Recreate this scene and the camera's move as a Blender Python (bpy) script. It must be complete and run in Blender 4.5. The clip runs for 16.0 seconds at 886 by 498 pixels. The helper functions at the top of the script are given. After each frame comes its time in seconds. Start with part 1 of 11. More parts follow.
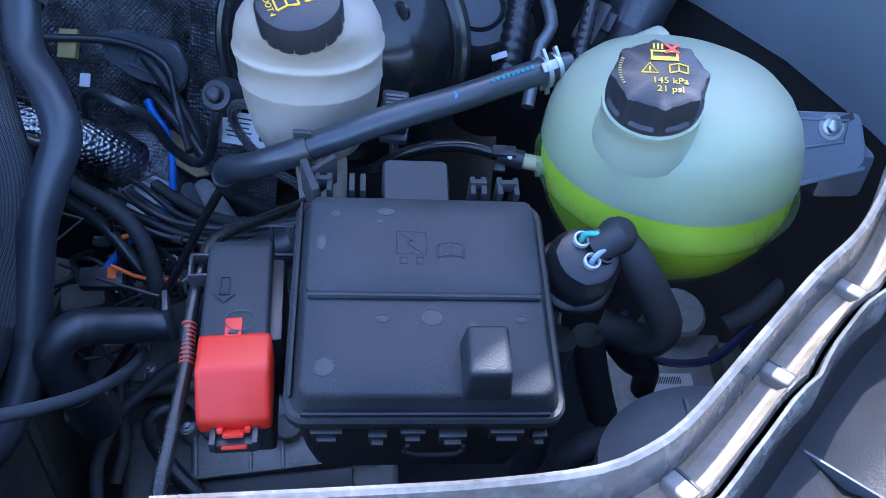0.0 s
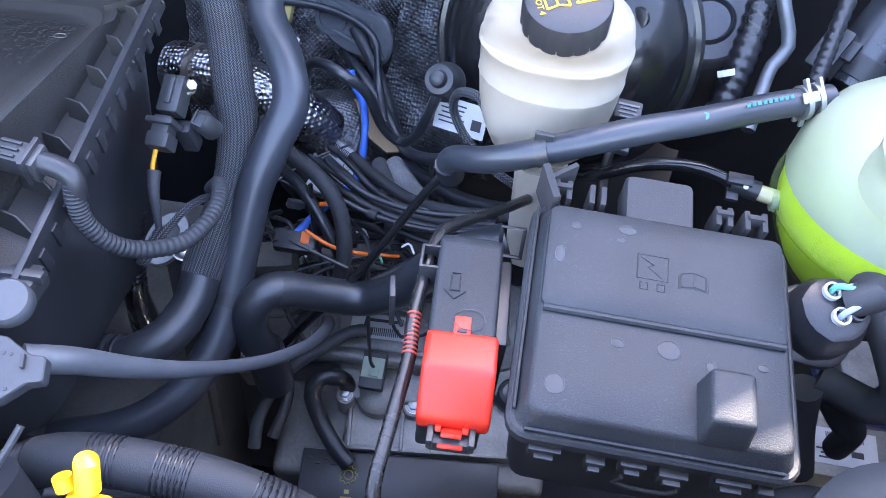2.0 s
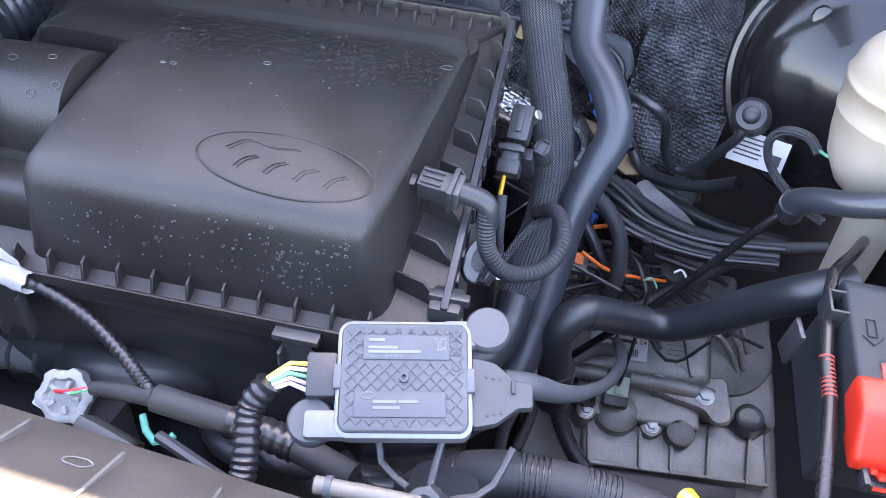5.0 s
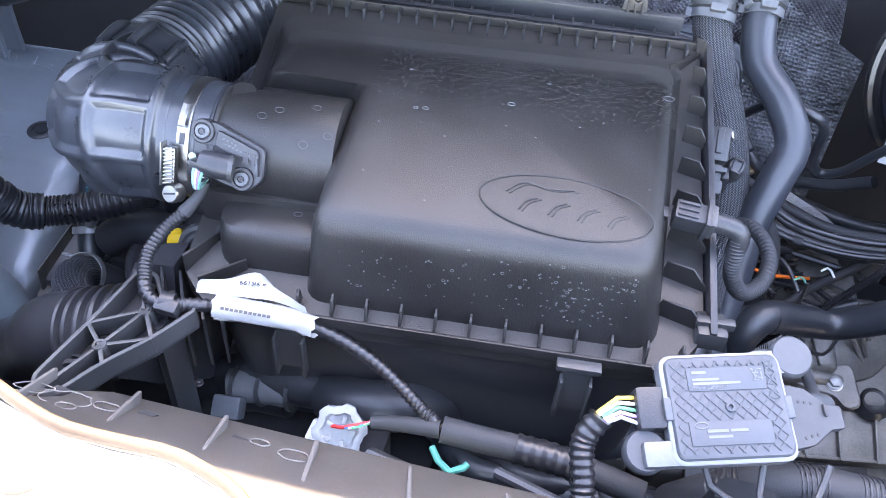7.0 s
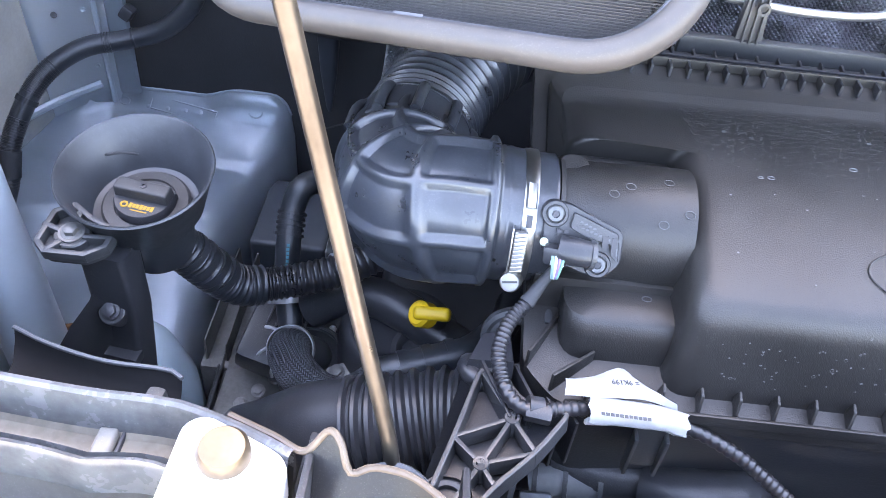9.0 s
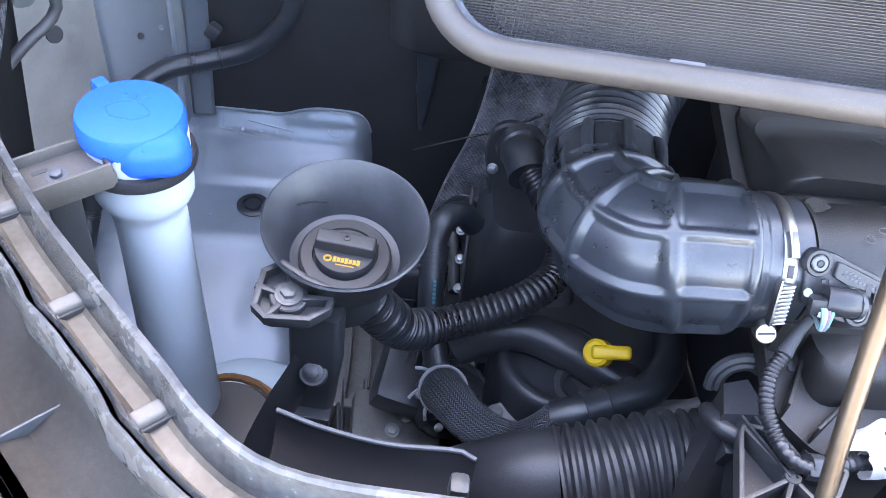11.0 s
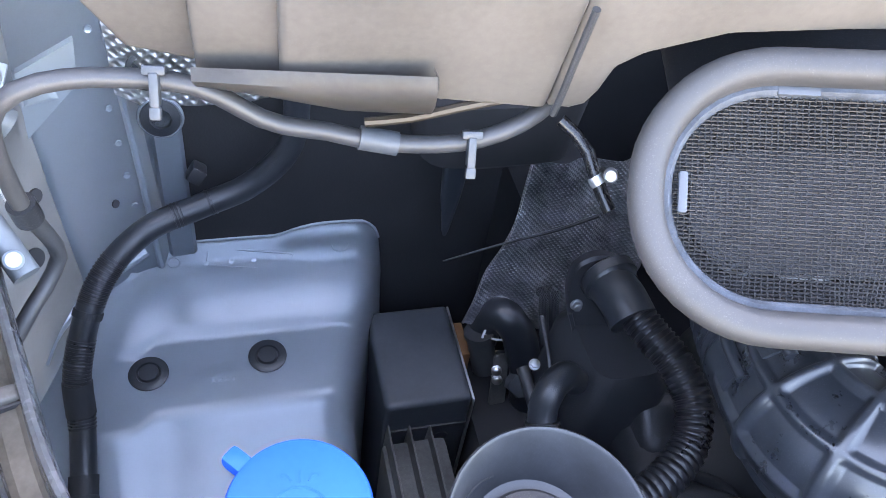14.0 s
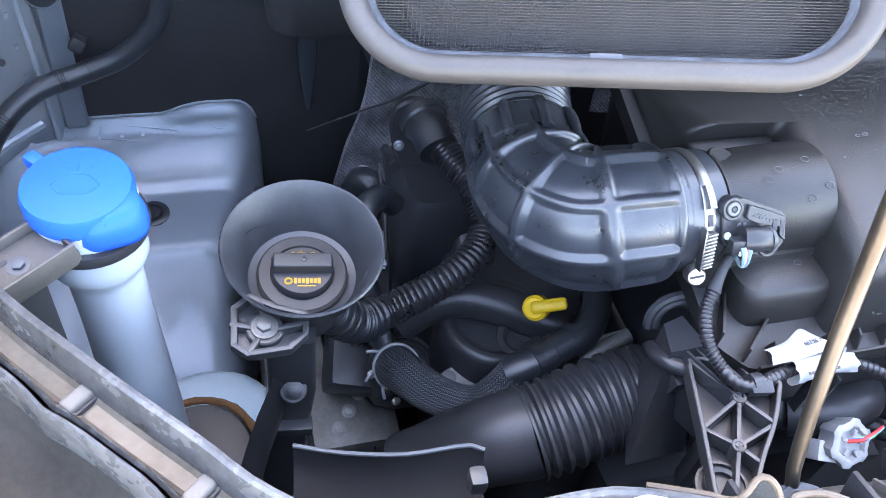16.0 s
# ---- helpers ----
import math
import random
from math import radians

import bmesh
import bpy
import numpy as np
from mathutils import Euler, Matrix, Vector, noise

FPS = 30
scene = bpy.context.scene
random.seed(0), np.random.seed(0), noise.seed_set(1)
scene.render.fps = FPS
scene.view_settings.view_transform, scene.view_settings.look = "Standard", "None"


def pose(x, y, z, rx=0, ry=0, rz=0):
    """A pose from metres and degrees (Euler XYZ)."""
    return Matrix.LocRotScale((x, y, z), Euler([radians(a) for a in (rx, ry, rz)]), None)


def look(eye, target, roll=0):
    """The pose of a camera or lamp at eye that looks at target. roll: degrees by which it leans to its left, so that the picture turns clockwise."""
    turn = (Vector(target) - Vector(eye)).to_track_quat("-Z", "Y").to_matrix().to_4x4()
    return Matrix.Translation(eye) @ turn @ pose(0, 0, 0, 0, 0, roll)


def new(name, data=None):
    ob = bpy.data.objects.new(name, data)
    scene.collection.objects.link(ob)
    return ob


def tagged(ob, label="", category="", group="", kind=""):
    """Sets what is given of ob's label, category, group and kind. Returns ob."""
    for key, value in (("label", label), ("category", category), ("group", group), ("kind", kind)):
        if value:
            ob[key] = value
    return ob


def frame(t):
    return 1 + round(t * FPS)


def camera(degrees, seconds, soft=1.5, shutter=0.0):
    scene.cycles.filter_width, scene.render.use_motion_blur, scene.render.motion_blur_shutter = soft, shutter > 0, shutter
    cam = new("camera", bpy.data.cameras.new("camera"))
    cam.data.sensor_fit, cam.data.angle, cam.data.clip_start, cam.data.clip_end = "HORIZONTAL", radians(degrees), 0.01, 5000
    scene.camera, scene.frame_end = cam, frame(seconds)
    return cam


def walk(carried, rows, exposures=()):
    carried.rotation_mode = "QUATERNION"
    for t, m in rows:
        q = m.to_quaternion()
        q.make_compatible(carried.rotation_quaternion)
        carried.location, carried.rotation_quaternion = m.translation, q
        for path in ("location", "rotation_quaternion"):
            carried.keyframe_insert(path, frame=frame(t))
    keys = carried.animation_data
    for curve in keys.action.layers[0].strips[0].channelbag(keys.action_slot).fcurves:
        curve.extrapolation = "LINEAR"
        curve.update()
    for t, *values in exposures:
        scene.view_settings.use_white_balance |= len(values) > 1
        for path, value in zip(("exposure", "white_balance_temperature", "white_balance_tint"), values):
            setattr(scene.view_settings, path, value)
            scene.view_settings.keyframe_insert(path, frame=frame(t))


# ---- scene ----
cam = camera(57.00, 16.0, 0.85)
PATH = [
    (0, (0.6145, -0.2756, 0.6796), (0.6057, 0.4912, 0.0378), 3.42),
    (0.5, (0.5994, -0.2389, 0.6789), (0.5638, 0.5203, 0.0290), 4.32),
    (1, (0.5876, -0.2463, 0.6813), (0.4977, 0.5056, 0.0281), 4.90),
    (1.5, (0.5532, -0.2576, 0.6790), (0.4118, 0.4783, 0.0169), 5.07),
    (2, (0.5302, -0.2643, 0.6776), (0.3865, 0.4693, 0.0134), 5.40),
    (2.5, (0.5114, -0.2685, 0.6789), (0.3564, 0.4603, 0.0120), 5.36),
    (3, (0.4865, -0.2764, 0.6799), (0.3154, 0.4493, 0.0136), 5.60),
    (3.5, (0.4652, -0.2858, 0.6798), (0.2790, 0.4361, 0.0133), 5.92),
    (4, (0.4279, -0.2903, 0.6798), (0.2360, 0.4293, 0.0125), 5.76),
    (4.5, (0.3607, -0.3151, 0.6874), (0.1610, 0.4011, 0.0187), 5.56),
    (4.7, (0.3278, -0.3259, 0.6915), (0.1276, 0.3895, 0.0221), 5.47),
    (6.8, (0.0941, -0.4018, 0.7396), (-0.0673, 0.3028, 0.0485), 4.89),
    (7, (0.0663, -0.4048, 0.7410), (-0.0894, 0.3003, 0.0492), 4.93),
    (7.5, (-0.0104, -0.4075, 0.7391), (-0.1500, 0.3021, 0.0484), 5.30),
    (8, (-0.0897, -0.4047, 0.7344), (-0.2208, 0.3109, 0.0484), 5.05),
    (8.5, (-0.1821, -0.3947, 0.7301), (-0.2936, 0.3235, 0.0432), 5.87),
    (8.7, (-0.2099, -0.3962, 0.7272), (-0.3150, 0.3254, 0.0430), 6.17),
    (10.8, (-0.4510, -0.3731, 0.7158), (-0.4507, 0.3529, 0.0282), 10.27),
    (11, (-0.4734, -0.3766, 0.7164), (-0.4839, 0.3475, 0.0268), 9.38),
    (11.5, (-0.5761, -0.3676, 0.7250), (-0.5720, 0.3610, 0.0400), 8.83),
    (12, (-0.6292, -0.3351, 0.7331), (-0.5946, 0.3953, 0.0509), 7.47),
    (12.5, (-0.6615, -0.2839, 0.7431), (-0.5606, 0.4469, 0.0680), 7.21),
    (13, (-0.6782, -0.2029, 0.7589), (-0.5565, 0.5111, 0.0695), 8.14),
    (13.5, (-0.6708, -0.1507, 0.7594), (-0.5315, 0.5280, 0.0383), 9.26),
    (14, (-0.6835, -0.1334, 0.7530), (-0.5347, 0.5373, 0.0263), 9.65),
    (14.5, (-0.6764, -0.1524, 0.7580), (-0.5230, 0.5120, 0.0265), 9.83),
    (15, (-0.6493, -0.2086, 0.7642), (-0.4902, 0.4531, 0.0315), 9.92),
    (15.5, (-0.6092, -0.2804, 0.7716), (-0.4457, 0.3783, 0.0372), 9.94),
    (16, (-0.5531, -0.3576, 0.7724), (-0.3824, 0.2979, 0.0367), 10.13),
]
EXPOSURES = [(0, 2.90, 5300, 17), (0.5, 3.78, 5500, 18), (1.0, 3.95, 6000, 20), (2.0, 4.18, 7100, 22), (3.0, 4.20, 8000, 22), (7, 4.46, 8200, 22), (8.0, 4.58, 8200, 21), (8.5, 4.58, 8200, 21), (11, 4.54, 8200, 20), (12, 4.38, 8200, 20), (12.6, 4.46, 8200, 20), (16, 4.48, 8200, 18)]
walk(cam, [(t, look(eye, target, roll)) for t, eye, target, roll in PATH], EXPOSURES)

# ==== world and light ====
world = bpy.data.worlds.new("sky")
world.use_nodes = True
scene.world = world
wn = world.node_tree
bg = wn.nodes["Background"]
sky = wn.nodes.new("ShaderNodeTexSky")
sky.sky_type = "NISHITA"
sky.sun_disc = False
sky.sun_elevation = radians(58)
sky.sun_rotation = radians(-7.5)
wn.links.new(sky.outputs["Color"], bg.inputs["Color"])
bg.inputs["Strength"].default_value = 0.15
sun_data = bpy.data.lights.new("sun", "SUN")
sun_data.energy, sun_data.angle, sun_data.color = 3.4, radians(0.5), (1.0, 0.93, 0.82)
sun = new("sun", sun_data)
SUN_FROM = Vector((-0.069, 0.525, 0.85))
sun.matrix_world = look(SUN_FROM * 6, (0, 0, 0))

# ==== materials ====


def material(name, colour, rough=0.5, metal=0.0, vary=0.25, grain=220.0, bump=0.15, coarse=14.0, dust=0.0, spots=0.0, coat=0.0,
             spec=0.5, sub=0.0, dustcol=(0.32, 0.31, 0.29), rvar=1.0):
    """A surface with two scales of variation in colour and gloss, fine relief, dust specks and dried drops."""
    m = bpy.data.materials.new(name)
    m.use_nodes = True
    n, l = m.node_tree.nodes, m.node_tree.links
    p = n["Principled BSDF"]
    tc = n.new("ShaderNodeTexCoord")
    big, small = n.new("ShaderNodeTexNoise"), n.new("ShaderNodeTexNoise")
    big.inputs["Scale"].default_value, big.inputs["Detail"].default_value = coarse, 5
    small.inputs["Scale"].default_value, small.inputs["Detail"].default_value = grain, 3
    for t in (big, small):
        l.new(tc.outputs["Object"], t.inputs["Vector"])
    mix = n.new("ShaderNodeMath")
    mix.operation = "MULTIPLY_ADD"
    mix.inputs[1].default_value = 0.35
    l.new(small.outputs["Fac"], mix.inputs[0])
    l.new(big.outputs["Fac"], mix.inputs[2])
    ramp = n.new("ShaderNodeValToRGB")
    lo = [c * (1 - vary) for c in colour]
    hi = [min(1, c * (1 + vary)) for c in colour]
    ramp.color_ramp.elements[0].position, ramp.color_ramp.elements[0].color = 0.4, (*lo, 1)
    ramp.color_ramp.elements[1].position, ramp.color_ramp.elements[1].color = 0.95, (*hi, 1)
    l.new(mix.outputs[0], ramp.inputs["Fac"])
    col = ramp.outputs["Color"]
    if dust:
        sp = n.new("ShaderNodeTexNoise")
        sp.inputs["Scale"].default_value, sp.inputs["Detail"].default_value = 1300, 3
        l.new(tc.outputs["Object"], sp.inputs["Vector"])
        mul = n.new("ShaderNodeMath")
        mul.operation = "MULTIPLY_ADD"
        mul.inputs[1].default_value = 0.22
        l.new(big.outputs["Fac"], mul.inputs[0])
        l.new(sp.outputs["Fac"], mul.inputs[2])
        mr = n.new("ShaderNodeMapRange")
        mr.inputs["From Min"].default_value, mr.inputs["From Max"].default_value = 0.70, 0.88
        mr.inputs["To Max"].default_value = min(1, dust * 1.6)
        l.new(mul.outputs[0], mr.inputs["Value"])
        mx = n.new("ShaderNodeMix")
        mx.data_type = "RGBA"
        l.new(mr.outputs[0], mx.inputs["Factor"])
        l.new(col, mx.inputs[6])
        mx.inputs[7].default_value = (*dustcol, 1)
        col = mx.outputs[2]
    if spots:
        vo = n.new("ShaderNodeTexVoronoi")
        vo.inputs["Scale"].default_value = spots
        l.new(tc.outputs["Object"], vo.inputs["Vector"])
        cr = n.new("ShaderNodeValToRGB")
        e = cr.color_ramp.elements
        e[0].position, e[0].color = 0.0, (0.12, 0.12, 0.12, 1)
        e[1].position, e[1].color = 0.16, (0.55, 0.55, 0.55, 1)
        e2 = e.new(0.21)
        e2.color = (0, 0, 0, 1)
        l.new(vo.outputs["Distance"], cr.inputs["Fac"])
        gate = n.new("ShaderNodeMath")
        gate.operation = "GREATER_THAN"
        gate.inputs[1].default_value = 0.62
        sep = n.new("ShaderNodeSeparateColor")
        l.new(vo.outputs["Color"], sep.inputs[0])
        l.new(sep.outputs[0], gate.inputs[0])
        mm = n.new("ShaderNodeMath")
        mm.operation = "MULTIPLY"
        l.new(cr.outputs["Color"], mm.inputs[0])
        l.new(gate.outputs[0], mm.inputs[1])
        mx = n.new("ShaderNodeMix")
        mx.data_type = "RGBA"
        l.new(mm.outputs[0], mx.inputs["Factor"])
        l.new(col, mx.inputs[6])
        mx.inputs[7].default_value = (0.34, 0.36, 0.38, 1)
        col = mx.outputs[2]
    l.new(col, p.inputs["Base Color"])
    rr = n.new("ShaderNodeMapRange")
    rr.inputs["To Min"].default_value, rr.inputs["To Max"].default_value = max(0.03, rough - 0.12 * rvar), min(1, rough + 0.14 * rvar)
    l.new(mix.outputs[0], rr.inputs["Value"])
    l.new(rr.outputs[0], p.inputs["Roughness"])
    p.inputs["Metallic"].default_value = metal
    p.inputs["Coat Weight"].default_value = coat
    p.inputs["Specular IOR Level"].default_value = spec
    if sub:
        p.inputs["Subsurface Weight"].default_value = sub
        p.inputs["Subsurface Radius"].default_value = (0.02, 0.02, 0.018)
        p.inputs["Subsurface Scale"].default_value = 0.6
    if bump:
        bp = n.new("ShaderNodeBump")
        bp.inputs["Strength"].default_value, bp.inputs["Distance"].default_value = bump, 0.0006
        l.new(small.outputs["Fac"], bp.inputs["Height"])
        l.new(bp.outputs["Normal"], p.inputs["Normal"])
    return m


def woven(name, colour, rough, pitch, depth, metal=0.0, light=None, vary=0.35, coarse=14.0):
    """A braided or dimpled surface: two crossing sets of waves over the part's own surface map."""
    m = material(name, colour, rough, metal, vary=vary, bump=0, coarse=coarse)
    n, l = m.node_tree.nodes, m.node_tree.links
    p = n["Principled BSDF"]
    uv = n.new("ShaderNodeUVMap")
    heights = []
    for angle in (45, -45):
        mp = n.new("ShaderNodeMapping")
        mp.inputs["Rotation"].default_value = (0, 0, radians(angle))
        wv = n.new("ShaderNodeTexWave")
        wv.inputs["Scale"].default_value = 0.314 / pitch
        l.new(uv.outputs[0], mp.inputs["Vector"])
        l.new(mp.outputs[0], wv.inputs["Vector"])
        heights.append(wv.outputs["Fac"])
    mx = n.new("ShaderNodeMath")
    mx.operation = "MULTIPLY"
    l.new(heights[0], mx.inputs[0])
    l.new(heights[1], mx.inputs[1])
    bp = n.new("ShaderNodeBump")
    bp.inputs["Strength"].default_value, bp.inputs["Distance"].default_value = 1.0, depth
    l.new(mx.outputs[0], bp.inputs["Height"])
    l.new(bp.outputs["Normal"], p.inputs["Normal"])
    if light:
        src = p.inputs["Base Color"].links[0].from_socket
        mc = n.new("ShaderNodeMix")
        mc.data_type = "RGBA"
        l.new(mx.outputs[0], mc.inputs["Factor"])
        l.new(src, mc.inputs[6])
        mc.inputs[7].default_value = (*light, 1)
        l.new(mc.outputs[2], p.inputs["Base Color"])
    return m


def herringbone(name, colour, light, rough, column, pitch, depth):
    """A braided sleeve: narrow columns along the hose, with slanting strands that meet in vees."""
    m = material(name, colour, rough, vary=0.3, bump=0)
    n, l = m.node_tree.nodes, m.node_tree.links
    p = n["Principled BSDF"]
    uv = n.new("ShaderNodeUVMap")
    sep = n.new("ShaderNodeSeparateXYZ")
    l.new(uv.outputs[0], sep.inputs[0])

    def calc(op, a, b=None, c=None):
        q = n.new("ShaderNodeMath")
        q.operation = op
        for i, v in enumerate((a, b, c)):
            if v is None:
                continue
            if isinstance(v, (int, float)):
                q.inputs[i].default_value = v
            else:
                l.new(v, q.inputs[i])
        return q.outputs[0]
    side = calc("PINGPONG", sep.outputs[1], column)
    run = calc("MULTIPLY_ADD", side, 1.3, sep.outputs[0])
    strand = calc("MULTIPLY_ADD", calc("SINE", calc("MULTIPLY", run, 6.2832 / pitch)), 0.5, 0.5)
    edge = calc("SINE", calc("MULTIPLY", side, 3.1416 / column))
    height = calc("MULTIPLY", strand, calc("POWER", edge, 0.6))
    bp = n.new("ShaderNodeBump")
    bp.inputs["Strength"].default_value, bp.inputs["Distance"].default_value = 1.0, depth
    l.new(height, bp.inputs["Height"])
    l.new(bp.outputs["Normal"], p.inputs["Normal"])
    mc = n.new("ShaderNodeMix")
    mc.data_type = "RGBA"
    l.new(calc("POWER", height, 1.5), mc.inputs["Factor"])
    l.new(p.inputs["Base Color"].links[0].from_socket, mc.inputs[6])
    mc.inputs[7].default_value = (*light, 1)
    l.new(mc.outputs[2], p.inputs["Base Color"])
    return m


BLACK = material("black_plastic", (0.026, 0.027, 0.031), 0.30, dust=0.13, spec=0.46, grain=600, bump=0.25)
BLACK_DUSTY = material("dusty_black_plastic", (0.021, 0.025, 0.030), 0.47, dust=0.19, spec=0.35, grain=900, bump=0.5)
LID = material("airbox_plastic", (0.0205, 0.0195, 0.019), 0.32, dust=0.13, spec=0.42, spots=0, grain=1000, bump=0.5)
GREY_BLACK = material("grey_black_plastic", (0.038, 0.040, 0.043), 0.36, dust=0.14, spec=0.6, grain=700, bump=0.25)
GREY = material("grey_plastic", (0.075, 0.083, 0.094), 0.40, dust=0.05)
BEAM = material("weathered_beam_plastic", (0.12, 0.113, 0.108), 0.55, dust=0.3)
RUBBER = material("rubber", (0.021, 0.024, 0.029), 0.29, dust=0.08, spec=0.65, grain=900, bump=0.3)
RUBBER_GREY = material("grey_rubber", (0.031, 0.036, 0.045), 0.30, dust=0.03, spec=0.6, grain=900)
ELBOW = material("shiny_rubber", (0.027, 0.031, 0.038), 0.26, dust=0.14, spec=0.68, grain=300, coarse=40, vary=0.4, coat=0.2)
# Matt black for hidden fillers, and for shade put in as colour.
DEEP = material("deep_black", (0.022, 0.022, 0.025), 0.8, bump=0)
MAT = material("insulation_mat", (0.027, 0.027, 0.030), 0.75, grain=400, bump=0.4, dust=0.08)
BODY = material("grey_blue_paint", (0.40, 0.455, 0.51), 0.28, 0.32, vary=0.05, bump=0.02, coat=0.35, dust=0.05, dustcol=(0.4, 0.39, 0.36), rvar=0.3, grain=500)
WHITE_PAINT = material("white_paint", (0.8, 0.8, 0.79), 0.35, vary=0.03, bump=0.02, dust=0.1)
ALU = material("cast_aluminium", (0.235, 0.23, 0.22), 0.42, 0.45, vary=0.4, grain=300, bump=0.7, dust=0.3, coarse=24)
ALU_DARK = material("dirty_casting", (0.15, 0.147, 0.14), 0.45, 0.35, vary=0.45, grain=200, bump=0.6, dust=0.3)
STEEL = material("bright_steel", (0.52, 0.51, 0.49), 0.28, 1.0, vary=0.12, bump=0.05)
ZINC = material("zinc_plated", (0.42, 0.44, 0.45), 0.4, 0.9, vary=0.15)
GLOSS_BLACK = material("gloss_black_enamel", (0.011, 0.011, 0.012), 0.15, vary=0.2, bump=0.01, dust=0.02, coat=0.2, spec=0.4)
NECK_WHITE = material("washer_white", (0.44, 0.50, 0.55), 0.35, vary=0.05, bump=0.03, sub=0.3)
WHITE_PLASTIC = material("milky_plastic", (0.39, 0.345, 0.285), 0.30, vary=0.06, bump=0.03, sub=0.8)
MILK_BLUE = material("milky_blue_plastic", (0.42, 0.52, 0.58), 0.35, vary=0.05, bump=0.03, sub=0.3)
BLUE = material("blue_plastic", (0.0, 0.10, 0.66), 0.35, vary=0.06, bump=0.04, spec=0.12)
RED = material("red_plastic", (0.60, 0.026, 0.012), 0.36, vary=0.06, bump=0.06)
YELLOW = material("yellow_plastic", (0.80, 0.49, 0.018), 0.4, vary=0.06, bump=0.04)
OCHRE_PRINT = material("ochre_print", (0.40, 0.215, 0.018), 0.5, vary=0.2, bump=0)
YELLOW_PRINT = material("yellow_print", (0.72, 0.44, 0.035), 0.5, vary=0.05, bump=0)
OCHRE = material("ochre_plastic", (0.30, 0.24, 0.08), 0.5, vary=0.1)
ORANGE = material("orange_plastic", (0.85, 0.16, 0.02), 0.45, vary=0.08)
BLUE_TUBE = material("blue_tube", (0.03, 0.16, 0.62), 0.4, vary=0.08)
GREEN_GREY = material("pale_green_plastic", (0.34, 0.42, 0.33), 0.45, vary=0.1)
PAPER = material("white_label", (0.55, 0.56, 0.57), 0.5, vary=0.08, bump=0.02)
INK = material("black_ink", (0.04, 0.04, 0.045), 0.6, vary=0.1, bump=0)
WHITE_PRINT = material("white_print", (0.155, 0.163, 0.172), 0.6, vary=0.2, bump=0)
CYAN_PRINT = material("cyan_print", (0.02, 0.17, 0.21), 0.6, vary=0.1, bump=0)
STAIN = material("dried_water_mark", (0.075, 0.080, 0.087), 0.6, vary=0.4, grain=500)
STAIN_PALE = material("pale_dried_drop", (0.11, 0.115, 0.12), 0.6, vary=0.3)
STAIN_FILM = material("dried_film", (0.034, 0.038, 0.044), 0.5, vary=0.5, grain=700)
TAN = material("brown_paper", (0.34, 0.24, 0.14), 0.7, vary=0.3, bump=0.3)
RUST = material("rust", (0.16, 0.075, 0.03), 0.85, vary=0.4, bump=0.5)
CLOTH_TAPE = material("cloth_tape", (0.024, 0.026, 0.030), 0.62, grain=1200, bump=0.4, dust=0.08, spec=0.6)
SAND = material("ground_dust", (0.38, 0.36, 0.33), 0.9, vary=0.3, grain=60, coarse=2)
CORR = material("corrugated_plastic", (0.018, 0.018, 0.021), 0.26, dust=0.03, spec=0.6)
WARM_GREY = material("cowl_plastic", (0.118, 0.106, 0.094), 0.36, dust=0.05, vary=0.3, coarse=9)
RING_GREY = material("soft_grey_rubber", (0.050, 0.048, 0.048), 0.5, dust=0.10, vary=0.2)
WIRE_MESH = material("mesh_wire", (0.022, 0.022, 0.023), 0.45, vary=0.3, dust=0.12)
BRAID = herringbone("braided_sleeve", (0.007, 0.008, 0.010), (0.22, 0.24, 0.27), 0.33, 0.0034, 0.0027, 0.0014)
FOIL = woven("dimpled_foil", (0.78, 0.78, 0.78), 0.34, 0.008, 0.0028, 0.95)
WRAP = material("wrapped_foil", (0.20, 0.205, 0.21), 0.30, 0.85, vary=0.5, grain=120, bump=1.2, coarse=40)
# Body paint again, darker and duller: shade put into the colour.
BODY_SHADED = material("shaded_body_paint", (0.17, 0.19, 0.21), 0.45, vary=0.2, dust=0.2)
FOIL_DULL = woven("dull_foil", (0.26, 0.27, 0.285), 0.34, 0.0050, 0.0026, 0.95, vary=0.7, coarse=22)
FOIL_APRON = woven("apron_foil", (0.46, 0.48, 0.52), 0.32, 0.0036, 0.0022, 0.9, vary=0.6, coarse=30)
FOIL_CRISP = material("crisp_foil", (0.62, 0.62, 0.63), 0.18, 1.0, vary=0.3, grain=150, bump=1.0, coarse=60)
FOIL_FINE = woven("fine_foil_sleeve", (0.62, 0.62, 0.62), 0.3, 0.0030, 0.0014, 0.95)
FELT = material("grey_felt", (0.075, 0.080, 0.086), 0.8, vary=0.5, grain=260, coarse=30, bump=1.0, dust=0.3, dustcol=(0.5, 0.5, 0.5))
LIQUID = material("coolant_liquid", (0.74, 0.92, 0.004), 0.25, vary=0.04, bump=0, sub=0.3)


def embossed(name, colour, rough, scale, depth, metal=1.0, vary=0.4):
    """Foil pressed with round dimples, for parts of any shape."""
    m = material(name, colour, rough, metal, vary=vary, bump=0, coarse=30)
    n, l = m.node_tree.nodes, m.node_tree.links
    tc, vo, bp = n.new("ShaderNodeTexCoord"), n.new("ShaderNodeTexVoronoi"), n.new("ShaderNodeBump")
    vo.inputs["Scale"].default_value, vo.inputs["Randomness"].default_value = scale, 0.35
    l.new(tc.outputs["Object"], vo.inputs["Vector"])
    bp.inputs["Strength"].default_value, bp.inputs["Distance"].default_value = 1.0, depth
    l.new(vo.outputs["Distance"], bp.inputs["Height"])
    l.new(bp.outputs["Normal"], n["Principled BSDF"].inputs["Normal"])
    return m


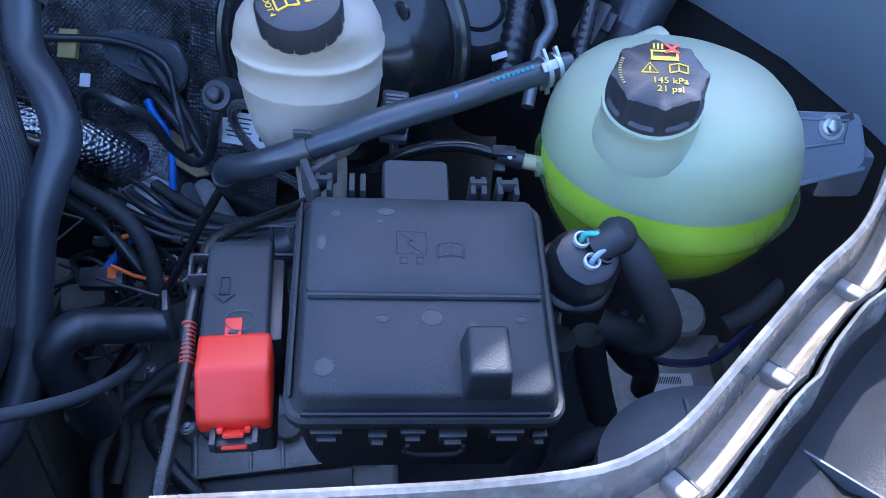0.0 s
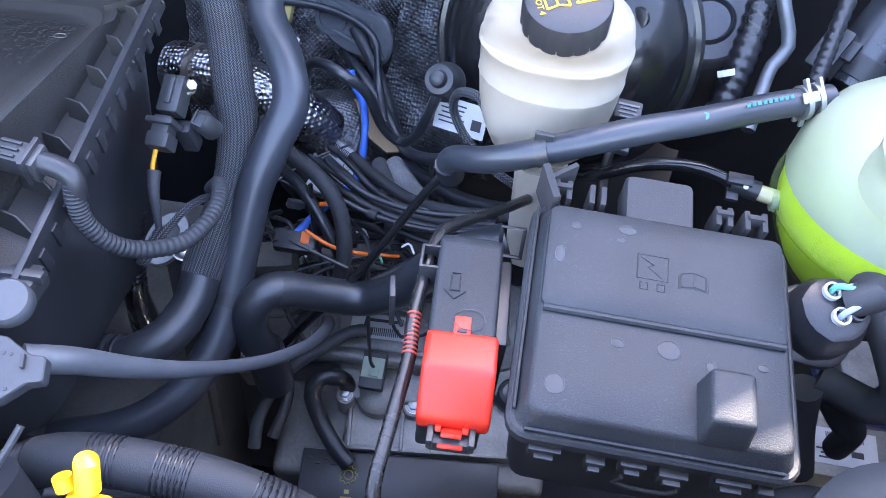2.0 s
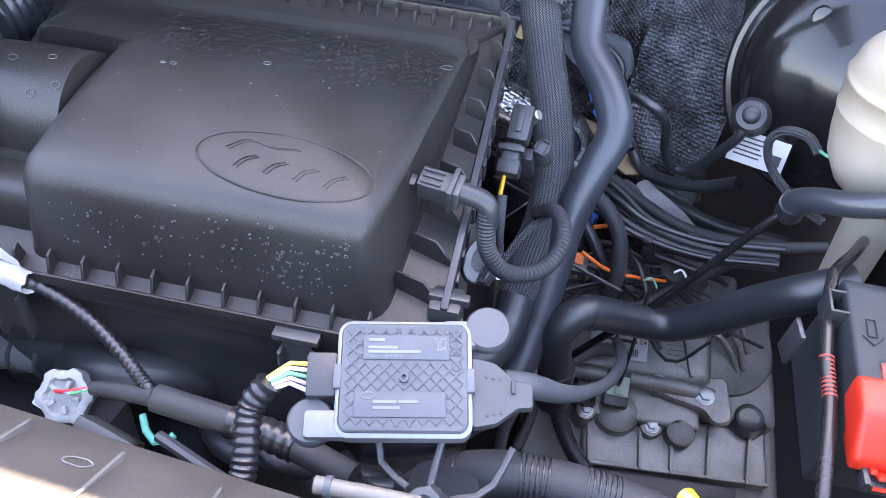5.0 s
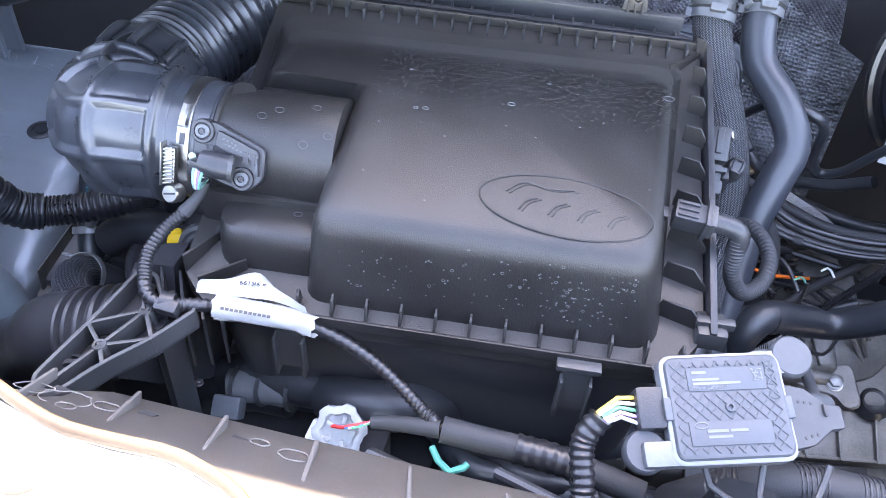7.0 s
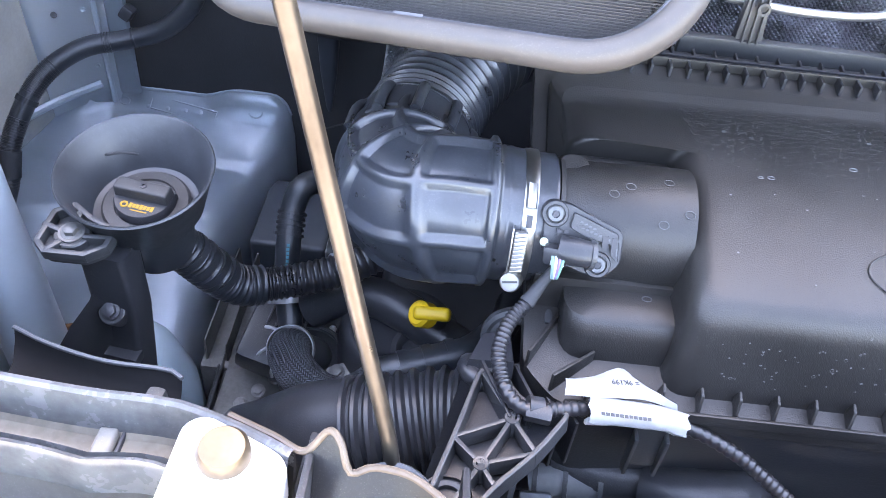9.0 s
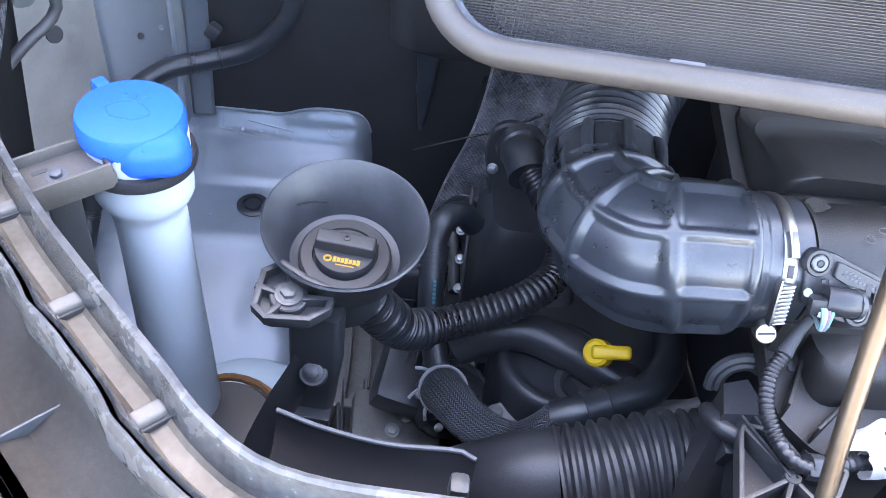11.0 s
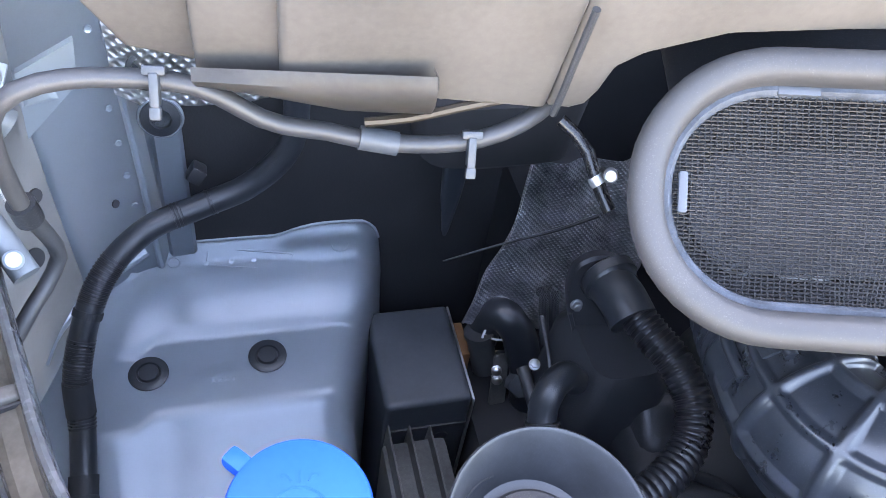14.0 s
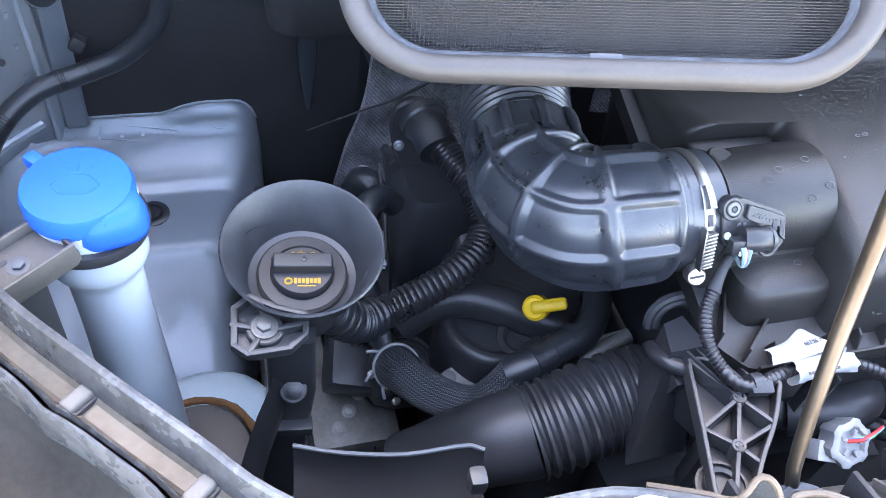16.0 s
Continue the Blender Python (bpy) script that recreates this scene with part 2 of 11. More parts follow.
EMBOSSED = embossed("embossed_foil", (0.33, 0.33, 0.335), 0.24, 170, 0.0026)
EMBOSSED_DARK = embossed("dark_embossed_foil", (0.17, 0.175, 0.185), 0.36, 210, 0.0016, 0.85, 0.6)


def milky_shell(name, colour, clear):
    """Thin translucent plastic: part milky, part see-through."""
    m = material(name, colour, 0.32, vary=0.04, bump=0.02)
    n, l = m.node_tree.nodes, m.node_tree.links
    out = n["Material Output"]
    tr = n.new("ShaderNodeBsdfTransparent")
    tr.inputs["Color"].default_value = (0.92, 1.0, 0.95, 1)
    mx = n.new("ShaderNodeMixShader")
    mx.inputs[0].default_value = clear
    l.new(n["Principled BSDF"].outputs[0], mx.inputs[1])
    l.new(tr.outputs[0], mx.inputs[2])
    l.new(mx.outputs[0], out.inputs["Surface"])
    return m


SHELL = milky_shell("milky_tank_plastic", (0.385, 0.428, 0.312), 0.28)
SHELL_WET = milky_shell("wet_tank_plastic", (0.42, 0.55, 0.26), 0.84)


# The blue base colour stands in for the sky reflected in the lens.
LENS = material("fluted_lens", (0.16, 0.24, 0.32), 0.12, vary=0.1, bump=0, coat=1.0)
_n, _l = LENS.node_tree.nodes, LENS.node_tree.links
_uv, _sep, _mul, _sin, _bp = _n.new("ShaderNodeUVMap"), _n.new("ShaderNodeSeparateXYZ"), _n.new("ShaderNodeMath"), _n.new("ShaderNodeMath"), _n.new("ShaderNodeBump")
_mul.operation, _sin.operation = "MULTIPLY", "SINE"
_mul.inputs[1].default_value = 6.2832 / 0.0045
_bp.inputs["Strength"].default_value, _bp.inputs["Distance"].default_value = 0.8, 0.0006
_l.new(_uv.outputs[0], _sep.inputs[0])
_l.new(_sep.outputs[1], _mul.inputs[0])
_l.new(_mul.outputs[0], _sin.inputs[0])
_l.new(_sin.outputs[0], _bp.inputs["Height"])
_l.new(_bp.outputs["Normal"], _n["Principled BSDF"].inputs["Normal"])

# ==== mesh tools ====
WORLD = {}
VEH = Matrix.Rotation(radians(7.5), 4, "Z")


def V(x, y, z):
    """A place given along and across the van."""
    return VEH @ Vector((x, y, z))


def axes(origin, xa, ya):
    """A pose from an origin, an x direction and a rough y direction."""
    x = Vector(xa).normalized()
    z = x.cross(Vector(ya)).normalized()
    y = z.cross(x)
    m = Matrix((x, y, z)).transposed().to_4x4()
    m.translation = origin
    return m


def facing(origin, normal, up=(0, 1, 0)):
    """A pose whose z axis is the normal and whose y axis leans towards up."""
    z = Vector(normal).normalized()
    x = Vector(up).cross(z).normalized()
    m = Matrix((x, z.cross(x), z)).transposed().to_4x4()
    m.translation = origin
    return m


def thing(name, at, label, category, group="", kind=""):
    ob = new(name)
    ob.empty_display_size = 0.01
    ob.matrix_basis = at if isinstance(at, Matrix) else Matrix.Translation(at)
    WORLD[ob] = ob.matrix_basis.copy()
    return tagged(ob, label, category, group, kind)


def finish(name, bm, mat, angle=40):
    bmesh.ops.recalc_face_normals(bm, faces=bm.faces)
    me = bpy.data.meshes.new(name)
    bm.to_mesh(me)
    bm.free()
    me.polygons.foreach_set("use_smooth", [True] * len(me.polygons))
    me.set_sharp_from_angle(angle=radians(angle))
    me.materials.append(mat)
    return me


def part(name, bm, mat, parent, label="", angle=40):
    """One mesh, given in the world's metres, under a thing or a part."""
    bm.transform(WORLD[parent].inverted())
    ob = new(name, finish(name, bm, mat, angle))
    ob.parent = parent
    WORLD[ob] = WORLD[parent]
    return tagged(ob, label)


def solo(name, bm, mat, label, category, group="", kind="", angle=40):
    """A thing that is one mesh, with its origin at its base."""
    xs = [v.co.copy() for v in bm.verts]
    base = Vector((sum(v.x for v in xs) / len(xs), sum(v.y for v in xs) / len(xs), min(v.z for v in xs)))
    bm.transform(Matrix.Translation(-base))
    ob = new(name, finish(name, bm, mat, angle))
    ob.location = base
    WORLD[ob] = Matrix.Translation(base)
    return tagged(ob, label, category, group, kind)


def join(*bms):
    out = bmesh.new()
    for b in bms:
        me = bpy.data.meshes.new("t")
        b.to_mesh(me)
        b.free()
        out.from_mesh(me)
        bpy.data.meshes.remove(me)
    return out


def rbox(m, sx, sy, sz, bevel=0.002, seg=2, taper=(1, 1), shift=(0, 0)):
    """A bevelled block on the pose's xy plane, rising sz along its z; taper and shift move its top."""
    bm = bmesh.new()
    bmesh.ops.create_cube(bm, size=1)
    for v in bm.verts:
        top = v.co.z > 0
        fx, fy = taper if top else (1, 1)
        v.co = Vector((v.co.x * sx * fx + (shift[0] if top else 0), v.co.y * sy * fy + (shift[1] if top else 0), sz if top else 0))
    if bevel:
        bmesh.ops.bevel(bm, geom=bm.edges[:], offset=min(bevel, 0.45 * min(sx, sy, sz)), segments=seg, profile=0.6, affect="EDGES")
    bm.transform(m)
    return bm


def lathe(m, profile, seg=32, notch=None):
    """A turned shape round the pose's z axis from (radius, height) pairs; notch(k, r, z) may change a radius."""
    bm = bmesh.new()
    rings = []
    for r, z in profile:
        if r < 1e-6:
            rings.append([bm.verts.new((0, 0, z))])
            continue
        ring = []
        for k in range(seg):
            a = 2 * math.pi * k / seg
            q = notch(k, r, z) if notch else r
            ring.append(bm.verts.new((q * math.cos(a), q * math.sin(a), z)))
        rings.append(ring)
    skin(bm, rings)
    bm.transform(m)
    return bm


def skin(bm, rings, closed=True, cap=True):
    for a, b in zip(rings, rings[1:]):
        n = max(len(a), len(b))
        for k in range(n if closed else n - 1):
            j = (k + 1) % n
            quad = [a[k % len(a)], a[j % len(a)], b[j % len(b)], b[k % len(b)]]
            face = []
            for v in quad:
                if v not in face:
                    face.append(v)
            if len(face) > 2:
                bm.faces.new(face)
    if cap:
        for ring in (rings[0], rings[-1]):
            if len(ring) > 2:
                bm.faces.new(ring)


def loft(loops, cap=True, m=None):
    """A skin over closed loops of points, all of one length."""
    bm = bmesh.new()
    skin(bm, [[bm.verts.new(p) for p in loop] for loop in loops], cap=cap)
    if m:
        bm.transform(m)
    return bm


def rrect(w, h, r, z=0.0, cx=0.0, cy=0.0, n=5):
    """A rounded rectangle."""
    out = []
    r = min(r, w / 2 - 1e-4, h / 2 - 1e-4)
    for qx, qy, a0 in ((1, 1, 0), (-1, 1, 90), (-1, -1, 180), (1, -1, 270)):
        for k in range(n):
            a = radians(a0 + 90 * k / (n - 1))
            out.append(Vector((cx + qx * (w / 2 - r) + r * math.cos(a), cy + qy * (h / 2 - r) + r * math.sin(a), z)))
    return out


def roundpoly(pts, r, n=4):
    """A polygon in the plane with rounded corners; r is a radius or one for each corner."""
    out = []
    for i, p in enumerate(pts):
        p = Vector(p)
        a, b = Vector(pts[i - 1]) - p, Vector(pts[(i + 1) % len(pts)]) - p
        q = min(r[i] if isinstance(r, (list, tuple)) else r, 0.48 * a.length, 0.48 * b.length)
        s, e = p + a.normalized() * q, p + b.normalized() * q
        for k in range(n):
            t = k / (n - 1)
            out.append(s * (1 - t) ** 2 + p * 2 * t * (1 - t) + e * t * t)
    return out


def plate(m, pts, thick, bevel=0.0, r=0.0, holes=()):
    """A flat plate of a given outline in the pose's plane, with its top at z = thick."""
    loop = roundpoly(pts, r) if r else [Vector(p) for p in pts]
    loop = [Vector((p[0], p[1], 0)) for p in loop]
    c = sum(loop, Vector()) / len(loop)
    def at(z, inset):
        res = []
        for p in loop:
            d = p - c
            res.append(c + d * max(0.0, 1 - inset / max(d.length, 1e-4)) + Vector((0, 0, z)))
        return res
    loops = [at(0, 0), at(thick - bevel, 0), at(thick, bevel)] if bevel else [at(0, 0), at(thick, 0)]
    return loft(loops, m=m)


def smooth_path(pts, step):
    """Points at even steps along a smooth line through the given ones."""
    p = [Vector(q) for q in pts]
    p = [p[0] * 2 - p[1]] + p + [p[-1] * 2 - p[-2]]
    fine = []
    for i in range(1, len(p) - 2):
        a, b, c, d = p[i - 1:i + 3]
        for k in range(24):
            t = k / 24
            fine.append(0.5 * (2 * b + (c - a) * t + (2 * a - 5 * b + 4 * c - d) * t * t + (3 * b - a - 3 * c + d) * t ** 3))
    fine.append(p[-2])
    out, gone = [fine[0]], 0.0
    for a, b in zip(fine, fine[1:]):
        gone += (b - a).length
        if gone >= step:
            out.append(b)
            gone = 0.0
    if gone > step * 0.3:
        out.append(fine[-1])
    return out


def frames_of(path):
    """A turning-free frame at each point of a path."""
    ts = []
    for i in range(len(path)):
        a, b = path[max(i - 1, 0)], path[min(i + 1, len(path) - 1)]
        ts.append((b - a).normalized())
    up = Vector((0, 0, 1)) if abs(ts[0].z) < 0.9 else Vector((0, 1, 0))
    out = []
    for t in ts:
        up = (up - t * up.dot(t)).normalized()
        out.append((t, up, t.cross(up)))
    return out


def tube(pts, r, seg=12, step=0.012, corr=None, shape=None, sweep=None):
    """A hose along a path. r: radius, or a function of 0..1 along it; corr: (pitch, depth) of its rings; shape(angle): a factor round it."""
    if corr:
        step = corr[0] / 4
    path = smooth_path(pts, step)
    bm = bmesh.new()
    uv = bm.loops.layers.uv.new("UVMap")
    rings, s = [], 0.0
    for i, (p, (t, u, w)) in enumerate(zip(path, frames_of(path))):
        s += (p - path[i - 1]).length if i else 0
        q = r(i / (len(path) - 1)) if callable(r) else r
        if corr:
            q -= corr[1] * (0, 0.12, 1, 0.88)[i % 4]
        ring = []
        for k in range(seg):
            a = 2 * math.pi * k / seg
            f = q * (shape(a) if shape else 1)
            ring.append(bm.verts.new(p + (u * math.cos(a) + w * math.sin(a)) * f))
        rings.append((ring, s, q))
    for (a, sa, qa), (b, sb, qb) in zip(rings, rings[1:]):
        for k in range(seg):
            j = (k + 1) % seg
            f = bm.faces.new((a[k], a[j], b[j], b[k]))
            for loop, (su, kv, qq) in zip(f.loops, ((sa, k, qa), (sa, k + 1, qa), (sb, k + 1, qb), (sb, k, qb))):
                loop[uv].uv = (su, 2 * math.pi * qq * kv / seg)
    bm.faces.new(rings[0][0])
    bm.faces.new(rings[-1][0])
    return bm


def ribbed_tube(pts, r, rings, longs, phase, wide, high, first, last, seg=112, step=0.0016):
    """A moulded hose whose raised ribs cross: rings at the given lengths along it and so many ribs lengthwise between first and last."""
    path = smooth_path(pts, step)
    bm = bmesh.new()
    loops, s = [], 0.0
    total = sum((b - a).length for a, b in zip(path, path[1:]))

    def rise(d, w):
        f = min(1.0, max(0.0, 0.5 + (w / 2 - d) / 0.0022))
        return f * f * (3 - 2 * f)
    for i, (p, (t, u, w)) in enumerate(zip(path, frames_of(path))):
        s += (p - path[i - 1]).length if i else 0
        ring = max([rise(abs(s - q), wide) for q in rings] + [0])
        inside = 1.0 if first < s < last else 0.0
        q = r(s / total)
        loop = []
        for k in range(seg):
            a = 2 * math.pi * k / seg
            near = abs((a * longs / (2 * math.pi) - phase + 0.5) % 1 - 0.5) * 2 * math.pi / longs * q
            lift = max(ring, inside * rise(near, wide * 1.15))
            loop.append(bm.verts.new(p + (u * math.cos(a) + w * math.sin(a)) * (q + high * lift)))
        loops.append(loop)
    skin(bm, loops)
    return bm


def sheet(rows, thick=0.0015, res=1):
    """A bent sheet through a grid of points, with thickness, and a surface map in metres."""
    bm = bmesh.new()
    uv = bm.loops.layers.uv.new("UVMap")
    grid = [[bm.verts.new(Vector(p)) for p in row] for row in rows]
    for i in range(len(grid) - 1):
        for j in range(len(grid[0]) - 1):
            f = bm.faces.new((grid[i][j], grid[i][j + 1], grid[i + 1][j + 1], grid[i + 1][j]))
            w, h = (grid[0][0].co - grid[0][-1].co).length / (len(grid[0]) - 1), (grid[0][0].co - grid[-1][0].co).length / (len(grid) - 1)
            for loop, (a, b) in zip(f.loops, ((i, j), (i, j + 1), (i + 1, j + 1), (i + 1, j))):
                loop[uv].uv = (b * w, a * h)
    bmesh.ops.solidify(bm, geom=bm.faces[:], thickness=thick)
    return bm


def crumple(rows_n, cols_n, corner, across, down, depth, seed):
    """A grid for a crumpled foil sheet: corner, the vectors across and down, and how deep it is crumpled."""
    n = Vector(across).cross(Vector(down)).normalized()
    out = []
    for i in range(rows_n + 1):
        row = []
        for j in range(cols_n + 1):
            p = Vector(corner) + Vector(across) * (j / cols_n) + Vector(down) * (i / rows_n)
            row.append(p + n * depth * (noise.noise(p * 18 + Vector((seed, 0, 0))) + 0.5 * noise.noise(p * 45 + Vector((0, seed, 0)))))
        out.append(row)
    return out


def hexbolt(m, r, h=0.006):
    """A flanged hexagon bolt head."""
    return join(lathe(m, [(r * 1.35, 0), (r * 1.35, h * 0.2), (r * 1.1, h * 0.3)], 20),
                lathe(m @ Matrix.Translation((0, 0, h * 0.25)), [(r, 0), (r, h * 0.7), (r * 0.8, h * 0.8)], 6))


def words(text, size, m, mat, parent, name="lettering", label="", thick=0.0002, align="CENTER"):
    """Raised or printed words lying in the pose's xy plane."""
    cu = bpy.data.curves.new("t", "FONT")
    cu.body, cu.size, cu.extrude, cu.align_x, cu.align_y = text, size, thick, align, "CENTER"
    cu.resolution_u = 3
    ob = bpy.data.objects.new("t", cu)
    scene.collection.objects.link(ob)
    me = bpy.data.meshes.new_from_object(ob.evaluated_get(bpy.context.evaluated_depsgraph_get()))
    bpy.data.objects.remove(ob)
    bm = bmesh.new()
    bm.from_mesh(me)
    bm.transform(m @ Matrix.Translation((0, 0, thick)))
    return part(name, bm, mat, parent, label)


def bars(m, rects, thick=0.0003):
    """Flat printed bars: (x, y, w, h) in the pose's plane."""
    return join(*[rbox(m @ Matrix.Translation((x, y, 0)), w, h, thick, 0) for x, y, w, h in rects])


def ringline(m, pts, r, closed=True, seg=6):
    """A thin round bead along a flat outline."""
    p = [m @ Vector((q[0], q[1], 0)) for q in pts]
    if closed:
        p = p + [p[0]]
    bm = bmesh.new()
    rings = []
    for q, (t, u, w) in zip(p, frames_of(p)):
        rings.append([bm.verts.new(q + (u * math.cos(a) + w * math.sin(a)) * r) for a in [2 * math.pi * k / seg for k in range(seg)]])
    skin(bm, rings)
    return bm


def ellipse(a, b, n=40, cx=0, cy=0):
    return [Vector((cx + a * math.cos(2 * math.pi * k / n), cy + b * math.sin(2 * math.pi * k / n), 0)) for k in range(n)]


def pushed_band(m, r, width):
    """A spring hose clamp with two ears."""
    return join(lathe(m, [(r, 0), (r + 0.0018, 0), (r + 0.0018, width), (r, width), (r, 0)], 32),
                rbox(m @ Matrix.Translation((r + 0.003, -0.004, 0)), 0.008, 0.0025, width, 0.0006),
                rbox(m @ Matrix.Translation((r + 0.003, 0.004, 0)), 0.008, 0.0025, width, 0.0006))


# ==== the setting ====
def slab(name, mat, corners, thick, label, category):
    """A flat panel of the setting: its corners and its thickness to the back."""
    loop = [Vector(p) for p in corners]
    n = (loop[1] - loop[0]).cross(loop[-1] - loop[0]).normalized() * thick
    bm = loft([loop, [p - n for p in loop]])
    return solo(name, bm, mat, label, category, kind="structure")


slab("ground", SAND, [(-300, -300, -0.75), (300, -300, -0.75), (300, 300, -0.75), (-300, 300, -0.75)], 0.2,
     "pale dusty paved ground under the van", "ground")
slab("undertray", DEEP, [V(-1.05, -0.3, -0.42), V(1.15, -0.3, -0.42), V(1.15, 1.0, -0.42), V(-1.05, 1.0, -0.42)], 0.02,
     "soot-black undertray below the engine", "undertray")
slab("wall_firewall_left", MAT, [V(-1.0, 0.63, -0.42), V(-0.32, 0.63, -0.42), V(-0.32, 0.63, 0.62), V(-1.0, 0.63, 0.62)], 0.02,
     "black insulation mat on the firewall beside the wheel arch", "firewall")
slab("wall_firewall_step", MAT, [V(-0.32, 0.63, -0.42), V(-0.32, 0.90, -0.42), V(-0.32, 0.90, 0.62), V(-0.32, 0.63, 0.62)], 0.02,
     "black insulation mat where the firewall steps back", "firewall")
slab("wall_firewall_middle", MAT, [V(-0.32, 0.90, -0.42), V(1.15, 0.90, -0.42), V(1.15, 0.90, 0.62), V(-0.32, 0.90, 0.62)], 0.02,
     "black insulation mat on the firewall behind the engine", "firewall")
slab("wall_radiator", DEEP, [V(1.0, -0.24, -0.42), V(-1.0, -0.24, -0.42), V(-1.0, -0.24, 0.2), V(1.0, -0.24, 0.2)], 0.02,
     "black plastic radiator shroud at the front of the bay", "shroud")
slab("ceiling", MAT, [V(-1.05, 0.62, 0.62), V(-1.05, 0.95, 0.62), V(1.15, 0.95, 0.62), V(1.15, 0.62, 0.62)], -0.02,
     "black underside of the windscreen cowl", "cowl")
# Added unseen panel: gives the glossy lids something dark to mirror.
slab("wall_unseen_dark", MAT, [V(-1.13, 0.66, 0.62), V(1.13, 0.66, 0.62), V(1.13, 0.64, 0.80), V(-1.13, 0.64, 0.80)], 0.02,
     "unseen black panel below the bonnet, added to darken reflections", "cowl")
# Unseen bonnet; outline and dark grey set by the shade and reflections wanted.
HOOD = [V(-1.13, 0.64, 0.80), V(1.13, 0.64, 0.80), V(1.06, 0.605, 0.99), V(0.90, 0.588, 1.10), V(0.66, 0.565, 1.25), V(0.42, 0.540, 1.45), V(0.10, 0.530, 1.50), V(-0.55, 0.522, 1.543), V(-1.12, 0.560, 1.288)]
slab("bonnet", material("bonnet_paint", (0.19, 0.205, 0.225), 0.4, 0.2, vary=0.1), HOOD, 0.03, "raised grey bonnet shading the engine bay", "bonnet")


def arch_left():
    """The wheel arch panel: a pressed sheet with a raised rear lip and a rounded inner edge."""
    prof = [(0.629, 0.046), (0.624, 0.043), (0.618, 0.030), (0.606, 0.024), (0.600, 0.021), (0.594, 0.016), (0.552, -0.001), (0.543, -0.004), (0.536, -0.0085), (0.529, -0.0105),
            (0.50, -0.0125), (0.455, -0.0155), (0.444, -0.0175), (0.437, -0.022), (0.428, -0.027), (0.39, -0.041), (0.34, -0.059), (0.29, -0.080), (0.268, -0.092), (0.258, -0.105), (0.252, -0.16), (0.245, -0.42)]
    xs = [-0.93, -0.86, -0.82, -0.80, -0.775, -0.755, -0.72, -0.695, -0.68, -0.662, -0.647, -0.632, -0.622, -0.613, -0.604, -0.597, -0.592, -0.588, -0.586]
    drop = [0] * 12 + [0.001, 0.004, 0.010, 0.022, 0.05, 0.12, 0.42]
    rows = []
    for i, (y, z) in enumerate(prof):
        row = []
        for x, d in zip(xs, drop):
            k = i / (len(prof) - 1)
            lift = 0.014 * min(1, max(0, 1.9 - abs(x + 0.632) / 0.025)) if i < 3 else 0.010 * min(1, max(0, 1.8 - abs(x + 0.80) / 0.05)) * (i < 2)
            back = min(1, max(0, (y - 0.43) / 0.17))
            row.append(V(x + 0.056 * back ** 1.3 * max(0, min(1, (x + 0.72) / 0.1)), y - 0.02 * (x < -0.8), max(-0.42, z - d * (0.45 if i < 3 else 1) + lift)))
        rows.append(row)
    return sheet(rows, 0.002), [p + VEH @ Vector((0, 0, 0.0015)) for p in rows[0][2:-2]]


arch = thing("wall_wheel_arch", V(-0.72, 0.5, -0.42), "pressed grey-blue painted wheel arch panel with two rubber plugs", "wheel arch", kind="structure")
panel, edge = arch_left()
part("panel", panel, BODY, arch)
part("lip_edge", tube(edge, 0.0018, 8, 0.01), BODY, arch)
for x, y, z in ((-0.807, 0.4956, -0.0122), (-0.681, 0.501, -0.0122)):
    m = facing(V(x, y, z), VEH @ Vector((0, -0.06, 0.99)))
    part("rubber_plug", lathe(m, [(0.021, 0), (0.021, 0.0015), (0.019, 0.003), (0.013, 0.003), (0.012, 0.001), (0.011, 0.001), (0.010, 0.004), (0, 0.0045)], 32), RUBBER, arch,
         "round black rubber plug")
part("lip_patch", ringline(facing(V(-0.69, 0.612, 0.0285), VEH @ Vector((0, -0.62, 0.78))), [(-0.048, -0.010), (0.048, -0.010), (0.048, 0.010), (-0.048, 0.010)], 0.0012), BODY, arch)
for x in (-0.74, -0.712, -0.686, -0.664):
    part("rivet", lathe(facing(V(x, 0.611, 0.0285), VEH @ Vector((0, -0.62, 0.78))), [(0.003, 0), (0.003, 0.001), (0, 0.0016)], 12), BODY, arch)
for x, z in ((-0.592, -0.040), (-0.590, -0.062)):
    part("stud", lathe(facing(V(x + 0.006, 0.52, z), VEH @ Vector((0.9, -0.2, 0.4))), [(0.003, -0.002), (0.003, 0.004), (0, 0.005)], 10), STEEL, arch)
for k, (x, y) in enumerate(((-0.74, 0.478), (-0.733, 0.478), (-0.726, 0.478), (-0.719, 0.478))):
    part("stamp_mark", rbox(facing(V(x, y, -0.0135), VEH @ Vector((0, -0.06, 0.99))), 0.004, 0.005, 0.0006, 0.0002), BODY, arch)


def inner_fender(xs, zs, bend):
    rows = []
    for z in zs:
        rows.append([V(x + (bend if y > 0.57 or x > 0 else -0.12) * max(0, z) * (1 if x > 0 else -1), y, z) for x, y in xs])
    return sheet(rows, 0.002)


for y, z, a in ((0.614, 0.031, 0.010), (0.614, 0.026, 0.007)):
    part("pressed_mark", ringline(facing(V(-0.585 - 0.19 * (a < 0.008), y, z + 0.006), VEH @ Vector((0, -0.62, 0.78))), ellipse(a, a * 0.8, 16), 0.0009), BODY, arch)

